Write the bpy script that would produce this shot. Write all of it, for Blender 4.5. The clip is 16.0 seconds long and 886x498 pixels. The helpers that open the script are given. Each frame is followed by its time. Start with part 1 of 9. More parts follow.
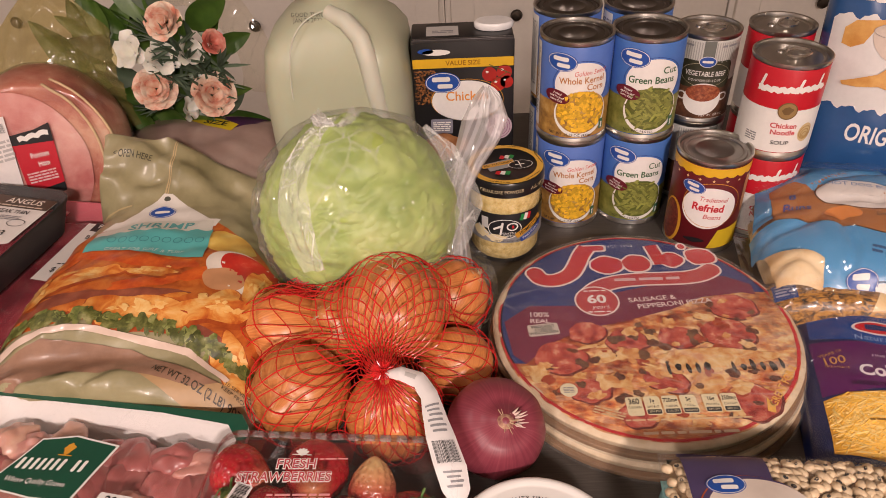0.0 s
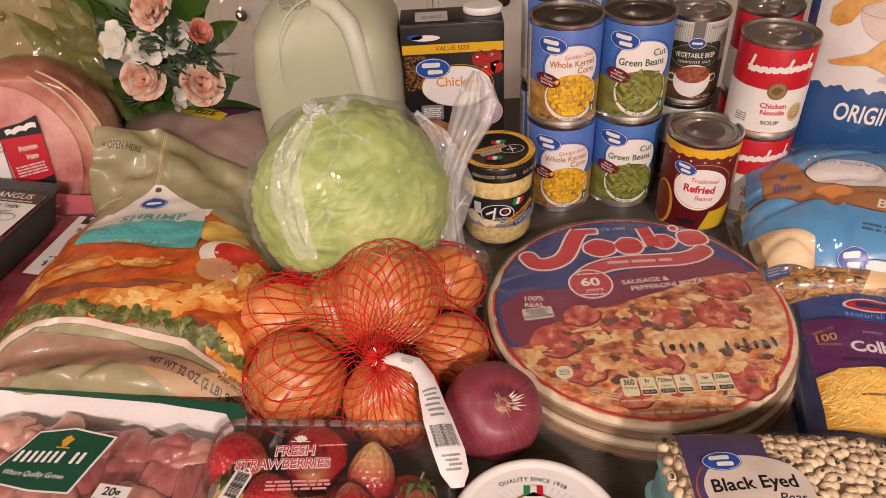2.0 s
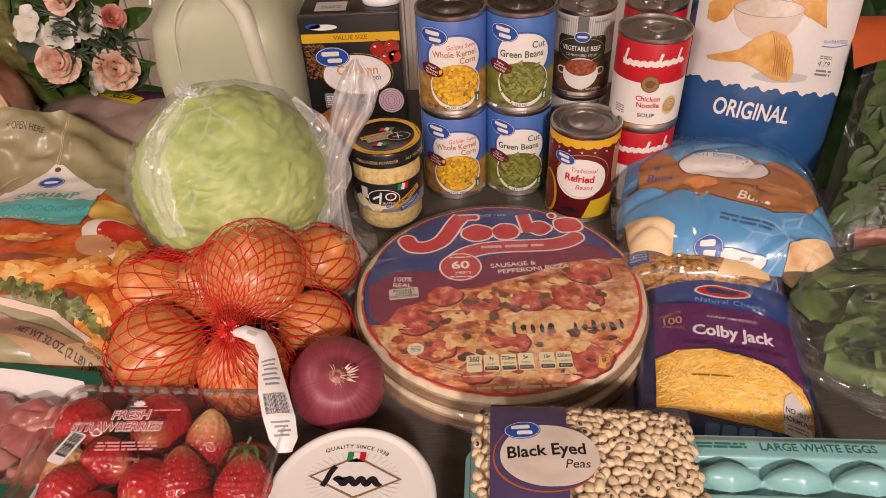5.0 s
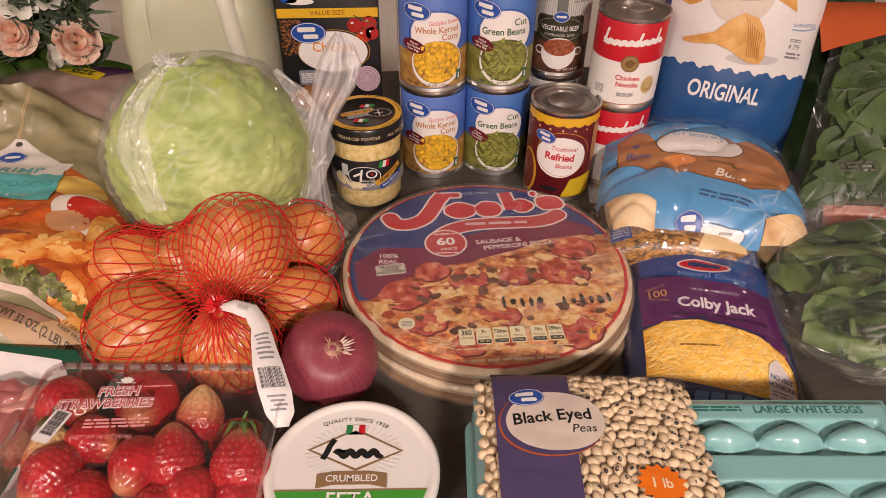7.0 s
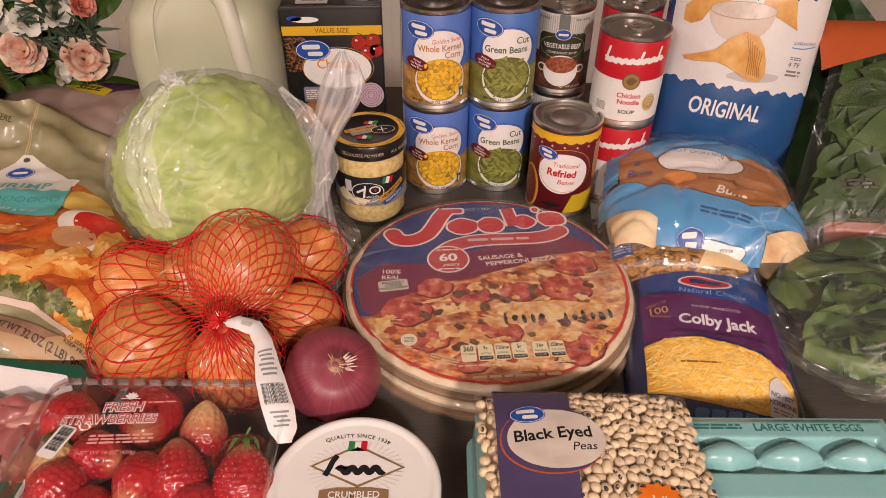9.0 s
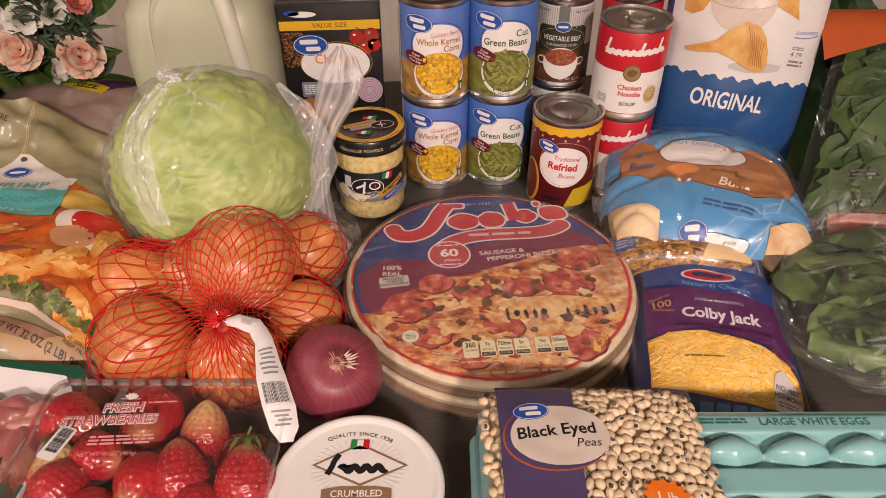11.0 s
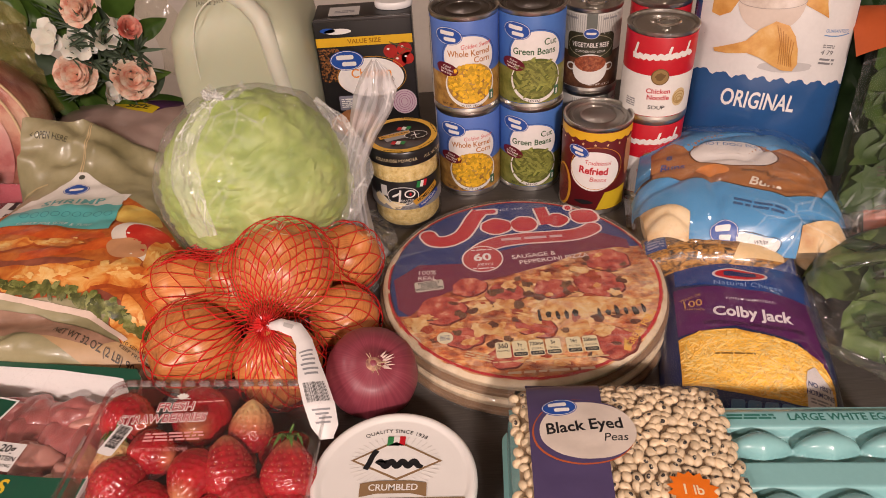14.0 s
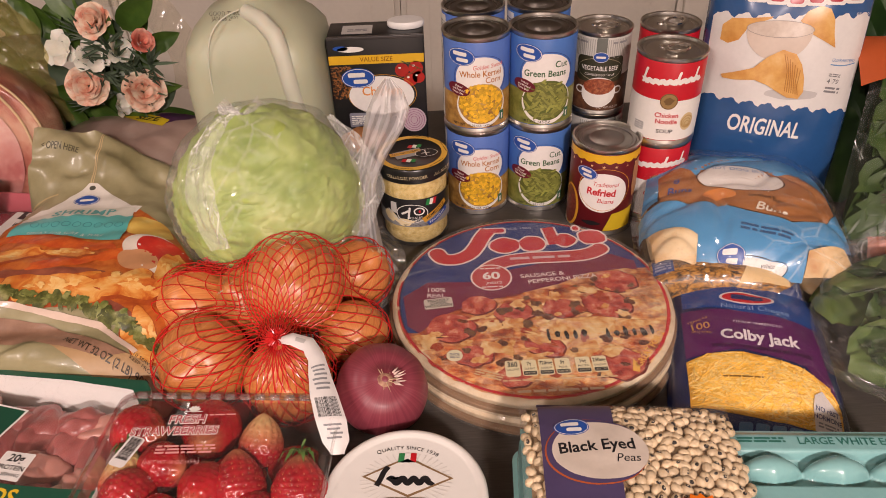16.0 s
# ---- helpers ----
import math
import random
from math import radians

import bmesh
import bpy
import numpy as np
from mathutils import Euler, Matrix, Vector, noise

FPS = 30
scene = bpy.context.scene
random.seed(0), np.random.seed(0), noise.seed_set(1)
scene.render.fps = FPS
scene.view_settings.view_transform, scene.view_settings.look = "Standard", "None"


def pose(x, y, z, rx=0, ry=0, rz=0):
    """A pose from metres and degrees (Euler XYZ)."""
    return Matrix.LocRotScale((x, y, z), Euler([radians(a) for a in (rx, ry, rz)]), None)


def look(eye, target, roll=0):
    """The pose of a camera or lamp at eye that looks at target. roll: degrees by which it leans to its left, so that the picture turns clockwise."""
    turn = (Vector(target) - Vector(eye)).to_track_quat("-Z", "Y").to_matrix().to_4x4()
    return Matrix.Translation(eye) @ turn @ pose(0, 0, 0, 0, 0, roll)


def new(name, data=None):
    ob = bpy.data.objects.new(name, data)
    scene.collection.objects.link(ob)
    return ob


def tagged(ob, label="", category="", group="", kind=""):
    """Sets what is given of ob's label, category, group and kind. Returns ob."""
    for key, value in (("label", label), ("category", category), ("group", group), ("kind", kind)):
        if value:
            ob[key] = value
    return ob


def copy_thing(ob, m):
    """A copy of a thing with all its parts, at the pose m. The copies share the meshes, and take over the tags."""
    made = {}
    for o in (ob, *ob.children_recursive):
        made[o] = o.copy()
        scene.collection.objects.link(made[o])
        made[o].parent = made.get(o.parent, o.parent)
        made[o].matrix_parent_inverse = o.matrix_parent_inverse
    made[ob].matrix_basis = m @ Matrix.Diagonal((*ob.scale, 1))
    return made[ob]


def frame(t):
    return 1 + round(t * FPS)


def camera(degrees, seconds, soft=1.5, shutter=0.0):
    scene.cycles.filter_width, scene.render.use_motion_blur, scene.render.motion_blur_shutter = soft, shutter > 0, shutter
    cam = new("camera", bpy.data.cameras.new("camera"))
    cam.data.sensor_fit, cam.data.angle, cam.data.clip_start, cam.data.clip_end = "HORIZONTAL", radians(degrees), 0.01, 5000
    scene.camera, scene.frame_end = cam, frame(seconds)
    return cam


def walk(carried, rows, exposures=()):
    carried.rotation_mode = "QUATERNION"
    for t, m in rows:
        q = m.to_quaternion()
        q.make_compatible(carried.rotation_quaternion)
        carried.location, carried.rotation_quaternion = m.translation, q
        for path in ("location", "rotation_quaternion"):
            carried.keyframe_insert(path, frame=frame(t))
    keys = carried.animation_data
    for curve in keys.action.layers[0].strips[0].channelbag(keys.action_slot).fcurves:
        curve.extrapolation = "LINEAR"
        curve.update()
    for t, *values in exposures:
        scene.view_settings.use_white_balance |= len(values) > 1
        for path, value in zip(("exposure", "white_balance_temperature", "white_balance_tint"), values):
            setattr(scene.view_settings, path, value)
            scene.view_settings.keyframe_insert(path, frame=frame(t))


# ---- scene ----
cam = camera(63.6, 16.0, soft=0.9)
PATH = [
    (0, (0.02, 0.018, 0.49), (-0.022, 1.612, -0.716), -2.9),
    (0.5, (0.015, 0.016, 0.488), (-0.028, 1.607, -0.724), -3.1),
    (1, (0.017, 0.02, 0.49), (-0.021, 1.608, -0.726), -3.2),
    (1.5, (0.015, 0.028, 0.488), (-0.012, 1.61, -0.734), -3.3),
    (2, (0.018, 0.016, 0.489), (-0.002, 1.59, -0.745), -3.5),
    (2.5, (0.02, 0.0, 0.491), (0.007, 1.565, -0.753), -3.5),
    (3, (0.022, -0.002, 0.489), (0.017, 1.558, -0.762), -3.3),
    (3.5, (0.032, -0.005, 0.484), (0.043, 1.55, -0.773), -2.6),
    (4, (0.073, 0.011, 0.49), (0.075, 1.564, -0.77), -1.6),
    (4.5, (0.124, 0.002, 0.489), (0.071, 1.557, -0.766), -1.6),
    (4.7, (0.145, -0.009, 0.491), (0.097, 1.556, -0.754), -2.1),
    (6.8, (0.098, -0.022, 0.473), (0.229, 1.531, -0.781), 0.8),
    (7, (0.101, -0.021, 0.473), (0.233, 1.53, -0.783), 0.9),
    (7.5, (0.099, -0.023, 0.476), (0.227, 1.535, -0.771), 1.0),
    (8, (0.099, -0.023, 0.481), (0.223, 1.541, -0.758), 1.0),
    (8.5, (0.097, -0.023, 0.482), (0.219, 1.546, -0.752), 1.0),
    (9, (0.102, -0.022, 0.48), (0.225, 1.549, -0.752), 0.8),
    (11.5, (0.103, -0.015, 0.477), (0.219, 1.545, -0.769), -0.0),
    (12, (0.105, -0.013, 0.476), (0.217, 1.548, -0.77), -0.2),
    (12.5, (0.109, -0.015, 0.479), (0.211, 1.546, -0.767), -0.7),
    (13, (0.108, -0.017, 0.478), (0.189, 1.548, -0.765), -1.3),
    (13.5, (0.111, -0.021, 0.482), (0.169, 1.547, -0.758), -2.0),
    (14, (0.113, -0.037, 0.489), (0.108, 1.544, -0.735), -3.8),
    (14.5, (0.11, -0.042, 0.491), (0.086, 1.558, -0.71), -3.6),
    (15, (0.095, -0.048, 0.499), (0.092, 1.562, -0.688), -2.4),
    (15.5, (0.099, -0.043, 0.497), (0.108, 1.569, -0.688), -2.2),
    (16, (0.097, -0.04, 0.493), (0.112, 1.569, -0.693), -2.2),
]
walk(cam, [(t, look(eye, target, roll)) for t, eye, target, roll in PATH])

# ---- world and lamps ----
world = bpy.data.worlds.new("world")
scene.world = world
world.use_nodes = True
world.node_tree.nodes["Background"].inputs[0].default_value = (1.0, 0.9, 0.8, 1)
world.node_tree.nodes["Background"].inputs[1].default_value = 0.05
scene.view_settings.exposure = 0.0


def ceiling_lamp(x, y, z, size, watts, colour):
    data = bpy.data.lights.new("ceiling_lamp", "AREA")
    data.shape, data.size, data.energy, data.color = "DISK", size, watts, colour
    ob = new("ceiling_lamp", data)
    ob.matrix_world = pose(x, y, z)
    return ob


WARM = (1.0, 0.80, 0.735)
ceiling_lamp(0.58, -1.80, 1.50, 0.30, 111.0, WARM)
# Added fill light from the left, not a known fixture.
ceiling_lamp(-0.9, -1.5, 1.50, 0.30, 38.0, WARM)
# Weak extra fill, likewise added to soften the dark side.
ceiling_lamp(-1.7, 0.1, 1.53, 0.30, 12.0, WARM)


# ---- materials ----
def nodes_of(name):
    m = bpy.data.materials.new(name)
    m.use_nodes = True
    nt = m.node_tree
    return m, nt, nt.nodes["Principled BSDF"]


def add(nt, kind, **sets):
    n = nt.nodes.new(kind)
    for k, v in sets.items():
        n.inputs[k].default_value = v
    return n


def noise_fac(nt, scale, detail=4.0, rough=0.55, coord="Object", stretch=None):
    tc = nt.nodes.new("ShaderNodeTexCoord")
    src = tc.outputs[coord]
    if stretch:
        mp = nt.nodes.new("ShaderNodeMapping")
        mp.inputs["Scale"].default_value = stretch
        nt.links.new(src, mp.inputs[0])
        src = mp.outputs[0]
    n = add(nt, "ShaderNodeTexNoise", Scale=scale, Detail=detail, Roughness=rough)
    nt.links.new(src, n.inputs["Vector"])
    return n.outputs["Fac"]


def ramp(nt, fac, stops):
    r = nt.nodes.new("ShaderNodeValToRGB")
    el = r.color_ramp.elements
    while len(el) < len(stops):
        el.new(0.5)
    for e, (p, c) in zip(el, stops):
        e.position, e.color = p, (*c, 1)
    nt.links.new(fac, r.inputs[0])
    return r.outputs[0]


def mixc(nt, fac, a, b, mode="MIX"):
    m = nt.nodes.new("ShaderNodeMix")
    m.data_type, m.blend_type = "RGBA", mode
    for sock, v in ((m.inputs[0], fac), (m.inputs[6], a), (m.inputs[7], b)):
        if isinstance(v, bpy.types.NodeSocket):
            nt.links.new(v, sock)
        elif isinstance(v, (int, float)):
            sock.default_value = v
        else:
            sock.default_value = (*v, 1)
    return m.outputs[2]


def bump(nt, bsdf, fac, strength, dist=0.001):
    b = add(nt, "ShaderNodeBump", Strength=strength, Distance=dist)
    nt.links.new(fac, b.inputs["Height"])
    nt.links.new(b.outputs[0], bsdf.inputs["Normal"])
    return b


def scaled(c, k):
    return tuple(min(1.0, x * k) for x in c)


def surface(name, col, rough=0.5, metal=0.0, grain=120.0, vary=0.12, relief=0.05, coat=0.0, islands=0.0, sub=0.0,
            stain=9.0, dist=0.001, stretch=None, spec=0.5):
    """A surface with fine grain and broad stains in its colour, and a fine relief."""
    m, nt, b = nodes_of(name)
    f1 = noise_fac(nt, grain, 5.0, stretch=stretch)
    f2 = noise_fac(nt, stain, 3.0)
    c = ramp(nt, f1, [(0.3, scaled(col, 1 - vary)), (0.7, scaled(col, 1 + vary))])
    c = mixc(nt, 0.5, c, ramp(nt, f2, [(0.35, scaled(col, 1 - vary)), (0.65, scaled(col, 1 + vary * 0.7))]))
    if islands:
        g = nt.nodes.new("ShaderNodeNewGeometry")
        hs = nt.nodes.new("ShaderNodeHueSaturation")
        mr = add(nt, "ShaderNodeMapRange")
        mr.inputs[3].default_value, mr.inputs[4].default_value = 1 - islands, 1 + islands
        nt.links.new(g.outputs["Random Per Island"], mr.inputs[0])
        nt.links.new(mr.outputs[0], hs.inputs["Value"])
        nt.links.new(c, hs.inputs["Color"])
        c = hs.outputs[0]
    nt.links.new(c, b.inputs["Base Color"])
    b.inputs["Roughness"].default_value, b.inputs["Metallic"].default_value = rough, metal
    b.inputs["Specular IOR Level"].default_value = spec
    if coat:
        b.inputs["Coat Weight"].default_value, b.inputs["Coat Roughness"].default_value = coat, 0.08
    if sub:
        b.inputs["Subsurface Weight"].default_value = sub
        b.inputs["Subsurface Radius"].default_value = (0.012, 0.006, 0.004)
        b.inputs["Subsurface Scale"].default_value = 0.6
    if relief:
        bump(nt, b, f1, relief, dist)
    return m


def blotched(name, stops, scale, rough=0.45, relief=0.3, detail=6.0, dist=0.0015, coat=0.0, stretch=None, sub=0.0, distort=0.0):
    """A surface whose colour runs through several tones in blotches."""
    m, nt, b = nodes_of(name)
    tc = nt.nodes.new("ShaderNodeTexCoord")
    src = tc.outputs["Object"]
    if stretch:
        mp = nt.nodes.new("ShaderNodeMapping")
        mp.inputs["Scale"].default_value = stretch
        nt.links.new(src, mp.inputs[0])
        src = mp.outputs[0]
    n = add(nt, "ShaderNodeTexNoise", Scale=scale, Detail=detail, Roughness=0.6, Distortion=distort)
    nt.links.new(src, n.inputs["Vector"])
    nt.links.new(ramp(nt, n.outputs["Fac"], stops), b.inputs["Base Color"])
    b.inputs["Roughness"].default_value = rough
    b.inputs["Coat Weight"].default_value = coat
    b.inputs["Coat Roughness"].default_value = 0.1
    if sub:
        b.inputs["Subsurface Weight"].default_value = sub
        b.inputs["Subsurface Radius"].default_value = (0.012, 0.005, 0.003)
        b.inputs["Subsurface Scale"].default_value = 0.6
    bump(nt, b, n.outputs["Fac"], relief, dist)
    return m


CLEAR_FILMS = set()


def film(name, gloss=0.10, tint=(1, 1, 1), crumple=60.0, strength=0.6, haze=0.0, haze_col=(0.9, 0.88, 0.84), rough=0.12, dist=0.004):
    """Thin clear plastic: mostly see-through, with wrinkled gloss and a little milkiness."""
    m, nt, b = nodes_of(name)
    nt.nodes.remove(b)
    if haze < 0.3:
        CLEAR_FILMS.add(m.name)
    out = nt.nodes["Material Output"]
    clear = add(nt, "ShaderNodeBsdfTransparent")
    clear.inputs[0].default_value = (*tint, 1)
    shine = add(nt, "ShaderNodeBsdfGlossy", Roughness=rough)
    f = noise_fac(nt, crumple, 3.0, 0.5)
    bp = add(nt, "ShaderNodeBump", Strength=strength, Distance=dist)
    nt.links.new(f, bp.inputs["Height"])
    nt.links.new(bp.outputs[0], shine.inputs["Normal"])
    last = clear.outputs[0]
    if haze:
        milk = add(nt, "ShaderNodeBsdfDiffuse")
        milk.inputs[0].default_value = (*haze_col, 1)
        mh = nt.nodes.new("ShaderNodeMixShader")
        hz = add(nt, "ShaderNodeMapRange")
        hz.inputs[1].default_value, hz.inputs[2].default_value = 0.35, 0.75
        hz.inputs[3].default_value, hz.inputs[4].default_value = haze * 0.3, haze * 1.5
        nt.links.new(noise_fac(nt, crumple * 0.5, 3.0), hz.inputs[0])
        nt.links.new(hz.outputs[0], mh.inputs[0])
        nt.links.new(last, mh.inputs[1])
        nt.links.new(milk.outputs[0], mh.inputs[2])
        last = mh.outputs[0]
    fr = add(nt, "ShaderNodeFresnel", IOR=1.45)
    sum_ = nt.nodes.new("ShaderNodeMath")
    sum_.operation = "MULTIPLY_ADD"
    nt.links.new(fr.outputs[0], sum_.inputs[0])
    sum_.inputs[1].default_value, sum_.inputs[2].default_value = 0.45, gloss * 0.18
    sum_.use_clamp = True
    mx = nt.nodes.new("ShaderNodeMixShader")
    nt.links.new(sum_.outputs[0], mx.inputs[0])
    nt.links.new(last, mx.inputs[1])
    nt.links.new(shine.outputs[0], mx.inputs[2])
    nt.links.new(mx.outputs[0], out.inputs["Surface"])
    return m


def crinkled(name, haze=0.05, crease=0.4, scale=14.0, width=0.05, gloss=0.02, rough=0.14, tint=(1, 1, 1), milk_col=(0.86, 0.86, 0.82), strength=0.7, stretch=(1, 1, 1), distort=0.5):
    """Thin crumpled plastic: see-through, facets glint, and sharp whitish creases are painted-in highlights."""
    m, nt, b = nodes_of(name)
    nt.nodes.remove(b)
    CLEAR_FILMS.add(m.name)
    tc = nt.nodes.new("ShaderNodeTexCoord")
    mp = nt.nodes.new("ShaderNodeMapping")
    mp.inputs["Scale"].default_value = stretch
    nt.links.new(tc.outputs["Object"], mp.inputs[0])
    bend = add(nt, "ShaderNodeTexNoise", Scale=scale * 0.5, Detail=2.0)
    nt.links.new(mp.outputs[0], bend.inputs["Vector"])
    bent = nt.nodes.new("ShaderNodeVectorMath")
    bent.operation = "MULTIPLY_ADD"
    nt.links.new(bend.outputs["Color"], bent.inputs[0])
    bent.inputs[1].default_value = (distort / scale,) * 3
    nt.links.new(mp.outputs[0], bent.inputs[2])
    def ridge(sc, wd, turn):
        spin = add(nt, "ShaderNodeVectorRotate", Angle=radians(turn), Axis=(0.15, 0.75, 0.65))
        nt.links.new(bent.outputs[0], spin.inputs["Vector"])
        pull = nt.nodes.new("ShaderNodeMapping")
        pull.inputs["Location"].default_value = (turn * 0.01, 0.3, turn * 0.02)
        pull.inputs["Scale"].default_value = (2.6, 2.0, 0.45)
        nt.links.new(spin.outputs[0], pull.inputs[0])
        n = add(nt, "ShaderNodeTexVoronoi", Scale=sc)
        n.feature = "DISTANCE_TO_EDGE"
        nt.links.new(pull.outputs[0], n.inputs["Vector"])
        r = add(nt, "ShaderNodeMapRange")
        r.interpolation_type = "SMOOTHSTEP"
        r.inputs[1].default_value, r.inputs[2].default_value = 0.0, wd
        r.inputs[3].default_value, r.inputs[4].default_value = 1.0, 0.0
        nt.links.new(n.outputs["Distance"], r.inputs[0])
        return r.outputs[0]
    r1, r2 = ridge(scale * 0.7, width * 1.5, -38), ridge(scale * 1.2, width * 1.2, 32)
    both = nt.nodes.new("ShaderNodeMath")
    both.operation = "MULTIPLY_ADD"
    nt.links.new(r2, both.inputs[0])
    both.inputs[1].default_value = 0.5
    nt.links.new(r1, both.inputs[2])
    patch = ramp(nt, noise_fac(nt, scale * 0.4, 3.0), [(0.48, (0.03, 0.03, 0.03)), (0.64, (1, 1, 1))])
    pm = nt.nodes.new("ShaderNodeMath")
    pm.operation = "MULTIPLY"
    nt.links.new(both.outputs[0], pm.inputs[0])
    nt.links.new(patch, pm.inputs[1])
    hz = nt.nodes.new("ShaderNodeMath")
    hz.operation, hz.use_clamp = "MULTIPLY_ADD", True
    nt.links.new(pm.outputs[0], hz.inputs[0])
    hz.inputs[1].default_value, hz.inputs[2].default_value = crease, haze
    clear = add(nt, "ShaderNodeBsdfTransparent")
    clear.inputs[0].default_value = (*tint, 1)
    # Diffuse white adds milkiness and paints in sheen and crease highlights.
    milk = add(nt, "ShaderNodeBsdfDiffuse")
    milk.inputs[0].default_value = (*milk_col, 1)
    mh = nt.nodes.new("ShaderNodeMixShader")
    nt.links.new(hz.outputs[0], mh.inputs[0])
    nt.links.new(clear.outputs[0], mh.inputs[1])
    nt.links.new(milk.outputs[0], mh.inputs[2])
    shine = add(nt, "ShaderNodeBsdfGlossy", Roughness=rough)
    bp = add(nt, "ShaderNodeBump", Strength=strength, Distance=0.006)
    cell = add(nt, "ShaderNodeTexVoronoi", Scale=scale * 1.4)
    nt.links.new(bent.outputs[0], cell.inputs["Vector"])
    facet = nt.nodes.new("ShaderNodeMath")
    facet.operation = "MULTIPLY_ADD"
    nt.links.new(cell.outputs["Distance"], facet.inputs[0])
    facet.inputs[1].default_value = 1.6
    nt.links.new(both.outputs[0], facet.inputs[2])
    nt.links.new(facet.outputs[0], bp.inputs["Height"])
    nt.links.new(bp.outputs[0], shine.inputs["Normal"])
    fr = add(nt, "ShaderNodeFresnel", IOR=1.45)
    k = nt.nodes.new("ShaderNodeMath")
    k.operation, k.use_clamp = "MULTIPLY_ADD", True
    nt.links.new(fr.outputs[0], k.inputs[0])
    k.inputs[1].default_value, k.inputs[2].default_value = 0.28, gloss
    mx = nt.nodes.new("ShaderNodeMixShader")
    nt.links.new(k.outputs[0], mx.inputs[0])
    nt.links.new(mh.outputs[0], mx.inputs[1])
    nt.links.new(shine.outputs[0], mx.inputs[2])
    nt.links.new(mx.outputs[0], nt.nodes["Material Output"].inputs["Surface"])
    return m


INKS = {}


def ink(r, g, b, rough=0.42, relief=0.03, coat=0.0, metal=0.0):
    """Printed colour on paper, card or plastic."""
    key = (r, g, b, rough, metal, coat)
    if key not in INKS:
        INKS[key] = surface("printed_ink", (r, g, b), rough, metal, 220.0, 0.05, relief, coat, stain=25.0)
    return INKS[key]


WHITE = ink(0.78, 0.76, 0.72)
BLACK = ink(0.012, 0.012, 0.014)
BADGE = ink(0.02, 0.08, 0.36, 0.35)
RED = ink(0.52, 0.012, 0.02, 0.35)
GOLD = ink(0.62, 0.30, 0.03)
YELLOW = ink(0.72, 0.42, 0.02)
GREY = ink(0.25, 0.25, 0.26)


# ---- mesh helpers ----
def part(name, bm, material, parent=None, label="", smooth=True, angle=0.7):
    me = bpy.data.meshes.new(name)
    bm.normal_update()
    bm.to_mesh(me)
    bm.free()
    if smooth:
        me.shade_smooth()
        if angle:
            me.set_sharp_from_angle(angle=angle)
    me.materials.append(material)
    ob = new(name, me)
    if material.name in CLEAR_FILMS:
        ob.visible_shadow = False
    if parent:
        ob.parent = parent
    if label:
        tagged(ob, label=label)
    return ob


def thing(name, m, label, category, group="", kind=""):
    ob = new(name)
    ob.empty_display_size = 0.02
    ob.matrix_world = m
    return tagged(ob, label, category, group, kind)


def lathe(profile, seg=56, close=True):
    bm = bmesh.new()
    rings = []
    for r, z in profile:
        if r < 1e-6:
            rings.append([bm.verts.new((0, 0, z))])
        else:
            rings.append([bm.verts.new((r * math.sin(2 * math.pi * i / seg), -r * math.cos(2 * math.pi * i / seg), z)) for i in range(seg)])
    for a, b in zip(rings, rings[1:]):
        for i in range(seg):
            j = (i + 1) % seg
            if len(a) == 1 and len(b) > 1:
                bm.faces.new((a[0], b[j], b[i]))
            elif len(b) == 1 and len(a) > 1:
                bm.faces.new((a[i], a[j], b[0]))
            elif len(a) > 1:
                bm.faces.new((a[i], a[j], b[j], b[i]))
    return bm


def sheet(fn, nu, nv, wrap=False):
    """A grid of fn(s, t), s and t from 0 to 1."""
    bm = bmesh.new()
    cols = nu if wrap else nu + 1
    g = [[bm.verts.new(fn(i / nu, j / nv)) for i in range(cols)] for j in range(nv + 1)]
    for j in range(nv):
        for i in range(nu):
            k = (i + 1) % cols
            bm.faces.new((g[j][i], g[j][k], g[j + 1][k], g[j + 1][i]))
    return bm


def ball(fn, nu=32, nv=20):
    """A closed skin: fn(direction) gives the place for each unit direction."""
    def at(s, t):
        a, e = 2 * math.pi * s, math.pi * (t - 0.5) * 0.9999
        return fn(Vector((math.cos(e) * math.cos(a), math.cos(e) * math.sin(a), math.sin(e))))
    bm = sheet(at, nu, nv, True)
    bmesh.ops.remove_doubles(bm, verts=bm.verts[:], dist=1e-5)
    return bm


def box(x0, y0, z0, x1, y1, z1, bevel=0.0, seg=2):
    bm = bmesh.new()
    bmesh.ops.create_cube(bm, size=1.0)
    for v in bm.verts:
        v.co = Vector(((x0 + x1) / 2 + v.co.x * (x1 - x0), (y0 + y1) / 2 + v.co.y * (y1 - y0), (z0 + z1) / 2 + v.co.z * (z1 - z0)))
    if bevel:
        bmesh.ops.bevel(bm, geom=bm.edges[:], offset=bevel, segments=seg, profile=0.5, affect="EDGES")
    return bm


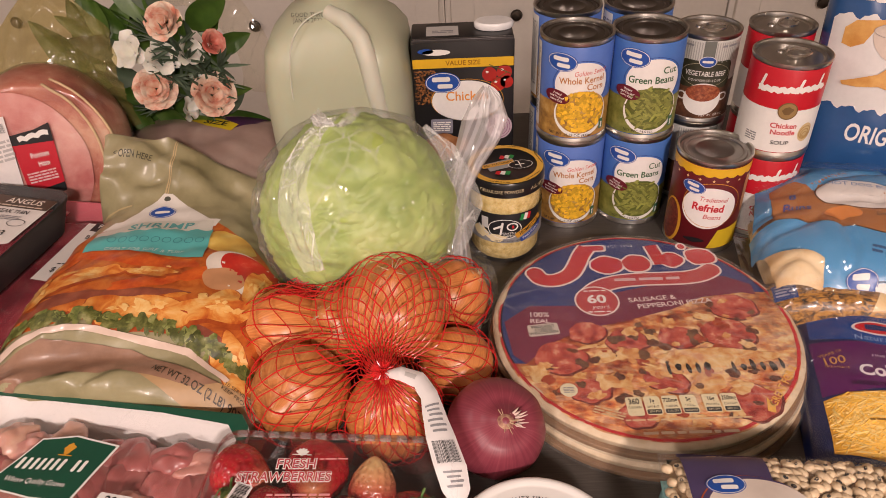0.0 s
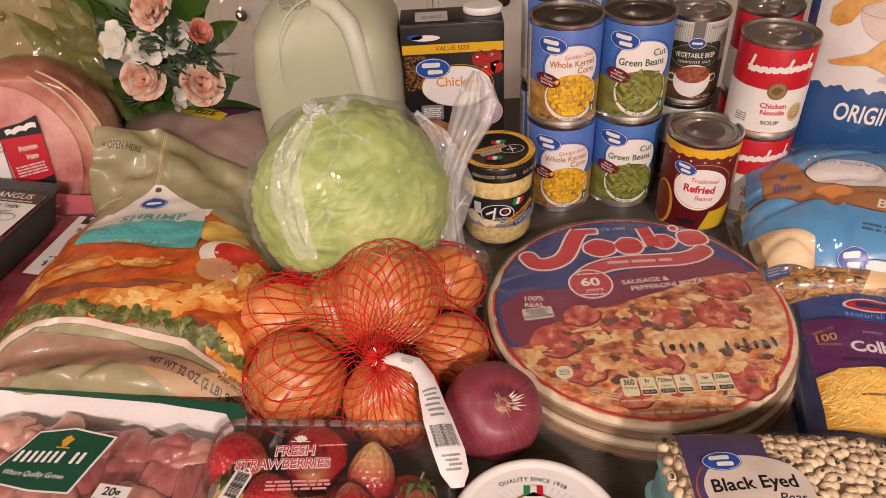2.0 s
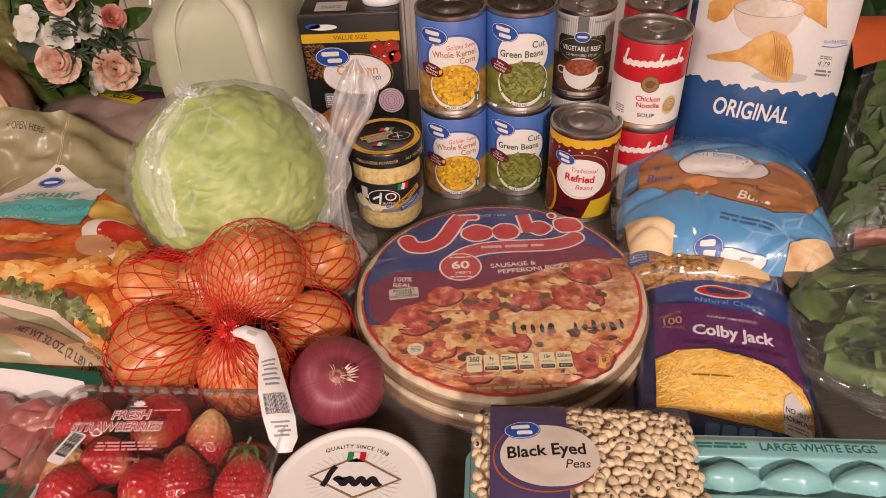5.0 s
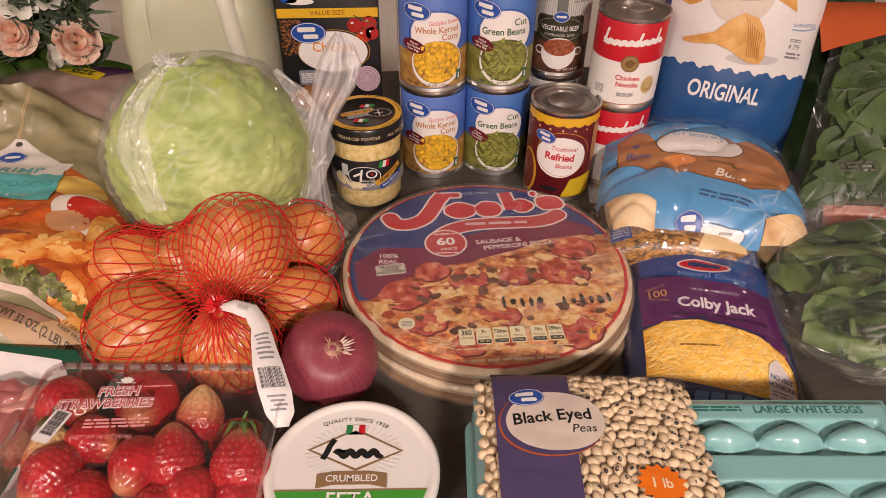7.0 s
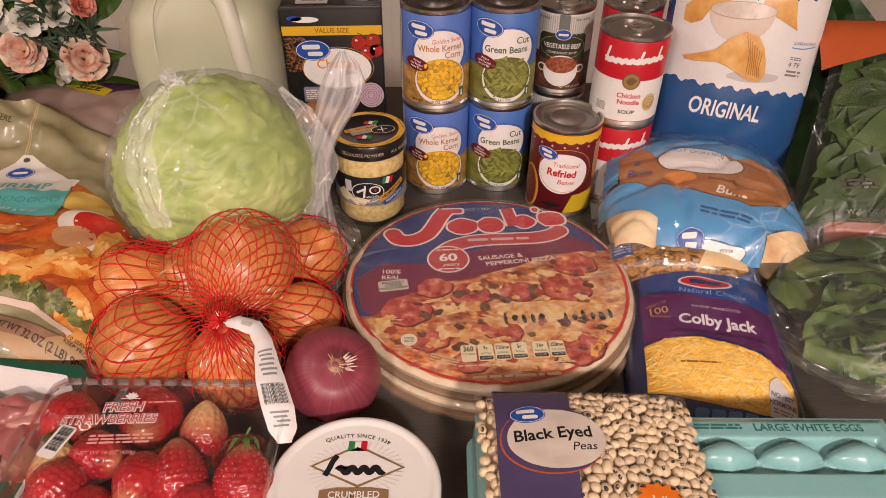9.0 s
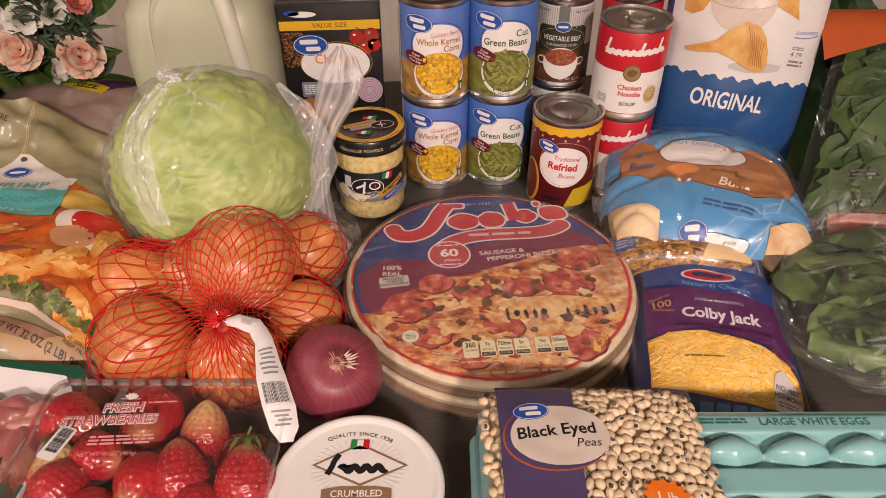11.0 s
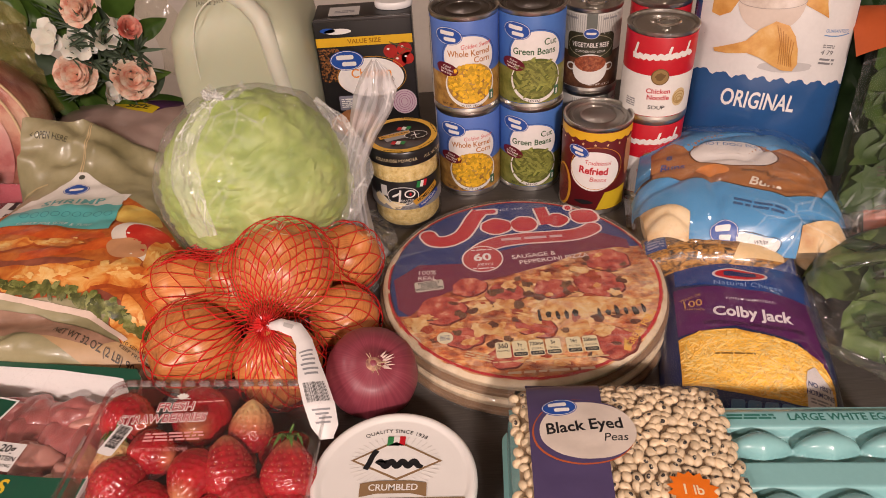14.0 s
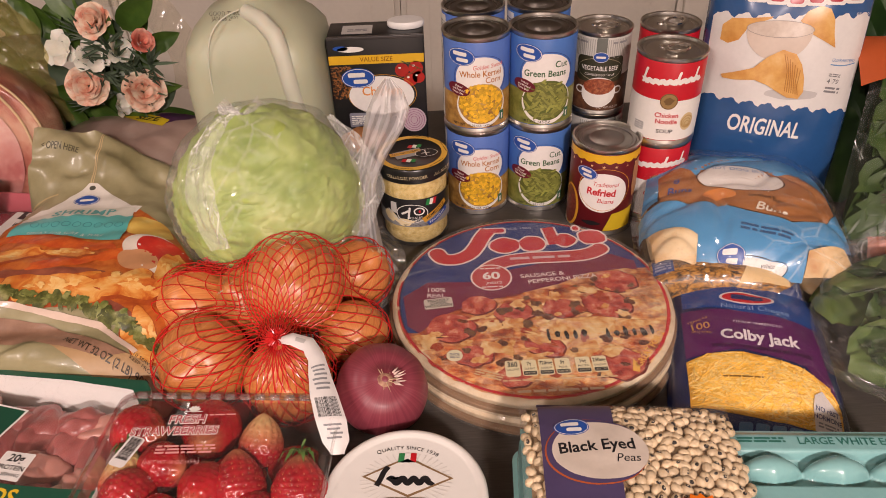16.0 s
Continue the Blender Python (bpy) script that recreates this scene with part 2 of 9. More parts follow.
def tube(bm, pts, radius, seg=6, taper=None):
    """Adds a round strand along pts to bm."""
    rings = []
    n = len(pts)
    up = Vector((0.13, 0.21, 0.97))
    for i, p in enumerate(pts):
        p = Vector(p)
        d = Vector(pts[min(i + 1, n - 1)]) - Vector(pts[max(i - 1, 0)])
        d.normalize()
        a = d.cross(up)
        if a.length < 0.05:
            a = d.cross(Vector((1, 0, 0)))
        a.normalize()
        b = d.cross(a)
        r = radius * (taper(i / (n - 1)) if taper else 1)
        rings.append([bm.verts.new(p + r * (a * math.cos(2 * math.pi * k / seg) + b * math.sin(2 * math.pi * k / seg))) for k in range(seg)])
    for q, w in zip(rings, rings[1:]):
        for k in range(seg):
            bm.faces.new((q[k], q[(k + 1) % seg], w[(k + 1) % seg], w[k]))
    bm.faces.new(rings[0][::-1])
    bm.faces.new(rings[-1])
    return bm


def nz(x, y, z=0.0):
    return noise.noise(Vector((x, y, z)))


def smoothstep(a, b, x):
    t = max(0.0, min(1.0, (x - a) / (b - a)))
    return t * t * (3 - 2 * t)


# ---- print on surfaces ----
def ellipse2(cx, cy, rx, ry, rot=0.0, n=44):
    c, s = math.cos(radians(rot)), math.sin(radians(rot))
    pts = [(rx * math.cos(2 * math.pi * i / n), ry * math.sin(2 * math.pi * i / n)) for i in range(n)]
    return [(cx + x * c - y * s, cy + x * s + y * c) for x, y in pts]


def rect2(x0, y0, x1, y1, r=0.0, skew=0.0):
    if not r:
        pts = [(x0, y0), (x1, y0), (x1, y1), (x0, y1)]
    else:
        pts = []
        for cx, cy, a0 in ((x1 - r, y0 + r, -90), (x1 - r, y1 - r, 0), (x0 + r, y1 - r, 90), (x0 + r, y0 + r, 180)):
            pts += [(cx + r * math.cos(radians(a0 + 22.5 * k)), cy + r * math.sin(radians(a0 + 22.5 * k))) for k in range(5)]
    return [(x + skew * (y - y0), y) for x, y in pts]


def ring2(cx, cy, rx, ry, w, rot=0.0, n=44):
    """A ring as quads: outlines of ovals."""
    a, b = ellipse2(cx, cy, rx, ry, rot, n), ellipse2(cx, cy, rx - w, ry - w, rot, n)
    return a + b, [(i, (i + 1) % n, n + (i + 1) % n, n + i) for i in range(n)]


def turn2(pts, cx, cy, rot):
    c, s = math.cos(radians(rot)), math.sin(radians(rot))
    return [(cx + (x - cx) * c - (y - cy) * s, cy + (x - cx) * s + (y - cy) * c) for x, y in pts]


def letters(text, size, bold=0.0, shear=0.0, wide=1.0, spacing=1.0):
    """Built-in font as flat points and faces round the origin."""
    cu = bpy.data.curves.new("letters", "FONT")
    cu.body, cu.size, cu.align_x, cu.align_y = text, size, "CENTER", "CENTER"
    cu.shear, cu.space_character, cu.resolution_u = shear, spacing, 3
    cu.offset = bold * size
    ob = new("letters", cu)
    bpy.context.view_layer.update()
    me = bpy.data.meshes.new_from_object(ob.evaluated_get(bpy.context.evaluated_depsgraph_get()))
    pts = [(v.co.x * wide, v.co.y) for v in me.vertices]
    faces = [tuple(p.vertices) for p in me.polygons]
    bpy.data.objects.remove(ob)
    bpy.data.curves.remove(cu)
    bpy.data.meshes.remove(me)
    return pts, faces


class Print:
    """Printing laid on a surface: fn(u, v, h) gives the place at u, v on it, h above it."""

    def __init__(self, parent, fn, step=0.006, lift=0.00025):
        self.parent, self.fn, self.step, self.lift = parent, fn, step, lift

    def mesh(self, name, geos, material, layer=1, label="", bulge=None):
        bm = bmesh.new()
        for k, (pts, faces) in enumerate(geos):
            vs = [bm.verts.new((x, y, self.lift * 0.9 * k / len(geos))) for x, y in pts]
            for f in faces:
                try:
                    bm.faces.new([vs[i] for i in f])
                except ValueError:
                    pass
        us, ws = [v.co.x for v in bm.verts], [v.co.y for v in bm.verts]
        for axis, lo, hi in ((0, min(us), max(us)), (1, min(ws), max(ws))):
            k = math.floor(lo / self.step) + 1
            while k * self.step < hi:
                co, no = Vector((0, 0, 0)), Vector((0, 0, 0))
                co[axis], no[axis] = k * self.step, 1
                bmesh.ops.bisect_plane(bm, geom=bm.verts[:] + bm.edges[:] + bm.faces[:], plane_co=co, plane_no=no, dist=1e-6)
                k += 1
        big = [f for f in bm.faces if len(f.verts) > 4]
        if big:
            bmesh.ops.triangulate(bm, faces=big)
        for v in bm.verts:
            h = self.lift * layer + v.co.z
            v.co = Vector(self.fn(v.co.x, v.co.y, h))
        return part(name, bm, material, self.parent, label, smooth=True, angle=0)

    def shape(self, name, pts, material, layer=1, label=""):
        return self.mesh(name, [(pts, [tuple(range(len(pts)))])], material, layer, label)

    def shapes(self, name, many, material, layer=1, label=""):
        return self.mesh(name, [(p, [tuple(range(len(p)))]) for p in many], material, layer, label)

    def oval(self, name, cx, cy, rx, ry, material, layer=1, rot=0.0, label=""):
        return self.shape(name, ellipse2(cx, cy, rx, ry, rot), material, layer, label)

    def ring(self, name, cx, cy, rx, ry, w, material, layer=1, rot=0.0):
        return self.mesh(name, [ring2(cx, cy, rx, ry, w, rot)], material, layer)

    def rect(self, name, x0, y0, x1, y1, material, layer=1, r=0.0, rot=0.0, label=""):
        pts = turn2(rect2(x0, y0, x1, y1, r), (x0 + x1) / 2, (y0 + y1) / 2, rot)
        return self.shape(name, pts, material, layer, label)

    def text(self, text, cx, cy, size, material, layer=2, bold=0.0, shear=0.0, wide=1.0, rot=0.0, spacing=1.0, name="lettering", arc=0.0):
        pts, faces = letters(text, size, bold, shear, wide, spacing)
        if arc:
            pts = [((arc + y) * math.sin(x / arc), (arc + y) * math.cos(x / arc) - arc) for x, y in pts]
        pts = turn2(pts, 0, 0, rot)
        return self.mesh(name, [([(x + cx, y + cy) for x, y in pts], faces)], material, layer)

    def bars(self, cx, cy, w, h, rows, material, layer=2, rot=0.0, name="fine_print", seed=1):
        """Small writing that cannot be read: rows of plain bars."""
        rnd = random.Random(seed)
        out, pitch = [], h / rows
        for i in range(rows):
            x = -w / 2
            y = h / 2 - (i + 0.5) * pitch
            while x < w / 2 - pitch * 0.4:
                l = min(pitch * rnd.uniform(1.0, 4.0), w / 2 - x)
                out.append([(a + cx, b + cy) for a, b in turn2(rect2(x, y - pitch * 0.28, x + l, y + pitch * 0.28), 0, 0, rot)])
                x += l + pitch * 0.45
        return self.shapes(name, out, material, layer)

    def barcode(self, cx, cy, w, h, material, layer=3, rot=0.0):
        rnd = random.Random(7)
        out, x = [], -w / 2
        while x < w / 2:
            l = rnd.uniform(0.012, 0.035) * w
            out.append([(a + cx, b + cy) for a, b in turn2(rect2(x, -h / 2, x + l, h / 2), 0, 0, rot)])
            x += l + rnd.uniform(0.012, 0.04) * w
        return self.shapes("barcode", out, material, layer)

    def badge(self, cx, cy, rx, rot=0.0, layer=3):
        """The blue oval maker's mark: an oval, a pale rim and two plain bars."""
        self.oval("maker_badge", cx, cy, rx, rx * 0.62, BADGE, layer, rot, "blue oval maker's badge with two white bars")
        self.ring("badge_rim", cx, cy, rx * 0.95, rx * 0.58, rx * 0.035, WHITE, layer + 1, rot)
        out = []
        for x0, y0, x1, y1 in ((-0.60, 0.06, 0.42, 0.34), (-0.30, -0.34, 0.55, -0.08)):
            out.append(turn2(rect2(cx + x0 * rx, cy + y0 * rx, cx + x1 * rx, cy + y1 * rx, rx * 0.1), cx, cy, rot))
        self.shapes("badge_bar", out, WHITE, layer + 1)


def band2(pts, w):
    out = []
    for s in (1, -1):
        seq = pts if s == 1 else pts[::-1]
        for i, (x, y) in enumerate(seq):
            x0, y0 = seq[max(i - 1, 0)]
            x1, y1 = seq[min(i + 1, len(seq) - 1)]
            d = math.hypot(x1 - x0, y1 - y0) or 1
            out.append((x - (y1 - y0) / d * w, y + (x1 - x0) / d * w))
    return out


def blob2(cx, cy, rx, ry, seed, rough=0.25, n=28, rot=0.0):
    """An uneven closed outline."""
    pts = []
    for i in range(n):
        a = 2 * math.pi * i / n
        k = 1 + rough * nz(math.cos(a) * 1.6 + seed * 3.1, math.sin(a) * 1.6, seed * 1.7)
        pts.append((cx + rx * k * math.cos(a), cy + ry * k * math.sin(a)))
    return turn2(pts, cx, cy, rot)


# ---- the room ----
PLASTER = surface("wall_paint", (0.62, 0.57, 0.51), 0.8, grain=90, vary=0.04, relief=0.08)
CEILING_PAINT = surface("ceiling_paint", (0.72, 0.69, 0.64), 0.9, grain=90, vary=0.03, relief=0.08)
FLOOR_WOOD = surface("floor_boards", (0.20, 0.13, 0.08), 0.5, grain=30, vary=0.3, relief=0.1, stretch=(12, 1, 1))
CABINET_PAINT = surface("cabinet_paint", (0.72, 0.685, 0.62), 0.45, grain=70, vary=0.04, relief=0.04)
DARK_STEEL = surface("dark_metal", (0.10, 0.09, 0.08), 0.3, 1.0, grain=80, vary=0.2)


def dark_boards():
    m, nt, b = nodes_of("dark_wood_laminate")
    fine = noise_fac(nt, 60.0, 6.0, 0.65, stretch=(0.5, 14, 1))
    broad = noise_fac(nt, 5.0, 4.0, stretch=(0.7, 5, 1))
    c = ramp(nt, fine, [(0.25, (0.034, 0.030, 0.027)), (0.55, (0.082, 0.073, 0.066)), (0.8, (0.150, 0.135, 0.122))])
    c = mixc(nt, 0.4, c, ramp(nt, broad, [(0.3, (0.04, 0.035, 0.031)), (0.7, (0.10, 0.09, 0.08))]))
    nt.links.new(c, b.inputs["Base Color"])
    b.inputs["Roughness"].default_value = 0.42
    bump(nt, b, fine, 0.25, 0.0006)
    return m


def structure(name, bm, mat, label, category):
    return tagged(part(name, bm, mat, angle=0.5), label, category, kind="structure")


FLOOR_Z, TOP_Z = -0.91, 1.55
structure("floor", box(-3.2, -3.2, FLOOR_Z - 0.1, 3.4, 3.3, FLOOR_Z), FLOOR_WOOD, "brown wooden floor of the kitchen", "floor")
structure("ceiling", box(-3.2, -3.2, TOP_Z, 3.4, 3.3, TOP_Z + 0.1), CEILING_PAINT, "plain white painted ceiling", "ceiling")
structure("wall_north", box(-3.2, 3.15, FLOOR_Z, 3.4, 3.3, TOP_Z), PLASTER, "warm grey painted wall behind the cabinets", "wall")
structure("wall_south", box(-3.2, -3.2, FLOOR_Z, 3.4, -3.05, TOP_Z), PLASTER, "warm grey painted wall", "wall")
structure("wall_west", box(-3.2, -3.05, FLOOR_Z, -3.05, 3.15, TOP_Z), PLASTER, "warm grey painted wall", "wall")
structure("wall_east", box(3.25, -3.05, FLOOR_Z, 3.4, 3.15, TOP_Z), PLASTER, "warm grey painted wall", "wall")


def base_cabinet(x0, x1, knob_x, knob_z=0.543):
    c = thing("cabinet", pose(x0, 2.52, FLOOR_Z), "pale painted kitchen base cabinet with a round metal knob", "cabinet", "row of base cabinets")
    w = x1 - x0
    part("body", box(0, 0.0, 0.08, w, 0.58, 0.87, 0.003), CABINET_PAINT, c)
    part("toe_kick", box(0, 0.06, 0.0, w, 0.5, 0.079), CABINET_PAINT, c)
    d = part("door", box(0.02, -0.022, 0.10, w - 0.02, -0.001, 0.85, 0.004), CABINET_PAINT, c)
    part("door_panel", box(0.10, -0.0255, 0.18, w - 0.10, -0.0225, 0.77, 0.002), CABINET_PAINT, d)
    k = part("knob", lathe([(0, 0), (0.008, 0), (0.007, 0.012), (0.018, 0.018), (0.021, 0.024), (0.017, 0.031), (0, 0.034)], 24), DARK_STEEL, d, "round dark metal knob")
    k.matrix_basis = pose(knob_x - x0, -0.0225, knob_z, 90)
    return c


base_cabinet(-1.97, -0.985, -1.482, 0.590)
base_cabinet(-0.98, 0.002, -0.66)
base_cabinet(0.004, 0.99, 0.25)
base_cabinet(0.995, 1.98, 1.3)
tagged(part("worktop", box(-1.99, 2.48, -0.038, 2.0, 3.14, -0.002, 0.004), surface("pale_worktop", (0.45, 0.42, 0.38), 0.35, grain=60, vary=0.2)), "pale stone worktop over the base cabinets", "worktop")

TABLE = thing("table", pose(0, 0, 0), "table with a dark grey wood-grain top covered in groceries", "table")
WOOD = dark_boards()
part("tabletop", box(-0.95, -0.02, -0.035, 1.15, 1.0, 0.0, 0.003), WOOD, TABLE)
for lx in (-0.88, 1.08):
    for ly in (0.05, 0.93):
        part("leg", box(lx - 0.035, ly - 0.035, FLOOR_Z, lx + 0.035, ly + 0.035, -0.036, 0.004), WOOD, TABLE)

# ---- tins ----
TIN = surface("tin_plate", (0.62, 0.60, 0.56), 0.30, 1.0, grain=40, vary=0.12, relief=0.03)
TIN_DARK = surface("dull_tin_lid", (0.20, 0.18, 0.165), 0.38, 1.0, grain=40, vary=0.12, relief=0.03)
TIN_BRIGHT = surface("bright_tin", (0.72, 0.70, 0.66), 0.24, 1.0, grain=40, vary=0.12, relief=0.03)


def around(r):
    return lambda u, v, h: ((r + h) * math.sin(u / r), -(r + h) * math.cos(u / r), v)


def tin(m, r, h, label, paper, lid_mat, pull, group):
    c = thing("tin_can", m, label, "tin can", group)
    part("body", lathe([(0, 0.003), (r - 0.004, 0.003), (r - 0.002, 0), (r + 0.0006, 0.0006), (r + 0.0006, 0.003), (r - 0.0008, 0.005),
                        (r - 0.0008, h - 0.005), (r + 0.0006, h - 0.003), (r + 0.0006, h - 0.0005), (r - 0.0004, h), (r - 0.002, h - 0.0006), (r - 0.0026, h - 0.004)]), TIN, c)
    k = r - 0.0028
    if pull:
        prof = [(k, h - 0.004), (k * 0.95, h - 0.0042), (k * 0.92, h - 0.0030), (k * 0.86, h - 0.0032), (k * 0.83, h - 0.0042), (0, h - 0.0042)]
    else:
        prof = [(k, h - 0.004), (k * 0.93, h - 0.0042), (k * 0.90, h - 0.0030), (k * 0.82, h - 0.0030), (k * 0.79, h - 0.0040), (k * 0.62, h - 0.0040),
                (k * 0.59, h - 0.0033), (k * 0.52, h - 0.0033), (k * 0.49, h - 0.0040), (0, h - 0.0040)]
    part("lid", lathe(prof), lid_mat, c, "ridged metal lid")
    if pull:
        bm = bmesh.new()
        pts = [(0.012 * math.cos(a) * (1.25 if math.cos(a) > 0 else 1), 0.009 * math.sin(a), 0) for a in [2 * math.pi * i / 24 for i in range(25)]]
        tube(bm, pts, 0.0016, 6)
        tab = part("pull_tab", bm, TIN_BRIGHT, c, "metal ring pull")
        tab.matrix_basis = pose(0.004, -0.002, h - 0.0014, 3, 0, 30)
        rv = part("rivet", lathe([(0.0045, 0), (0.004, 0.0016), (0, 0.002)], 16), TIN_BRIGHT, c)
        rv.matrix_basis = pose(-0.010, 0.006, h - 0.0041)
    lab = part("label", lathe([(r - 0.0003, 0.0055), (r, 0.006), (r, h - 0.006), (r - 0.0003, h - 0.0055)]), paper, c, "printed paper label")
    return c, Print(lab, around(r))


CORN_INK = surface("corn_print", (0.72, 0.42, 0.03), 0.4, grain=300, vary=0.2, islands=0.35)
BEAN_INK = surface("bean_print", (0.21, 0.22, 0.05), 0.4, grain=300, vary=0.3, islands=0.45)


def pile(rnd, cx, cy, rx, ry, n, long_, wide, tilt):
    """Outlines of many small pieces heaped in an oval."""
    out = []
    while len(out) < n:
        a, k = rnd.uniform(0, 2 * math.pi), math.sqrt(rnd.random())
        x, y = cx + rx * k * math.cos(a), cy + ry * k * math.sin(a)
        out.append(ellipse2(x, y, long_ * rnd.uniform(0.75, 1.15), wide * rnd.uniform(0.8, 1.2), rnd.uniform(-tilt, tilt), 9))
    return out


BLUE_LABEL = ink(0.085, 0.17, 0.50)
BLUE_LABEL_2 = ink(0.06, 0.16, 0.46)
OVAL_WHITE = ink(0.80, 0.77, 0.74)
NAVY = ink(0.02, 0.05, 0.22)
MAROON = ink(0.13, 0.008, 0.02)
ORANGE_BROWN = ink(0.45, 0.17, 0.03)
PINK_INK = ink(0.62, 0.13, 0.12)
GREEN_INK = ink(0.03, 0.10, 0.03)
OLIVE_INK = ink(0.22, 0.25, 0.06)
FIELD_INK = blotched("field_print", [(0.3, (0.20, 0.10, 0.03)), (0.55, (0.45, 0.25, 0.06)), (0.75, (0.55, 0.38, 0.16))], 90, 0.42, 0.02)
VINE_INK = blotched("vine_print", [(0.3, (0.10, 0.12, 0.02)), (0.6, (0.24, 0.25, 0.06)), (0.8, (0.30, 0.27, 0.10))], 80, 0.42, 0.02)


def vegetable_label(p, corn):
    rnd = random.Random(3 if corn else 5)
    H = 0.1115
    p.rect("scene_print", -0.060, 0.0065, 0.060, 0.047, FIELD_INK if corn else VINE_INK, 1)
    p.ring("oval_outline", 0.006, 0.066, 0.0315, 0.0265, 0.0006, NAVY, 2)
    p.oval("name_oval", 0.006, 0.066, 0.029, 0.0245, OVAL_WHITE, 2)
    p.badge(-0.0165, 0.0905, 0.0160, -4 if corn else -6)
    if corn:
        p.text("Golden Sweet", 0.014, 0.0795, 0.0072, PINK_INK, 3, shear=0.25, wide=0.85, rot=4)
        p.text("Whole Kernel", 0.006, 0.0712, 0.0098, ORANGE_BROWN, 3, bold=0.012, wide=0.85, rot=2)
        p.text("Corn", 0.020, 0.0635, 0.0098, ORANGE_BROWN, 3, bold=0.012, wide=0.9)
    else:
        p.text("Cut", 0.0215, 0.0775, 0.0105, GREEN_INK, 3, bold=0.008, wide=0.95)
        p.text("Green Beans", 0.004, 0.0675, 0.0105, GREEN_INK, 3, bold=0.015, wide=0.88)
    p.oval("bowl_print", 0.007, 0.034, 0.0290, 0.0265, WHITE, 3)
    p.oval("bowl_inside", 0.007, 0.0360, 0.0270, 0.0240, FIELD_INK if corn else ink(0.10, 0.12, 0.02), 4)
    if corn:
        p.shapes("corn_picture", pile(rnd, 0.007, 0.037, 0.0255, 0.0225, 300, 0.0024, 0.0018, 90), CORN_INK, 5, "printed picture of yellow corn kernels")
    else:
        p.shapes("bean_picture", pile(rnd, 0.007, 0.037, 0.0235, 0.0215, 110, 0.0068, 0.0017, 60), BEAN_INK, 5, "printed picture of cut green beans")
    p.oval("maroon_oval", -0.0195, 0.0530, 0.0135, 0.0075, MAROON, 6, -12)
    for i, (s, dy) in enumerate((("Picked", 0.0035), ("and Packed", 0), ("Same Day", -0.0035))):
        p.text(s, -0.0195 + 0.0007 * (1 - i), 0.0530 + dy, 0.0034, WHITE, 7, bold=0.01, rot=-12)
    p.rect("mark", 0.0285, 0.013, 0.0345, 0.0245, ink(0.04, 0.13, 0.07), 6, 0.001)
    p.oval("mark_dot", 0.0315, 0.020, 0.0012, 0.0012, WHITE, 7)
    p.rect("mark_bar", 0.0305, 0.0145, 0.0325, 0.0185, WHITE, 7)
    p.text("NET WT. 15.25 OZ. (432g)" if corn else "NET WT. 14.5 OZ", -0.004, 0.0105, 0.0040, BLACK, 6, rot=-3)
    p.rect("side_panel", -0.066, 0.010, -0.046, 0.104, WHITE, 2)
    p.bars(-0.056, 0.06, 0.015, 0.075, 22, GREY, 3, seed=4)


def stack(make, spots):
    first = make(spots[0])
    for m in spots[1:]:
        copy_thing(first, m)


def corn_tin(m):
    c, p = tin(m, 0.0378, 0.1115, "stacked tin of whole kernel corn with a blue paper label", BLUE_LABEL, TIN_DARK, False, "stacked vegetable tins")
    vegetable_label(p, True)
    return c


def bean_tin(m):
    c, p = tin(m, 0.0378, 0.1115, "stacked tin of cut green beans with a blue paper label", BLUE_LABEL_2, TIN_DARK, False, "stacked vegetable tins")
    vegetable_label(p, False)
    return c


CORN_X, CORN_Y, BEAN_X, BEAN_Y, PITCH = 0.150, 0.736, 0.225, 0.738, 0.1115
stack(corn_tin, [pose(CORN_X, CORN_Y, PITCH, 0, 0, -5), pose(CORN_X + 0.001, CORN_Y, 0, 0, 0, -7), pose(0.152, 0.818, PITCH, 0, 0, 8), pose(0.152, 0.818, 0, 0, 0, 5)])
stack(bean_tin, [pose(BEAN_X, BEAN_Y, PITCH, 0, 0, -8), pose(BEAN_X + 0.001, BEAN_Y, 0, 0, 0, -10), pose(0.231, 0.817, PITCH, 0, 0, 12), pose(0.231, 0.817, 0, 0, 0, 6)])

SOUP_RED = ink(0.50, 0.010, 0.022, 0.33)


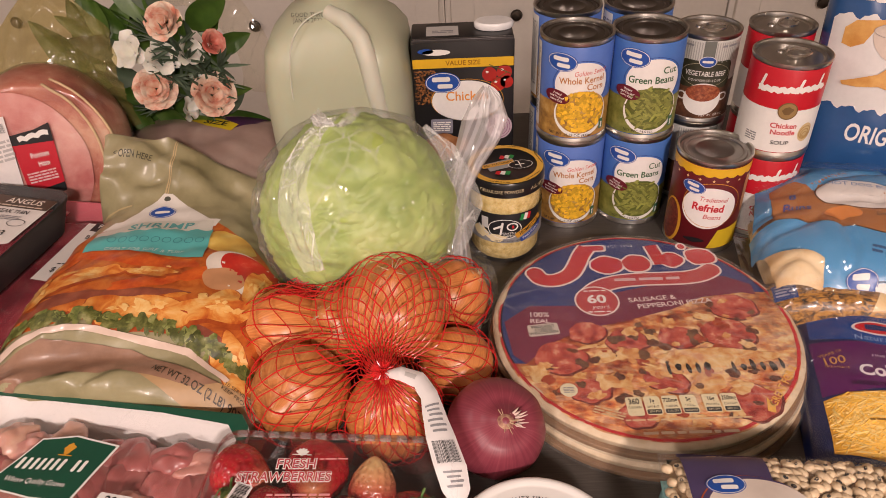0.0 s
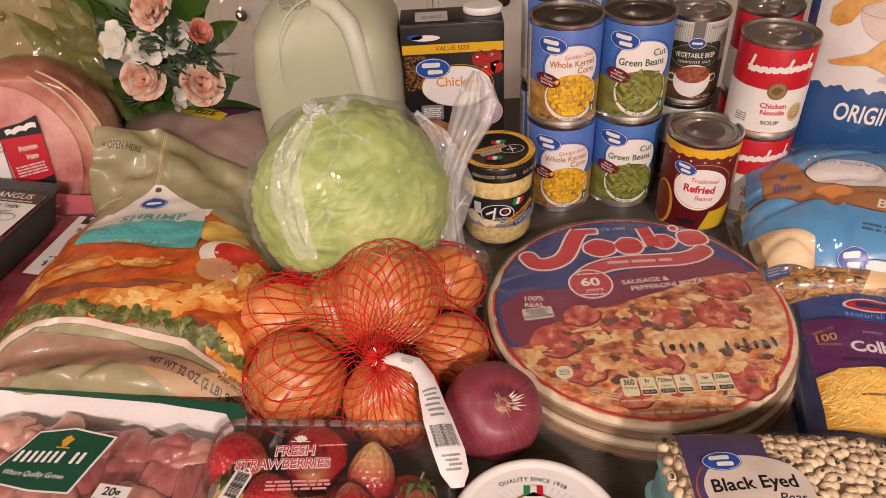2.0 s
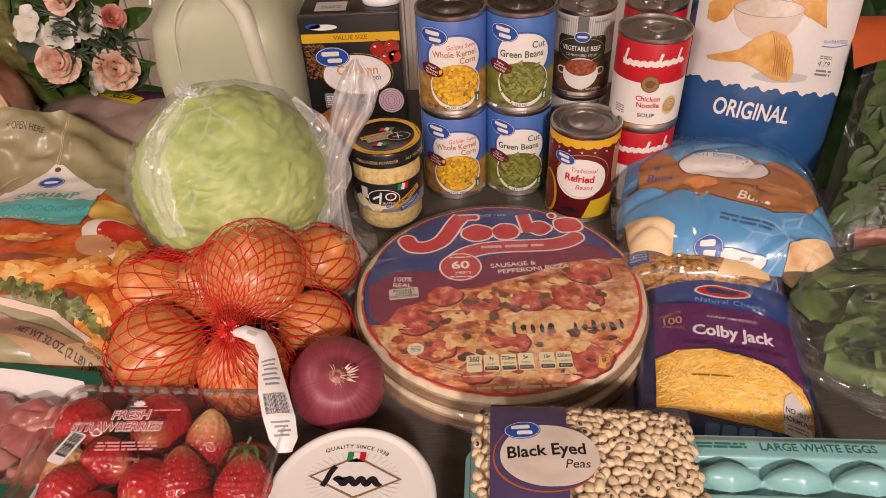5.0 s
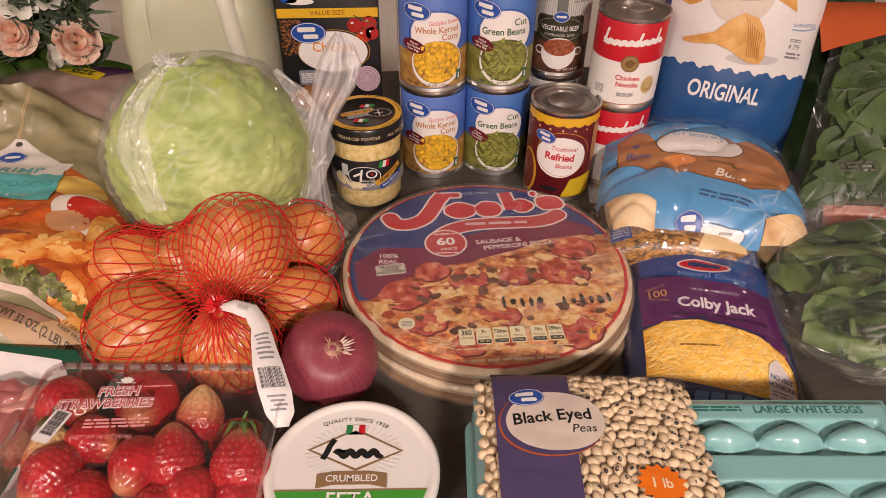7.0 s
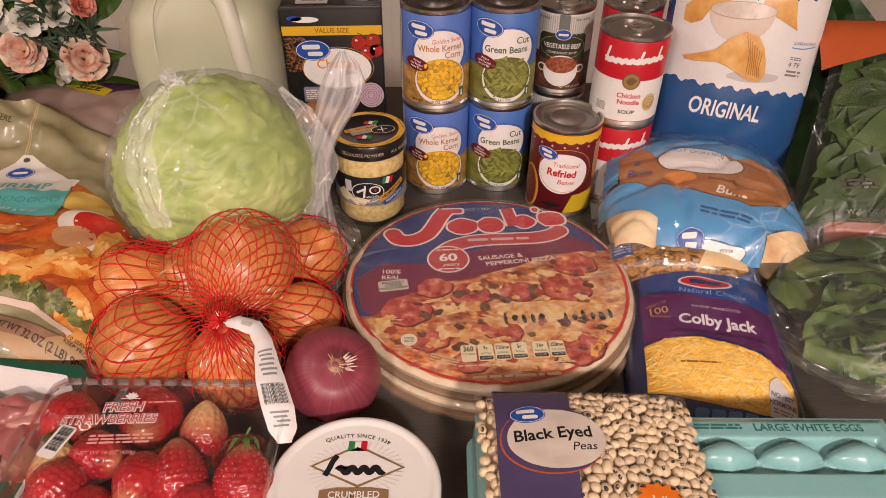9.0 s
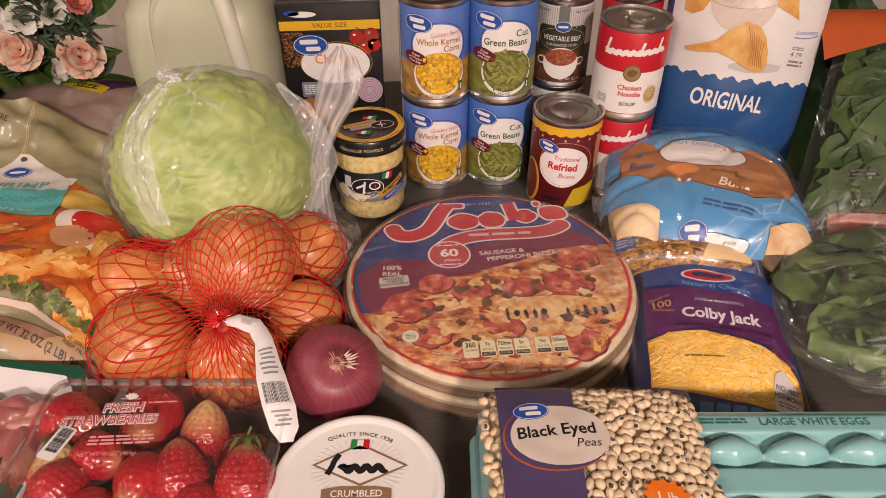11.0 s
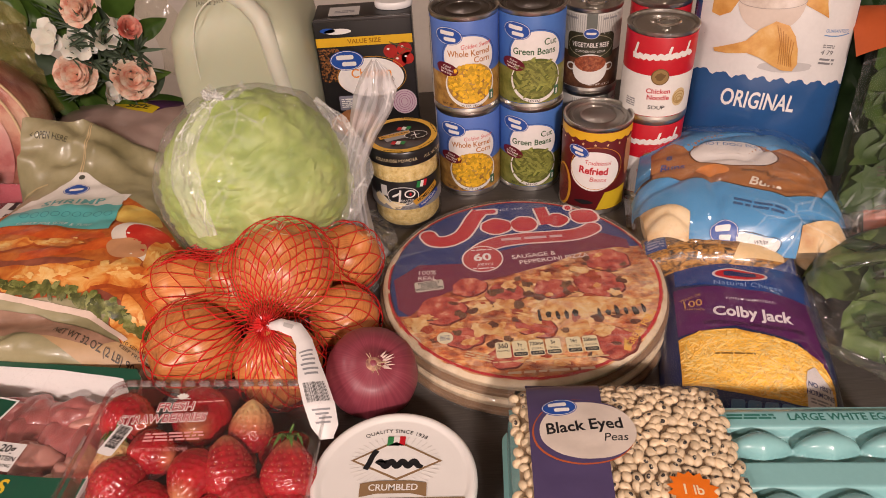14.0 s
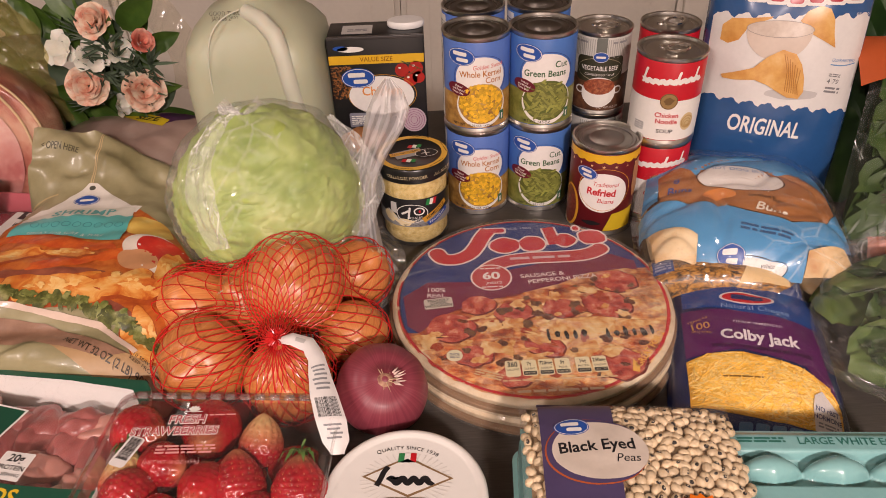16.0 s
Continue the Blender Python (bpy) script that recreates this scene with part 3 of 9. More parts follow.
def noodle_tin(m, r=0.0375, h=0.1015):
    c, p = tin(m, r, h, "red and white tin of chicken noodle soup with a ring-pull lid", SOUP_RED, TIN, True, "soup tins")
    k = r / 0.0375
    p.rect("white_half", -0.0588 * 2 * k, 0.0065, 0.0588 * 2 * k, 0.0540, WHITE, 1)
    # maker's script, drawn as a plain white band with strokes
    wave = [(-0.033 * k + 0.066 * k * i / 30, 0.0730 + 0.0050 * (i / 30) + 0.0012 * math.sin(i * 1.9)) for i in range(31)]
    p.shape("script_band", band2(wave, 0.0030), WHITE, 2, "white flourish of the maker's mark")
    for x, y, l in ((-0.034, 0.070, 0.018), (0.003, 0.072, 0.015), (0.023, 0.0745, 0.016)):
        p.shape("script_stroke", rect2(x * k, y, x * k + 0.0030, y + l, 0.0013, 0.25), WHITE, 2)
    p.oval("medal", 0, 0.0535, 0.0092, 0.0092, ink(0.30, 0.19, 0.07, 0.4), 3, label="printed gold medal")
    p.ring("medal_rim", 0, 0.0535, 0.0092, 0.0092, 0.001, ink(0.16, 0.09, 0.03), 4)
    p.shapes("medal_figure", [blob2(0.000, 0.054, 0.005, 0.004, 4, 0.5)], ink(0.16, 0.09, 0.03), 4)
    p.text("Chicken", 0, 0.0365, 0.0078, RED, 2, bold=0.02)
    p.text("Noodle", 0.0005, 0.0290, 0.0078, RED, 2, bold=0.02)
    p.text("SOUP", 0, 0.0175, 0.0062, BLACK, 2, bold=0.015, wide=1.15)
    p.oval("noodle_picture", 0.0245, 0.028, 0.0085, 0.0105, ink(0.62, 0.48, 0.26), 2)
    for i in range(3):
        p.ring("noodle_curl", 0.0245, 0.028 - 0.001 * i, 0.0075 - 0.002 * i, 0.0075 - 0.0022 * i, 0.0011, ink(0.42, 0.27, 0.09), 3)
    p.bars(-0.030, 0.020, 0.012, 0.010, 4, GREY, 2)
    return c


stack(noodle_tin, [pose(0.362, 0.706, 0.1015, 0, 0, -12), pose(0.362, 0.707, 0, 0, 0, -10)])
stack(lambda m: noodle_tin(m, 0.0345), [pose(0.383, 0.786, 0.1015, 0, 0, 20), pose(0.383, 0.786, 0, 0, 0, 16)])


def beef_tin(m):
    r, h = 0.0342, 0.1015
    c, p = tin(m, r, h, "tin of vegetable beef soup with a striped label and ring-pull lid", ink(0.55, 0.54, 0.50), TIN, True, "soup tins")
    p.shapes("stripe", [rect2(-0.040 + 0.0026 * i, 0.072, -0.039 + 0.0026 * i, 0.094) for i in range(31)], ink(0.36, 0.36, 0.33), 1)
    p.rect("scene_print", -0.060, 0.0065, 0.060, 0.050, blotched("stew_print", [(0.3, (0.03, 0.015, 0.01)), (0.6, (0.14, 0.06, 0.03)), (0.8, (0.30, 0.15, 0.07))], 70, 0.4, 0.02), 1)
    p.shape("name_panel", rect2(-0.0285, 0.043, 0.0285, 0.074, 0.006), ink(0.035, 0.035, 0.018), 2)
    p.ring("panel_line", 0, 0.0585, 0.0268, 0.0138, 0.0004, ink(0.5, 0.45, 0.3), 3)
    p.rect("ribbon", -0.006, 0.074, 0.006, 0.096, ink(0.15, 0.16, 0.14), 2)
    p.oval("maker_badge", 0, 0.0735, 0.0088, 0.0062, BADGE, 4, label="blue oval maker's badge")
    p.ring("badge_rim", 0, 0.0735, 0.0088, 0.0062, 0.0006, WHITE, 5)
    p.rect("badge_bar", -0.0055, 0.0722, 0.0055, 0.0748, WHITE, 5, 0.001)
    p.text("VEGETABLE BEEF", 0, 0.0595, 0.0078, WHITE, 4, bold=0.012, wide=0.74)
    p.text("CONDENSED SOUP", 0, 0.0520, 0.0038, WHITE, 4, wide=0.9, spacing=1.2)
    p.oval("bowl_print", 0.001, 0.030, 0.0205, 0.0190, WHITE, 3)
    p.ring("bowl_handle", 0.024, 0.032, 0.006, 0.005, 0.0018, WHITE, 3)
    p.ring("bowl_handle", -0.022, 0.032, 0.006, 0.005, 0.0018, WHITE, 3)
    p.oval("soup_picture", 0.001, 0.0375, 0.0185, 0.0100, blotched("soup_print", [(0.3, (0.10, 0.02, 0.01)), (0.5, (0.30, 0.07, 0.03)), (0.65, (0.42, 0.16, 0.07)), (0.8, (0.16, 0.16, 0.04))], 260, 0.4, 0.02), 4)
    p.text("NET WT 10.5 OZ", 0.014, 0.0105, 0.0036, WHITE, 3)
    p.bars(-0.026, 0.090, 0.018, 0.004, 1, GREY, 2)
    p.bars(0.022, 0.090, 0.018, 0.004, 1, GREY, 2)
    return c


stack(beef_tin, [pose(0.303, 0.785, 0.1015, 0, 0, -12), pose(0.303, 0.785, 0, 0, 0, 25)])


def refried_tin(m):
    r, h = 0.0383, 0.1125
    maroon = ink(0.115, 0.008, 0.012, 0.38)
    c, p = tin(m, r, h, "maroon tin of refried beans with a yellow scalloped band", maroon, surface("grey_lid", (0.42, 0.40, 0.37), 0.33, 1.0, grain=40), False, "soup tins")
    top = h - 0.0062
    wave = [(-0.118 + 0.236 * i / 120, top - 0.0085 - 0.0022 * abs(math.sin(i * math.pi / 6))) for i in range(121)]
    p.shape("scalloped_band", [(-0.118, top), (0.118, top)] + wave[::-1], YELLOW, 1, "yellow scalloped band")
    stars = []
    for i in range(-6, 7):
        cx, cy = 0.0135 * i, top - 0.0145
        stars.append([(cx + (0.0019 if k % 2 == 0 else 0.0008) * math.sin(math.pi * k / 5), cy + (0.0019 if k % 2 == 0 else 0.0008) * math.cos(math.pi * k / 5)) for k in range(10)])
    p.shapes("star", stars, ink(0.75, 0.52, 0.25), 2)
    p.ring("oval_outline", 0.003, 0.062, 0.0305, 0.0275, 0.0006, GOLD, 2, 0)
    p.oval("name_oval", 0.001, 0.058, 0.0285, 0.0255, OVAL_WHITE, 2)
    p.badge(-0.0185, 0.0815, 0.0125, -6)
    p.text("Traditional", 0.004, 0.0690, 0.0078, RED, 3, shear=0.2, wide=0.85, rot=-2)
    p.text("Refried", 0.000, 0.0585, 0.0125, RED, 3, bold=0.03, wide=0.9, rot=-3)
    p.text("Beans", 0.0055, 0.0475, 0.0082, RED, 3, shear=0.2, rot=-3)
    p.shape("yellow_corner", [(0.006, 0.0065), (0.045, 0.0065), (0.045, 0.033), (0.015, 0.030)], ink(0.60, 0.42, 0.02), 1)
    p.oval("bowl_rim", -0.040, 0.030, 0.0145, 0.028, GOLD, 2)
    p.oval("bowl_inside", -0.041, 0.030, 0.0120, 0.0255, blotched("bean_print_2", [(0.3, (0.07, 0.01, 0.008)), (0.7, (0.25, 0.05, 0.03))], 300, 0.4, 0.02), 3)
    p.shape("chilli", blob2(-0.008, 0.0165, 0.0105, 0.0032, 5, 0.3), BLACK, 2)
    p.shape("tortilla", blob2(0.046, 0.070, 0.008, 0.024, 9, 0.3), ink(0.45, 0.23, 0.10), 2)
    return c


refried_tin(pose(0.294, 0.680, 0, 0, 0, -14))

# ---- broth carton ----
def broth_carton(m):
    w, d, h = 0.117, 0.060, 0.194
    c = thing("broth_carton", m, "black carton of chicken broth with a white plastic cap", "carton")
    card = ink(0.014, 0.013, 0.014, 0.3)
    body = part("body", box(-w / 2, 0, 0, w / 2, d, h, 0.002), card, c)
    p = Print(body, lambda u, v, h_: (u, -h_, v), 0.03)
    part("top_seam", box(-w / 2 + 0.001, -0.001, h - 0.0015, w / 2 - 0.001, 0.004, h + 0.0025, 0.0008), ink(0.05, 0.045, 0.045, 0.25), c)
    cap = part("cap", lathe([(0, 0.0), (0.0150, 0.0), (0.0158, 0.002), (0.0158, 0.008), (0.0145, 0.0105), (0, 0.011)], 32), ink(0.80, 0.79, 0.77, 0.35), c, "white plastic cap")
    cap.matrix_basis = pose(0.037, 0.038, h + 0.0005) @ Matrix.Diagonal((1.45, 1.0, 0.75, 1))
    top = Print(body, lambda u, v, h_: (u, v, h + h_), 0.03)
    top.rect("sticker", -0.041, 0.016, -0.004, 0.046, ink(0.55, 0.53, 0.50), 1)
    top.bars(-0.022, 0.028, 0.024, 0.010, 2, GREY, 2)
    p.rect("banner", -w / 2 + 0.001, 0.1625, w / 2 - 0.001, 0.1735, YELLOW, 1)
    p.text("VALUE SIZE", 0, 0.168, 0.0078, ink(0.25, 0.10, 0.0), 2, bold=0.01)
    p.oval("small_badge", -0.042, 0.1825, 0.009, 0.003, BADGE, 1)
    p.oval("small_oval", -0.030, 0.181, 0.016, 0.0035, WHITE, 1)
    rnd = random.Random(8)
    p.shapes("spice_picture", [ellipse2(rnd.uniform(-0.056, -0.032), rnd.uniform(0.118, 0.160), 0.0013, 0.0010, 0, 7) for _ in range(260)], surface("spice_print", (0.20, 0.08, 0.025), 0.4, islands=0.7), 1)
    p.badge(-0.024, 0.145, 0.0205, 0, 4)
    p.ring("oval_outline", 0.004, 0.122, 0.0425, 0.0265, 0.0006, GOLD, 2)
    p.oval("name_oval", 0.003, 0.121, 0.0405, 0.0255, OVAL_WHITE, 2)
    p.text("Chicken", 0.004, 0.127, 0.0165, ink(0.75, 0.27, 0.03), 3, bold=0.008, wide=0.92)
    p.text("Broth", 0.022, 0.1175, 0.0105, BLACK, 3, shear=0.25, wide=0.75)
    tom = surface("tomato_print", (0.42, 0.02, 0.015), 0.35, grain=60, vary=0.3)
    for x, y, r in ((0.030, 0.153, 0.0085), (0.047, 0.155, 0.0088), (0.040, 0.1405, 0.0085), (0.0535, 0.143, 0.0075)):
        p.oval("tomato_picture", min(x, w / 2 - r - 0.001), y, r, r, tom, 1)
        p.oval("tomato_glint", min(x, w / 2 - r - 0.001) - r * 0.3, y + r * 0.35, r * 0.2, r * 0.15, WHITE, 2)
    p.shapes("vine", [turn2(rect2(0.028, 0.1585, 0.056, 0.1596), 0.042, 0.159, -25), turn2(rect2(0.030, 0.149, 0.052, 0.1498), 0.042, 0.149, 35)], ink(0.10, 0.10, 0.03), 3)
    p.rect("info_box", -0.040, 0.079, -0.014, 0.0985, ink(0.22, 0.22, 0.27), 1, 0.002)
    p.bars(-0.027, 0.0888, 0.021, 0.013, 5, WHITE, 2)
    p.oval("onion_picture", 0.0415, 0.086, 0.0155, 0.0165, ink(0.52, 0.40, 0.45), 1)
    for i in range(4):
        p.ring("onion_ring", 0.0415, 0.086, 0.0135 - 0.003 * i, 0.0145 - 0.003 * i, 0.0007, ink(0.30, 0.12, 0.22), 2)
    p.shape("chicken_picture", blob2(-0.025, 0.060, 0.030, 0.018, 3, 0.3), blotched("roast_print", [(0.3, (0.20, 0.07, 0.02)), (0.6, (0.45, 0.20, 0.08)), (0.8, (0.6, 0.35, 0.2))], 60, 0.4, 0.02), 1)
    return c


broth_carton(pose(0.0330, 0.793, 0, 0, 0, 0))


# ---- jar of grated cheese ----


def cheese_jar(m):
    c = thing("cheese_jar", m, "glass jar of grated cheese with a black and gold lid", "jar")
    part("cheese", lathe([(0, 0.004), (0.034, 0.004), (0.0372, 0.010), (0.0372, 0.080), (0.035, 0.084), (0, 0.083)]),
         blotched("grated_cheese", [(0.3, (0.46, 0.31, 0.08)), (0.5, (0.66, 0.50, 0.19)), (0.75, (0.78, 0.65, 0.34))], 170, 0.6, 0.9, dist=0.002), c, "pale yellow grated cheese")
    gl = part("glass", lathe([(0, 0.0), (0.036, 0.0), (0.0392, 0.004), (0.0397, 0.010), (0.0397, 0.028), (0.0390, 0.030), (0.0390, 0.066), (0.0397, 0.068),
                              (0.0397, 0.078), (0.0385, 0.084), (0.0375, 0.088)]), film("jar_glass", 0.12, crumple=30, strength=0.1, haze=0.03), c, "clear glass wall")
    lab = part("label", lathe([(0.0399, 0.0295), (0.0401, 0.030), (0.0401, 0.066), (0.0399, 0.0665)]), ink(0.013, 0.013, 0.014), c, "black and grey paper label")
    p = Print(lab, around(0.0401))
    p.shape("grey_foot", [(-0.06, 0.030), (0.06, 0.030), (0.06, 0.046), (0.02, 0.042), (-0.02, 0.042), (-0.06, 0.050)], ink(0.25, 0.25, 0.26), 1)
    p.oval("maker_oval", 0.000, 0.048, 0.0180, 0.0125, BLACK, 2)
    p.ring("oval_rim", 0.000, 0.048, 0.0180, 0.0125, 0.0008, WHITE, 3)
    p.rect("maker_stroke", -0.013, 0.0490, -0.001, 0.0515, WHITE, 3, 0.001, 30)
    p.rect("maker_stroke", -0.0045, 0.0410, -0.0022, 0.0570, WHITE, 4, 0.001, -8)
    p.ring("maker_curl", 0.008, 0.051, 0.0062, 0.0052, 0.0016, WHITE, 3)
    p.oval("red_drop", 0.0085, 0.051, 0.0012, 0.0020, RED, 4)
    p.text("GRATED", 0.0045, 0.0425, 0.0038, WHITE, 3)
    p.text("CHEESE", 0.0045, 0.0390, 0.0038, WHITE, 3)
    p.rect("gold_ribbon", 0.010, 0.0430, 0.045, 0.0500, ink(0.55, 0.28, 0.03), 4, 0, 28)
    p.text("HOMESTYLE", 0.0275, 0.0465, 0.0056, BLACK, 5, bold=0.02, rot=28, wide=0.85)
    p.rect("blue_ribbon", 0.016, 0.0355, 0.046, 0.0415, ink(0.02, 0.06, 0.30), 4, 0, 24)
    p.text("PARMESAN", 0.030, 0.0385, 0.0046, WHITE, 5, rot=24)
    for i, col in enumerate((ink(0.02, 0.25, 0.06), WHITE, RED)):
        p.rect("flag_stripe", 0.0165 + 0.004 * i, 0.0575, 0.0205 + 0.004 * i, 0.0655, col, 3, 0, -15)
    p.rect("grater_picture", -0.026, 0.047, -0.018, 0.061, ink(0.55, 0.54, 0.52), 2)
    p.rect("spoon_picture", -0.032, 0.043, -0.014, 0.0452, ink(0.60, 0.58, 0.55), 3, 0.001, -40)
    p.shape("cheese_picture", blob2(-0.0275, 0.041, 0.0095, 0.0075, 2, 0.4), ink(0.72, 0.60, 0.35), 3)
    p.shape("cheese_picture", blob2(-0.009, 0.0365, 0.0105, 0.0050, 6, 0.4), ink(0.74, 0.62, 0.38), 3)
    p.text("NET WT 6 OZ (170g)", 0.004, 0.0325, 0.0032, BLACK, 3)
    black = ink(0.010, 0.010, 0.011, 0.28)
    R, T = 0.0415, 0.104
    lid = part("lid", lathe([(R - 0.001, 0.0865), (R, 0.0875), (R, T - 0.003), (R - 0.0015, T - 0.0006), (R - 0.004, T), (R - 0.006, T - 0.0014), (0, T - 0.0014)], 72), black, c, "black screw lid with a gold ring")
    t = Print(lid, lambda u, v, h_: (u, v, T - 0.0013 + h_), 0.05)
    t.ring("gold_ring", 0, 0, R - 0.0016, R - 0.0016, 0.0066, ink(0.68, 0.40, 0.06, 0.35), 7)
    for k in range(6):
        a = radians(60 * k + 20)
        t.bars((R - 0.0044) * math.cos(a), (R - 0.0044) * math.sin(a), 0.022, 0.0018, 1, ink(0.10, 0.05, 0.01), 8, 60 * k + 20 + 90, seed=k)
    t.shapes("grater_picture", [turn2(rect2(-0.020, -0.006, 0.012, 0.010), 0, 0, 25)], ink(0.30, 0.30, 0.30), 1)
    t.rect("gold_ribbon", -0.026, -0.0025, 0.010, 0.0045, ink(0.62, 0.33, 0.05), 2, 0, 22)
    t.text("ALL NATURAL", -0.008, 0.001, 0.0050, BLACK, 3, rot=22)
    t.ring("maker_rim", 0.016, 0.001, 0.0130, 0.0085, 0.0006, WHITE, 3, 15)
    t.oval("maker_oval", 0.016, 0.001, 0.0124, 0.0079, BLACK, 2, 15)
    t.shapes("maker_stroke", [turn2(rect2(0.010, 0.000, 0.020, 0.0012), 0.016, 0.001, 15), turn2(rect2(0.0145, -0.005, 0.0157, 0.007), 0.016, 0.001, 15)], WHITE, 4)
    for i, col in enumerate((ink(0.02, 0.25, 0.06), WHITE, RED)):
        t.rect("flag_stripe", 0.004 - 0.005 * i, 0.014 - 0.001 * i, 0.009 - 0.005 * i, 0.021 - 0.001 * i, col, 2, 0, -15)
        t.rect("flag_stripe", 0.000 - 0.005 * i, -0.020, 0.005 - 0.005 * i, -0.013, col, 2, 0, -15)
    rim = Print(lid, around(R))
    rim.text("CELLULOSE POWDER", -0.004, 0.0945, 0.0052, ink(0.6, 0.5, 0.3), 1, wide=0.95)
    rim.text("ALL NATURAL", 0.045, 0.0945, 0.0052, ink(0.6, 0.5, 0.3), 1)
    return c


cheese_jar(pose(0.073, 0.673, 0, 0, 0, -4))

# ---- two frozen pizzas, one on the other ----
def pizza_picture():
    """The printed photograph of melted cheese, sauce and sausage."""
    m, nt, b = nodes_of("pizza_photo_print")
    n1 = noise_fac(nt, 26.0, 5.0, 0.60, stretch=(0.8, 1.6, 1.0))
    n2 = noise_fac(nt, 62.0, 5.0, 0.6, stretch=(0.8, 1.6, 1.0))
    n3 = noise_fac(nt, 150.0, 4.0, 0.6)
    c = ramp(nt, n1, [(0.38, (0.20, 0.028, 0.012)), (0.45, (0.42, 0.08, 0.024)), (0.49, (0.58, 0.23, 0.075)), (0.54, (0.70, 0.46, 0.23)), (0.64, (0.79, 0.67, 0.47))])
    c2 = ramp(nt, n2, [(0.38, (0.14, 0.025, 0.012)), (0.46, (0.42, 0.10, 0.03)), (0.53, (0.64, 0.36, 0.13)), (0.62, (0.78, 0.64, 0.42))])
    c = mixc(nt, 0.5, c, c2)
    c = mixc(nt, 0.38, c, ramp(nt, n3, [(0.42, (0.18, 0.03, 0.015)), (0.58, (0.80, 0.62, 0.38))]), "OVERLAY")
    nt.links.new(c, b.inputs["Base Color"])
    b.inputs["Roughness"].default_value = 0.4
    return m


CRUST = blotched("pizza_crust", [(0.3, (0.58, 0.44, 0.27)), (0.6, (0.72, 0.59, 0.41)), (0.8, (0.78, 0.68, 0.52))], 90, 0.6, 0.7, dist=0.002)
BOARD = surface("corrugated_card", (0.27, 0.16, 0.085), 0.7, grain=150, vary=0.15, relief=0.2)
PEPPERONI = blotched("pepperoni_print", [(0.36, (0.24, 0.022, 0.016)), (0.47, (0.44, 0.060, 0.040)), (0.57, (0.54, 0.13, 0.08)), (0.68, (0.66, 0.34, 0.21))], 110, 0.38, 0.03)
SAUSAGE = blotched("sausage_print", [(0.3, (0.07, 0.025, 0.012)), (0.6, (0.20, 0.09, 0.04)), (0.8, (0.38, 0.20, 0.10))], 200, 0.4, 0.03)


def crust_disc(r, z0, z1, seed):
    def rim(a):
        return 1 + 0.004 * nz(math.cos(a) * 3 + seed, math.sin(a) * 3)
    prof = [(0, z1), (r * 0.90, z1), (r * 0.96, z1 + 0.0008), (r * 0.985, z1 - 0.0005), (r, (z0 + z1) / 2 + 0.002), (r * 0.995, z0 + 0.002), (r * 0.98, z0), (0, z0)]
    bm = lathe(prof[::-1], 96)
    for v in bm.verts:
        a = math.atan2(v.co.y, v.co.x)
        k = rim(a)
        v.co.x *= k
        v.co.y *= k
        if 0.5 < math.hypot(v.co.x, v.co.y) / r:
            v.co.z += 0.0007 * nz(v.co.x * 60, v.co.y * 60, seed)
    return bm


def frozen_pizza(m, r, top, seed):
    c = thing("frozen_pizza", m, "round frozen pizza on a cardboard disc in shrink film" if not top else
              "frozen sausage and pepperoni pizza in clear film with printed cover", "pizza", "stacked frozen pizzas")
    part("card_disc", lathe([(0, 0.0), (r * 1.005, 0.0), (r * 1.01, 0.0008), (r * 1.01, 0.0042), (r * 1.005, 0.005), (0, 0.005)], 96), BOARD, c, "brown corrugated card disc")
    part("crust", crust_disc(r * 0.99, 0.0052, 0.0150, seed), CRUST, c, "pale baked crust edge")
    shell = lathe([(r * 0.97, 0.0004), (r * 1.02, -0.0003), (r * 1.022, 0.005), (r * 1.005, 0.0125), (r * 0.985, 0.0165), (r * 0.9, 0.0178), (0, 0.0178)], 96)
    for v in shell.verts:
        v.co.z += 0.0006 * nz(v.co.x * 40, v.co.y * 40, seed) * (1 if math.hypot(v.co.x, v.co.y) < r * 0.95 else 0.4)
    part("shrink_film", shell, crinkled("shrink_film_%s" % ("a" if top else "b"), 0.04, 0.12, 20.0, 0.04, 0.05, 0.16, strength=0.22, stretch=(0.7, 1.8, 1), distort=1.6), c, "clear shrink film")
    return c


PX, PY, PR = 0.1875, 0.498, 0.1390
frozen_pizza(pose(PX + 0.001, PY - 0.004, 0.0004, 0, 0, 40), PR + 0.002, False, 3)
PIZZA = frozen_pizza(pose(PX, PY, 0.0172), PR, True, 8)
COVER = part("cover", lathe([(0, 0.0158), (PR * 0.955, 0.0157), (PR * 0.962, 0.0150), (0, 0.0148)], 96), pizza_picture(), PIZZA, "printed cover with a photograph of the baked pizza")
ART = PR / 0.1435
pz = Print(COVER, lambda u, v, h: (u * ART, v * ART, 0.0158 + h), 0.04, 0.00010)
CR = 0.1435 * 0.955
pz.ring("red_border", 0, 0, CR, CR, 0.0030, RED, 2)
NAVY_PRINT = ink(0.018, 0.035, 0.16, 0.4)
arc = [(CR * 0.985 * math.cos(radians(a)), CR * 0.985 * math.sin(radians(a))) for a in range(17, 202, 3)]
edge = [(-0.115, -0.047), (-0.092, -0.024), (-0.058, -0.005), (-0.014, 0.005), (0.032, 0.019), (0.065, 0.035), (0.105, 0.040)]
pz.shape("blue_field", arc + edge, NAVY_PRINT, 2, "dark blue field of the cover")
maroon = ink(0.17, 0.014, 0.05, 0.4)
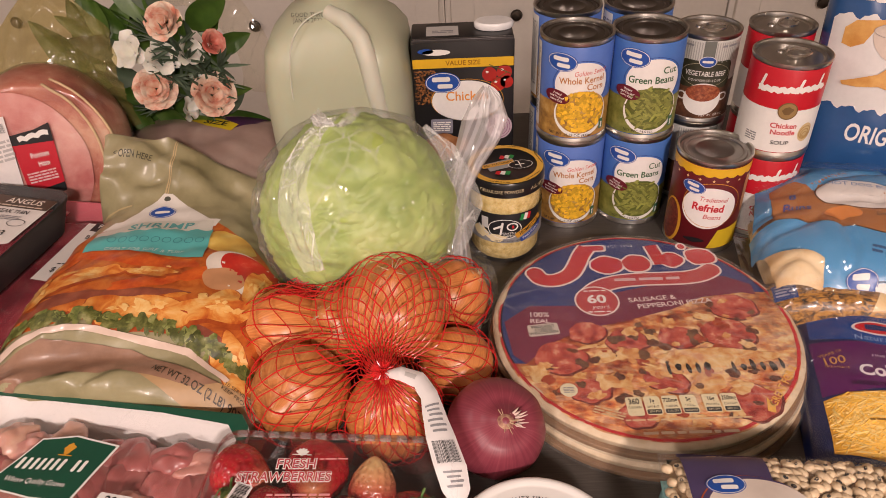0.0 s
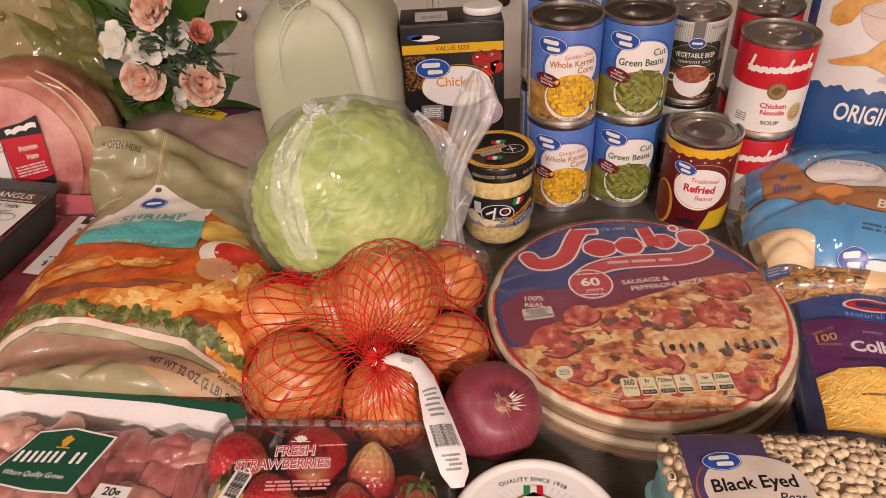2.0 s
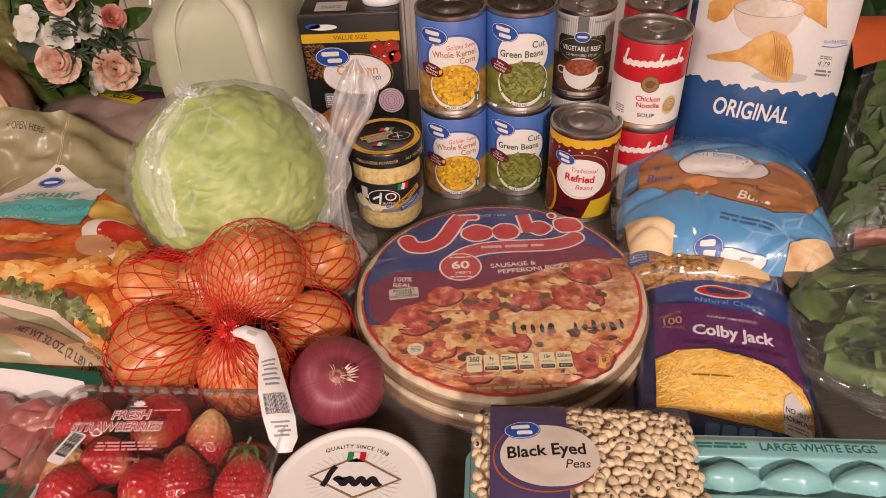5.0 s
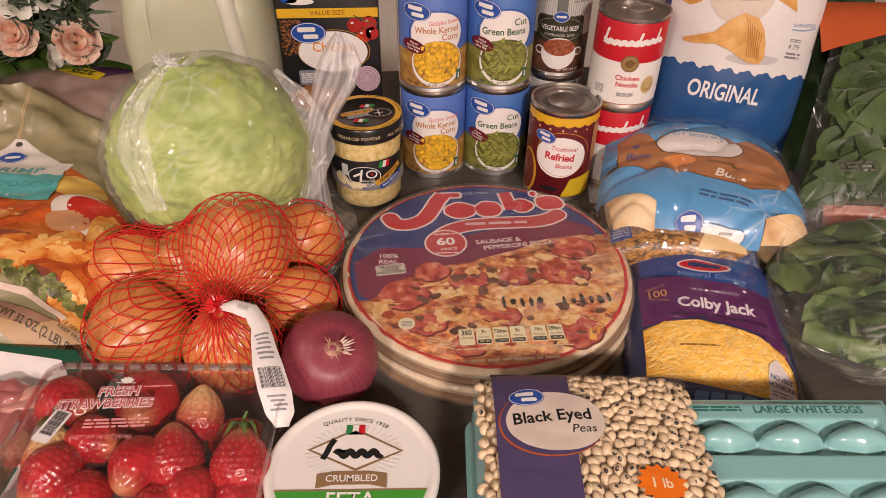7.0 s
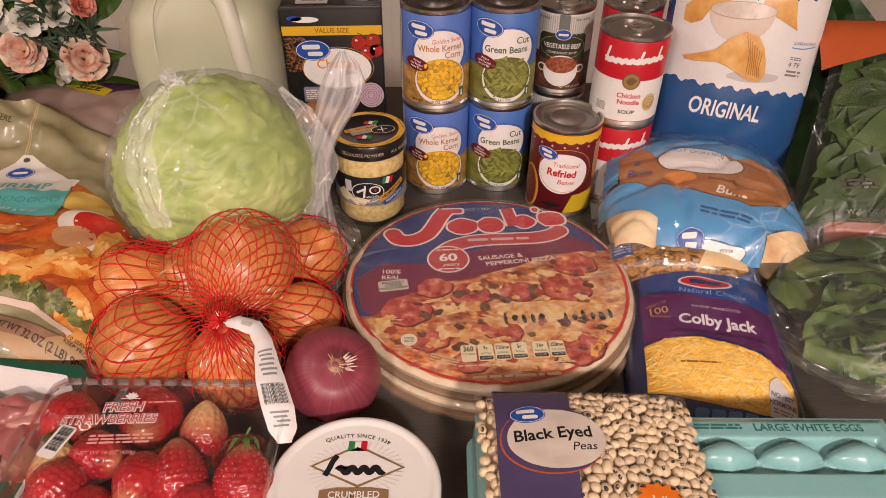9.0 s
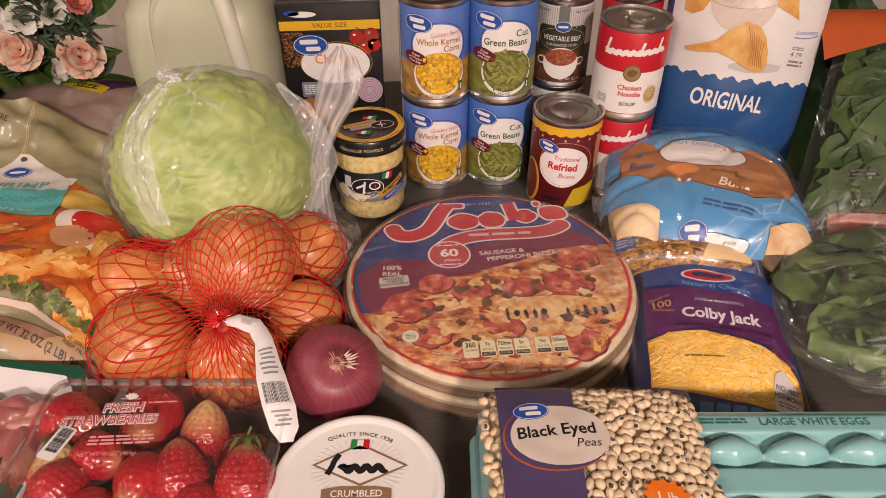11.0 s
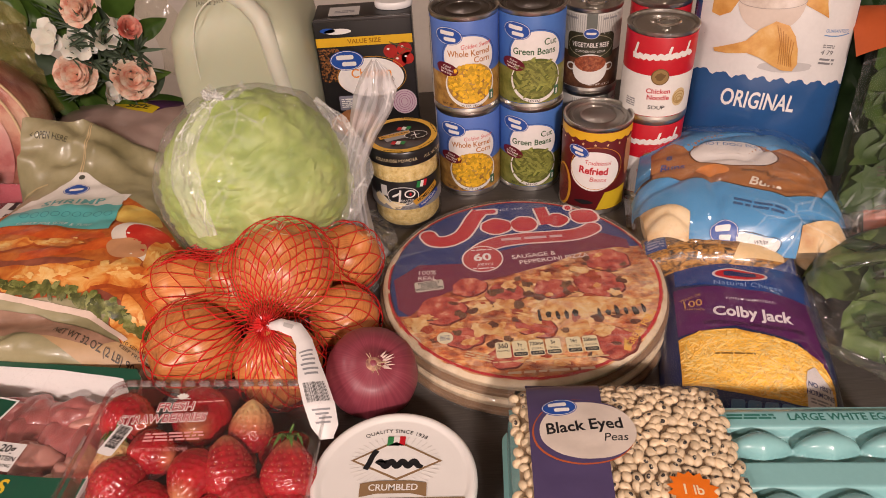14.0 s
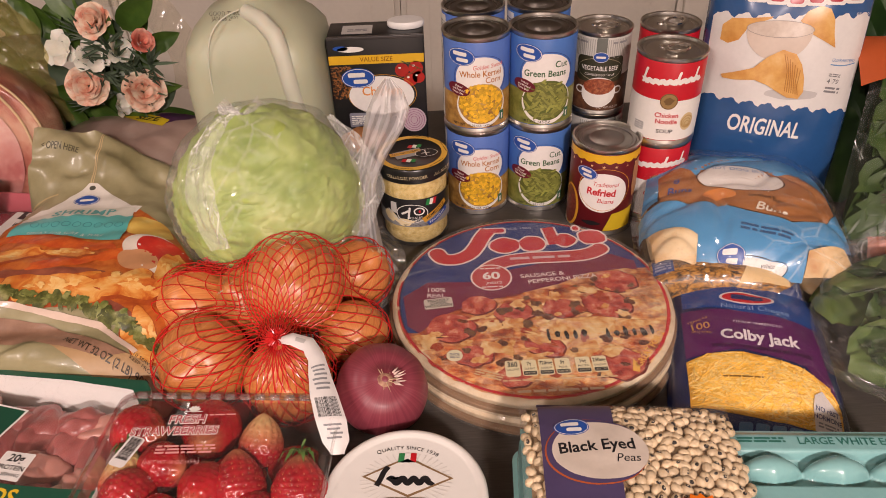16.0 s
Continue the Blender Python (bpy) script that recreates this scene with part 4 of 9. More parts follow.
pz.shape("maroon_swoosh", [(-0.131, 0.008), (-0.105, 0.030), (-0.060, 0.028), (-0.020, 0.045), (0.040, 0.060), (0.095, 0.066), (0.118, 0.052), (0.118, 0.036)] + edge[::-1] + [(-0.126, -0.036)], maroon, 3, "dark red printed sweep")


def smooth2(pts, n=6):
    """More points along a curve through pts."""
    out = []
    for i in range(len(pts) - 1):
        a, b, c, d = pts[max(i - 1, 0)], pts[i], pts[i + 1], pts[min(i + 2, len(pts) - 1)]
        for k in range(n):
            t = k / n
            out.append(tuple(0.5 * (2 * b[q] + (c[q] - a[q]) * t + (2 * a[q] - 5 * b[q] + 4 * c[q] - d[q]) * t * t + (3 * b[q] - a[q] - 3 * c[q] + d[q]) * t ** 3) for q in (0, 1)))
    return out + [pts[-1]]


def name_shape(grow):
    """Plain rounded forms that stand for the maker's name."""
    g = grow
    hook = [(-0.034, 0.121), (-0.042, 0.108), (-0.050, 0.090), (-0.059, 0.076), (-0.074, 0.068), (-0.088, 0.070), (-0.094, 0.080)]
    tall = [(0.034, 0.121), (0.036, 0.106), (0.038, 0.088)]
    return [band2(smooth2(hook), 0.0085 + g), ellipse2(-0.094, 0.080, 0.0085 + g, 0.0085 + g), rect2(-0.040 - g, 0.115 - g, -0.016 + g, 0.123 + g, 0.0035), blob2(-0.018, 0.090, 0.0165 + g, 0.0135 + g, 3, 0.12), blob2(0.013, 0.091, 0.0145 + g, 0.0135 + g, 8, 0.12),
            band2(tall, 0.0065 + g), blob2(0.050, 0.095, 0.0125 + g, 0.0120 + g, 5, 0.2), blob2(0.081, 0.099, 0.0150 + g, 0.0125 + g, 9, 0.2), ellipse2(0.066, 0.117, 0.0035 + g, 0.0042 + g)]


RIM = ink(0.74, 0.64, 0.60, 0.4)
for k, shape in enumerate(name_shape(0.0022)):
    pz.shape("name_rim", shape, RIM, 4 + 0.1 * k)
for k, shape in enumerate(name_shape(0.0)):
    pz.shape("name_block", shape, ink(0.50, 0.022, 0.03, 0.4), 5 + 0.05 * k, "plain red form of the maker's name")
swash = [(-0.048, 0.036), (-0.042, 0.046), (-0.030, 0.056), (-0.012, 0.0625), (0.012, 0.0650), (0.036, 0.0650), (0.058, 0.0655), (0.074, 0.0690), (0.086, 0.0760)]
swash = smooth2(swash)
pz.shape("swash_rim", band2(swash, 0.0108), RIM, 4.7)
pz.oval("swash_rim", 0.086, 0.0765, 0.0108, 0.0108, RIM, 4.75)
pz.shape("swash", band2(swash, 0.0088), ink(0.45, 0.05, 0.055, 0.4), 5.45)
pz.oval("swash", 0.086, 0.0765, 0.0088, 0.0088, ink(0.45, 0.05, 0.055, 0.4), 5.5)
pz.bars(0.018, 0.0650, 0.066, 0.0075, 1, ink(0.60, 0.42, 0.42), 5.8, seed=5)
pz.oval("round_badge_rim", -0.038, 0.034, 0.0220, 0.0220, RIM, 5.6)
pz.oval("round_badge", -0.038, 0.034, 0.0202, 0.0202, ink(0.45, 0.05, 0.055, 0.4), 6)
pz.text("60", -0.038, 0.036, 0.0165, WHITE, 7, bold=0.03, wide=1.15)
pz.text("years", -0.036, 0.0250, 0.0080, WHITE, 7, shear=0.3)
pz.bars(-0.038, 0.0180, 0.022, 0.003, 1, WHITE, 7)
pz.bars(-0.038, 0.0490, 0.022, 0.003, 1, WHITE, 7)
pz.text("SINCE 1960", -0.002, 0.1215, 0.0062, ink(0.55, 0.55, 0.60), 4, spacing=1.15)
pz.text("SAUSAGE &", 0.016, 0.0345, 0.0092, RIM, 6, bold=0.012, rot=4)
pz.text("PEPPERONI PIZZA", 0.036, 0.0265, 0.0092, RIM, 6, bold=0.012, rot=5)
pz.text("100%", -0.097, 0.0165, 0.0092, RIM, 6, bold=0.012, rot=-3)
pz.text("REAL", -0.097, 0.0075, 0.0085, RIM, 6, bold=0.012, rot=-3)
pz.rect("ribbon", -0.1095, -0.0120, -0.0805, 0.0035, ink(0.55, 0.50, 0.42), 6, 0.002, 6)
for s, y in (("PROUDLY", 0.0000), ("CHEESE", -0.0042), ("WISCONSIN", -0.0084)):
    pz.text(s, -0.095, y, 0.0050, BLACK, 7, bold=0.02, rot=6)
rnd = random.Random(12)
PEP_EDGE = blotched("pepperoni_edge_print", [(0.3, (0.10, 0.012, 0.008)), (0.7, (0.24, 0.03, 0.02))], 120, 0.4, 0.02)
CHEESE = [blotched("melted_cheese_print", [(0.30, (0.46, 0.12, 0.03)), (0.44, (0.62, 0.30, 0.09)), (0.58, (0.74, 0.50, 0.22)), (0.78, (0.81, 0.67, 0.42))], 85, 0.38, 0.03, distort=0.7),
          blotched("golden_cheese_print", [(0.32, (0.36, 0.09, 0.02)), (0.48, (0.56, 0.24, 0.06)), (0.62, (0.70, 0.46, 0.18)), (0.8, (0.76, 0.60, 0.34))], 95, 0.38, 0.03, distort=0.7)]
CRUMB = [SAUSAGE, blotched("dark_crumb_print", [(0.3, (0.05, 0.015, 0.008)), (0.7, (0.20, 0.06, 0.025))], 220, 0.4, 0.02), blotched("sauce_print", [(0.3, (0.24, 0.02, 0.008)), (0.7, (0.46, 0.08, 0.02))], 180, 0.4, 0.02)]


def photo_top(x):
    best = edge[0][1]
    for (x0, y0), (x1, y1) in zip(edge, edge[1:]):
        if x0 <= x <= x1:
            best = y0 + (y1 - y0) * (x - x0) / (x1 - x0)
    return best - 0.006


def scatter(n, lo, hi, flat, seed, rough=0.6):
    """Uneven outlines spread over the photograph."""
    r = random.Random(seed)
    out = []
    while len(out) < n:
        a, k = r.uniform(0, 6.28), 0.124 * math.sqrt(r.random())
        x, y = k * math.cos(a), k * math.sin(a)
        size = r.uniform(lo, hi)
        if y + size * 0.6 < photo_top(x):
            out.append(blob2(x, y, size, size * r.uniform(flat, 1.0), len(out) * 1.3 + seed, rough, 20, r.uniform(-35, 35)))
    return out


for k in range(2):
    tagged(pz.shapes("cheese_picture", scatter(11, 0.005, 0.016, 0.25, 40 + k, 0.9), CHEESE[k], 2.2 + 0.9 * k, "printed melted cheese"), kind="stuff")
PEPS = ((-0.084, -0.042, 0.0235), (-0.056, -0.010, 0.0175), (-0.020, -0.022, 0.0190), (0.026, -0.020, 0.0180), (0.004, -0.071, 0.0185), (0.090, 0.020, 0.0215), (0.074, -0.018, 0.0245), (0.068, -0.098, 0.0240), (-0.064, -0.080, 0.0165), (-0.028, -0.108, 0.0170))
for k, (x, y, r) in enumerate(PEPS):
    tilt = rnd.uniform(-20, 20)
    pz.shape("pepperoni_edge", blob2(x + 0.0008, y - 0.0012, r * 1.05, r * 0.85, x * 70 + 3, 0.22, 40, tilt), PEP_EDGE, 4.2 + 0.06 * k)
    pz.shape("pepperoni_picture", blob2(x, y, r, r * 0.80, x * 70 + 3, 0.22, 40, tilt), PEPPERONI, 5 + 0.06 * k, "printed pepperoni slice")
for k in range(3):
    tagged(pz.shapes("sausage_picture", scatter(26, 0.0022, 0.0068, 0.6, 60 + k), CRUMB[k], 5.9 + 0.5 * k), kind="stuff")
tagged(pz.shapes("cheese_strand", scatter(44, 0.003, 0.011, 0.16, 81, 0.8), CHEESE[0], 7.2), kind="stuff")
pz.shape("cheese_pull", blob2(0.056, -0.046, 0.052, 0.011, 4, 0.3, 40, -3), CHEESE[0], 8, "printed stretch of melted cheese")
pz.shapes("dark_gap", [blob2(0.009 + 0.0085 * i + (0.014 if i > 4 else 0), -0.0585 + 0.0015 * math.sin(i * 2), 0.0028 * (0.6 + 0.5 * math.sin(i * 1.9) ** 2), 0.0068 * (0.6 + 0.5 * math.cos(i * 1.3) ** 2), i, 0.4, 12) for i in range(11)], ink(0.018, 0.010, 0.008), 9)
CREAM_INK = ink(0.74, 0.66, 0.42)
for i, (a, b2, c2) in enumerate((("360", "CALORIES", ""), ("7g", "SAT FAT", "35% DV"), ("720mg", "SODIUM", "31% DV"), ("5g", "TOTAL", "SUGARS"), ("16g", "PROTEIN", "23% DV"), ("250mg", "CALCIUM", "20% DV"))):
    x = -0.030 + 0.0152 * i + (0.0035 if i > 3 else 0)
    y = -0.100 + 0.0003 * i
    pz.rect("nutrition_box", x - 0.0068, y - 0.0100, x + 0.0068, y + 0.0100, CREAM_INK, 10, 0.0025)
    pz.text(a, x, y + 0.0048, 0.0088 if i == 0 else 0.0062, BLACK, 11, bold=0.02, wide=0.72)
    pz.text(b2, x, y - 0.0014, 0.0032, BLACK, 11, wide=0.8)
    if c2:
        pz.rect("box_foot", x - 0.0060, y - 0.0088, x + 0.0060, y - 0.0042, BLACK, 11, 0.001)
        pz.text(c2, x, y - 0.0065, 0.0029, CREAM_INK, 12)
pz.bars(0.012, -0.1145, 0.105, 0.0030, 1, ink(0.62, 0.45, 0.25), 10)
pz.bars(0.010, -0.1280, 0.078, 0.0050, 1, ink(0.62, 0.45, 0.30), 10, seed=9)
pz.bars(-0.052, -0.106, 0.026, 0.0090, 3, ink(0.62, 0.45, 0.25), 10, -22, seed=3)
pz.oval("seal", -0.082, -0.080, 0.0076, 0.0076, ink(0.72, 0.66, 0.45), 10)
pz.bars(-0.082, -0.080, 0.009, 0.007, 4, GREY, 11)
pz.text("GREAT FOR 2", 0.100, -0.082, 0.0090, ink(0.80, 0.45, 0.08), 10, bold=0.02, rot=52)
pz.shape("flame", [(0.077, -0.109), (0.083, -0.111), (0.085, -0.104), (0.081, -0.094), (0.079, -0.102)], ink(0.80, 0.45, 0.08), 10)

# ---- tub of crumbled cheese ----
def cheese_tub(m):
    c = thing("cheese_tub", m, "round white plastic tub of crumbled feta cheese", "tub")
    plastic = surface("white_tub_plastic", (0.76, 0.74, 0.70), 0.32, grain=60, vary=0.03, relief=0.02, sub=0.0)
    R, T = 0.0605, 0.0455
    part("bowl", lathe([(0, 0), (0.046, 0), (0.048, 0.002), (R - 0.004, T - 0.006), (R - 0.003, T - 0.004)], 72), plastic, c)
    lid = part("lid", lathe([(R - 0.0015, T - 0.0085), (R, T - 0.008), (R, T - 0.0025), (R - 0.0012, T - 0.0006), (R - 0.003, T), (R - 0.0055, T - 0.0002), (R - 0.0070, T - 0.0016), (R - 0.009, T - 0.0020), (0, T - 0.0018)], 96), plastic, c, "white snap-on lid")
    t = Print(lid, lambda u, v, h: (u, v, T - 0.0018 + h), 0.05, 0.0002)
    brown = ink(0.25, 0.155, 0.075)
    rays = []
    for k in range(40):
        a = 2 * math.pi * k / 40
        rays.append([(0.018 * math.cos(a), 0.014 + 0.012 * math.sin(a)), (0.034 * math.cos(a + 0.02), 0.014 + 0.024 * math.sin(a + 0.02)), (0.034 * math.cos(a + 0.05), 0.014 + 0.024 * math.sin(a + 0.05))])
    t.shapes("sun_ray", rays, ink(0.70, 0.68, 0.64), 1)
    t.text("QUALITY SINCE 1938", 0.000, 0.0425, 0.0046, BLACK, 2, spacing=1.15, rot=-3, arc=0.05)
    for i, col in enumerate((ink(0.03, 0.22, 0.07), WHITE, RED)):
        t.rect("flag_stripe", -0.0068 + 0.0045 * i, 0.0290, -0.0023 + 0.0045 * i, 0.0375, col, 3, 0.0005, -3)
    t.shape("diamond_rim", [(-0.033, 0.0165), (0.000, 0.0345), (0.035, 0.0150), (0.002, -0.001)], brown, 2)
    t.shape("diamond", [(-0.030, 0.0165), (0.000, 0.0325), (0.032, 0.0150), (0.002, 0.001)], WHITE, 3)
    marks = [band2(smooth2([(-0.0215, 0.0085), (-0.0190, 0.0140), (-0.0170, 0.0200), (-0.0140, 0.0250)]), 0.0021),
             band2([(-0.0130 + 0.0005 * k, 0.0128 + 0.0020 * math.sin(k * 0.38)) for k in range(66)], 0.0024)]
    for k, mark in enumerate(marks):
        t.shape("name_stroke", mark, BLACK, 4 + 0.2 * k, "plain dark stroke of the maker's mark")
    half = [(0.0555 * math.cos(radians(a)), 0.0555 * math.sin(radians(a))) for a in range(-164, -15, 4)]
    t.shape("green_field", half, ink(0.055, 0.30, 0.035), 2, "green printed half of the lid")
    t.rect("green_line", -0.0535, -0.0163, 0.0535, -0.0153, brown, 3)
    t.shape("ribbon", [(-0.024, -0.0145), (-0.024, -0.0035), (-0.012, -0.0015), (0.012, -0.0015), (0.024, -0.0035), (0.024, -0.0145), (0.012, -0.0118), (-0.012, -0.0118)], brown, 4)
    t.text("CRUMBLED", 0, -0.0072, 0.0074, WHITE, 5, bold=0.012, wide=0.95)
    t.text("FETA", 0, -0.0235, 0.0150, ink(0.80, 0.79, 0.72), 5, bold=0.015)
    return c


cheese_tub(pose(0.0655, 0.2705, 0, 0, 0, -3))

# ---- onions in a net ----
def onion_skin(name, dark, mid, light, rough=0.36, coat=0.2, relief=0.15):
    m, nt, b = nodes_of(name)
    tc = nt.nodes.new("ShaderNodeTexCoord")
    sep = nt.nodes.new("ShaderNodeSeparateXYZ")
    nt.links.new(tc.outputs["Object"], sep.inputs[0])
    at = nt.nodes.new("ShaderNodeMath")
    at.operation = "ARCTAN2"
    nt.links.new(sep.outputs[1], at.inputs[0])
    nt.links.new(sep.outputs[0], at.inputs[1])
    cmb = nt.nodes.new("ShaderNodeCombineXYZ")
    mul = nt.nodes.new("ShaderNodeMath")
    mul.operation = "MULTIPLY"
    mul.inputs[1].default_value = 4.0
    nt.links.new(at.outputs[0], mul.inputs[0])
    nt.links.new(mul.outputs[0], cmb.inputs[0])
    nt.links.new(sep.outputs[2], cmb.inputs[2])
    veins = add(nt, "ShaderNodeTexNoise", Scale=3.5, Detail=5.0, Roughness=0.6)
    nt.links.new(cmb.outputs[0], veins.inputs["Vector"])
    c = ramp(nt, veins.outputs["Fac"], [(0.3, dark), (0.5, mid), (0.72, light)])
    c = mixc(nt, 0.35, c, ramp(nt, noise_fac(nt, 30.0), [(0.35, dark), (0.65, mid)]))
    oi = nt.nodes.new("ShaderNodeObjectInfo")
    hs = nt.nodes.new("ShaderNodeHueSaturation")
    mr = add(nt, "ShaderNodeMapRange")
    mr.inputs[3].default_value, mr.inputs[4].default_value = 0.85, 1.15
    nt.links.new(oi.outputs["Random"], mr.inputs[0])
    nt.links.new(mr.outputs[0], hs.inputs["Value"])
    nt.links.new(c, hs.inputs["Color"])
    nt.links.new(hs.outputs[0], b.inputs["Base Color"])
    b.inputs["Roughness"].default_value = rough
    b.inputs["Coat Weight"].default_value = coat
    b.inputs["Coat Roughness"].default_value = 0.3
    bump(nt, b, veins.outputs["Fac"], relief, 0.0006)
    return m


YELLOW_SKIN = onion_skin("yellow_onion_skin", (0.42, 0.125, 0.036), (0.61, 0.225, 0.062), (0.74, 0.390, 0.135))
RED_SKIN = onion_skin("red_onion_skin", (0.15, 0.020, 0.036), (0.235, 0.042, 0.062), (0.31, 0.080, 0.095), 0.42, 0.05, 0.08)
ROOTS = surface("dry_roots", (0.50, 0.36, 0.22), 0.8, grain=200, vary=0.3)


def onion(name, m, r, squash, skin, label, neck=True, root=False, seed=0, group=""):
    c = thing(name, m, label, "onion", group)
    def skinfn(d):
        k = r * (1 + 0.03 * nz(d.x * 1.5 + seed, d.y * 1.5, d.z * 1.5))
        ang = math.atan2(d.y, d.x)
        k *= 1 + 0.006 * math.sin(9 * ang + seed) * (1 - d.z * d.z)
        p = Vector((d.x * k, d.y * k, d.z * k * squash))
        tip = max(0.0, d.z - 0.90) / 0.10
        p.z += r * 0.16 * tip * tip - r * 0.05 * max(0.0, 1 - abs(d.z - 0.9) / 0.1)
        low = max(0.0, -d.z - 0.92) / 0.08
        p.z += r * 0.05 * low
        return p
    part("bulb", ball(skinfn, 48, 30), skin, c)
    rnd = random.Random(seed + 50)
    bm = bmesh.new()
    if neck:
        for i in range(16):
            a = rnd.uniform(0, 6.28)
            l = r * rnd.uniform(0.1, 0.34)
            q = Vector((math.cos(a), math.sin(a), 0))
            z0 = r * squash * 0.98
            tube(bm, [q * r * 0.05 + Vector((0, 0, z0 - 0.002)), q * (r * 0.08) + Vector((0, 0, z0 + l * 0.5)), q * (r * 0.08 + l * 0.6) + Vector((0, 0, z0 + l * 0.7))], 0.0008, 4, lambda s: 1.2 - s)
    if root:
        for i in range(34):
            a = rnd.uniform(0, 6.28)
            l = r * rnd.uniform(0.12, 0.3)
            q = Vector((math.cos(a), math.sin(a), 0))
            z0 = -r * squash * 0.95
            tube(bm, [q * r * rnd.uniform(0, 0.12) + Vector((0, 0, z0 + 0.002)), q * (r * 0.14) + Vector((0, 0, z0 - l * 0.4)), q * (r * 0.1 + l) + Vector((0, 0, z0 - l * rnd.uniform(0.2, 0.7)))], 0.0005, 4, lambda s: 1.3 - s)
    if len(bm.verts):
        part("dry_tuft", bm, ROOTS, c, "dry papery tuft")
    else:
        bm.free()
    return c


ONIONS = [  # place, radius, squash, turn
    ((-0.039, 0.486, 0.070), 0.0475, 0.93, (8, 5, 0), True, False),
    ((-0.139, 0.492, 0.044), 0.0395, 0.95, (10, -75, 10), True, True),
    ((-0.114, 0.419, 0.042), 0.0415, 0.93, (60, -40, 0), False, True),
    ((-0.037, 0.397, 0.039), 0.0375, 0.95, (60, 20, 0), False, False),
    ((0.015, 0.455, 0.033), 0.0325, 0.95, (70, 70, 0), False, True),
    ((0.013, 0.535, 0.043), 0.0350, 0.95, (10, 40, 0), True, False),
    ((-0.086, 0.492, 0.050), 0.0370, 0.95, (30, -20, 0), True, False),
    ((-0.066, 0.548, 0.035), 0.0350, 0.95, (0, 0, 0), True, False),
]
for i, (p, r, q, (ax, ay, az), nk, rt) in enumerate(ONIONS):
    onion("yellow_onion", pose(*p, ax, ay, az), r, q, YELLOW_SKIN, "yellow onion with papery golden skin in a red net", nk, rt, i * 3.7, "onions in the net")
RED_ONION = onion("red_onion", pose(0.0445, 0.381, 0.0375, 32, 10, 0), 0.0392, 0.94, RED_SKIN, "glossy purple-red onion with a dry torn neck", True, False, 21)

nb = lathe([(0.0, 0.0310), (0.0125, 0.0335), (0.0085, 0.0355), (0.0060, 0.0400), (0.0052, 0.0430), (0.0, 0.0425)], 20)
for v in nb.verts:
    v.co.x += 0.0022 * nz(v.co.x * 300, v.co.z * 300, 1)
    v.co.y += 0.0022 * nz(v.co.y * 300, v.co.z * 300, 7)
part("neck", nb, blotched("dry_onion_neck", [(0.3, (0.14, 0.03, 0.035)), (0.55, (0.40, 0.22, 0.14)), (0.8, (0.62, 0.45, 0.30))], 160, 0.7, 0.6), RED_ONION, "dry torn tan neck", angle=0)
fb = bmesh.new()
frnd = random.Random(3)
for k in range(12):
    a = frnd.uniform(-0.6, 0.9)
    q = Vector((math.cos(a), math.sin(a), 0))
    leaf_l = frnd.uniform(0.006, 0.012)
    tube(fb, [q * 0.006 + Vector((0, 0, 0.036)), q * (0.006 + leaf_l * 0.6) + Vector((0, 0, 0.0385 + frnd.uniform(0, 0.004))), q * (0.006 + leaf_l) + Vector((0, 0, 0.038 + frnd.uniform(0, 0.006)))], 0.0011, 4, lambda s: 1.2 - s)
part("papery_shred", fb, surface("onion_paper", (0.66, 0.50, 0.44), 0.6), RED_ONION, "pale papery shreds", angle=0)


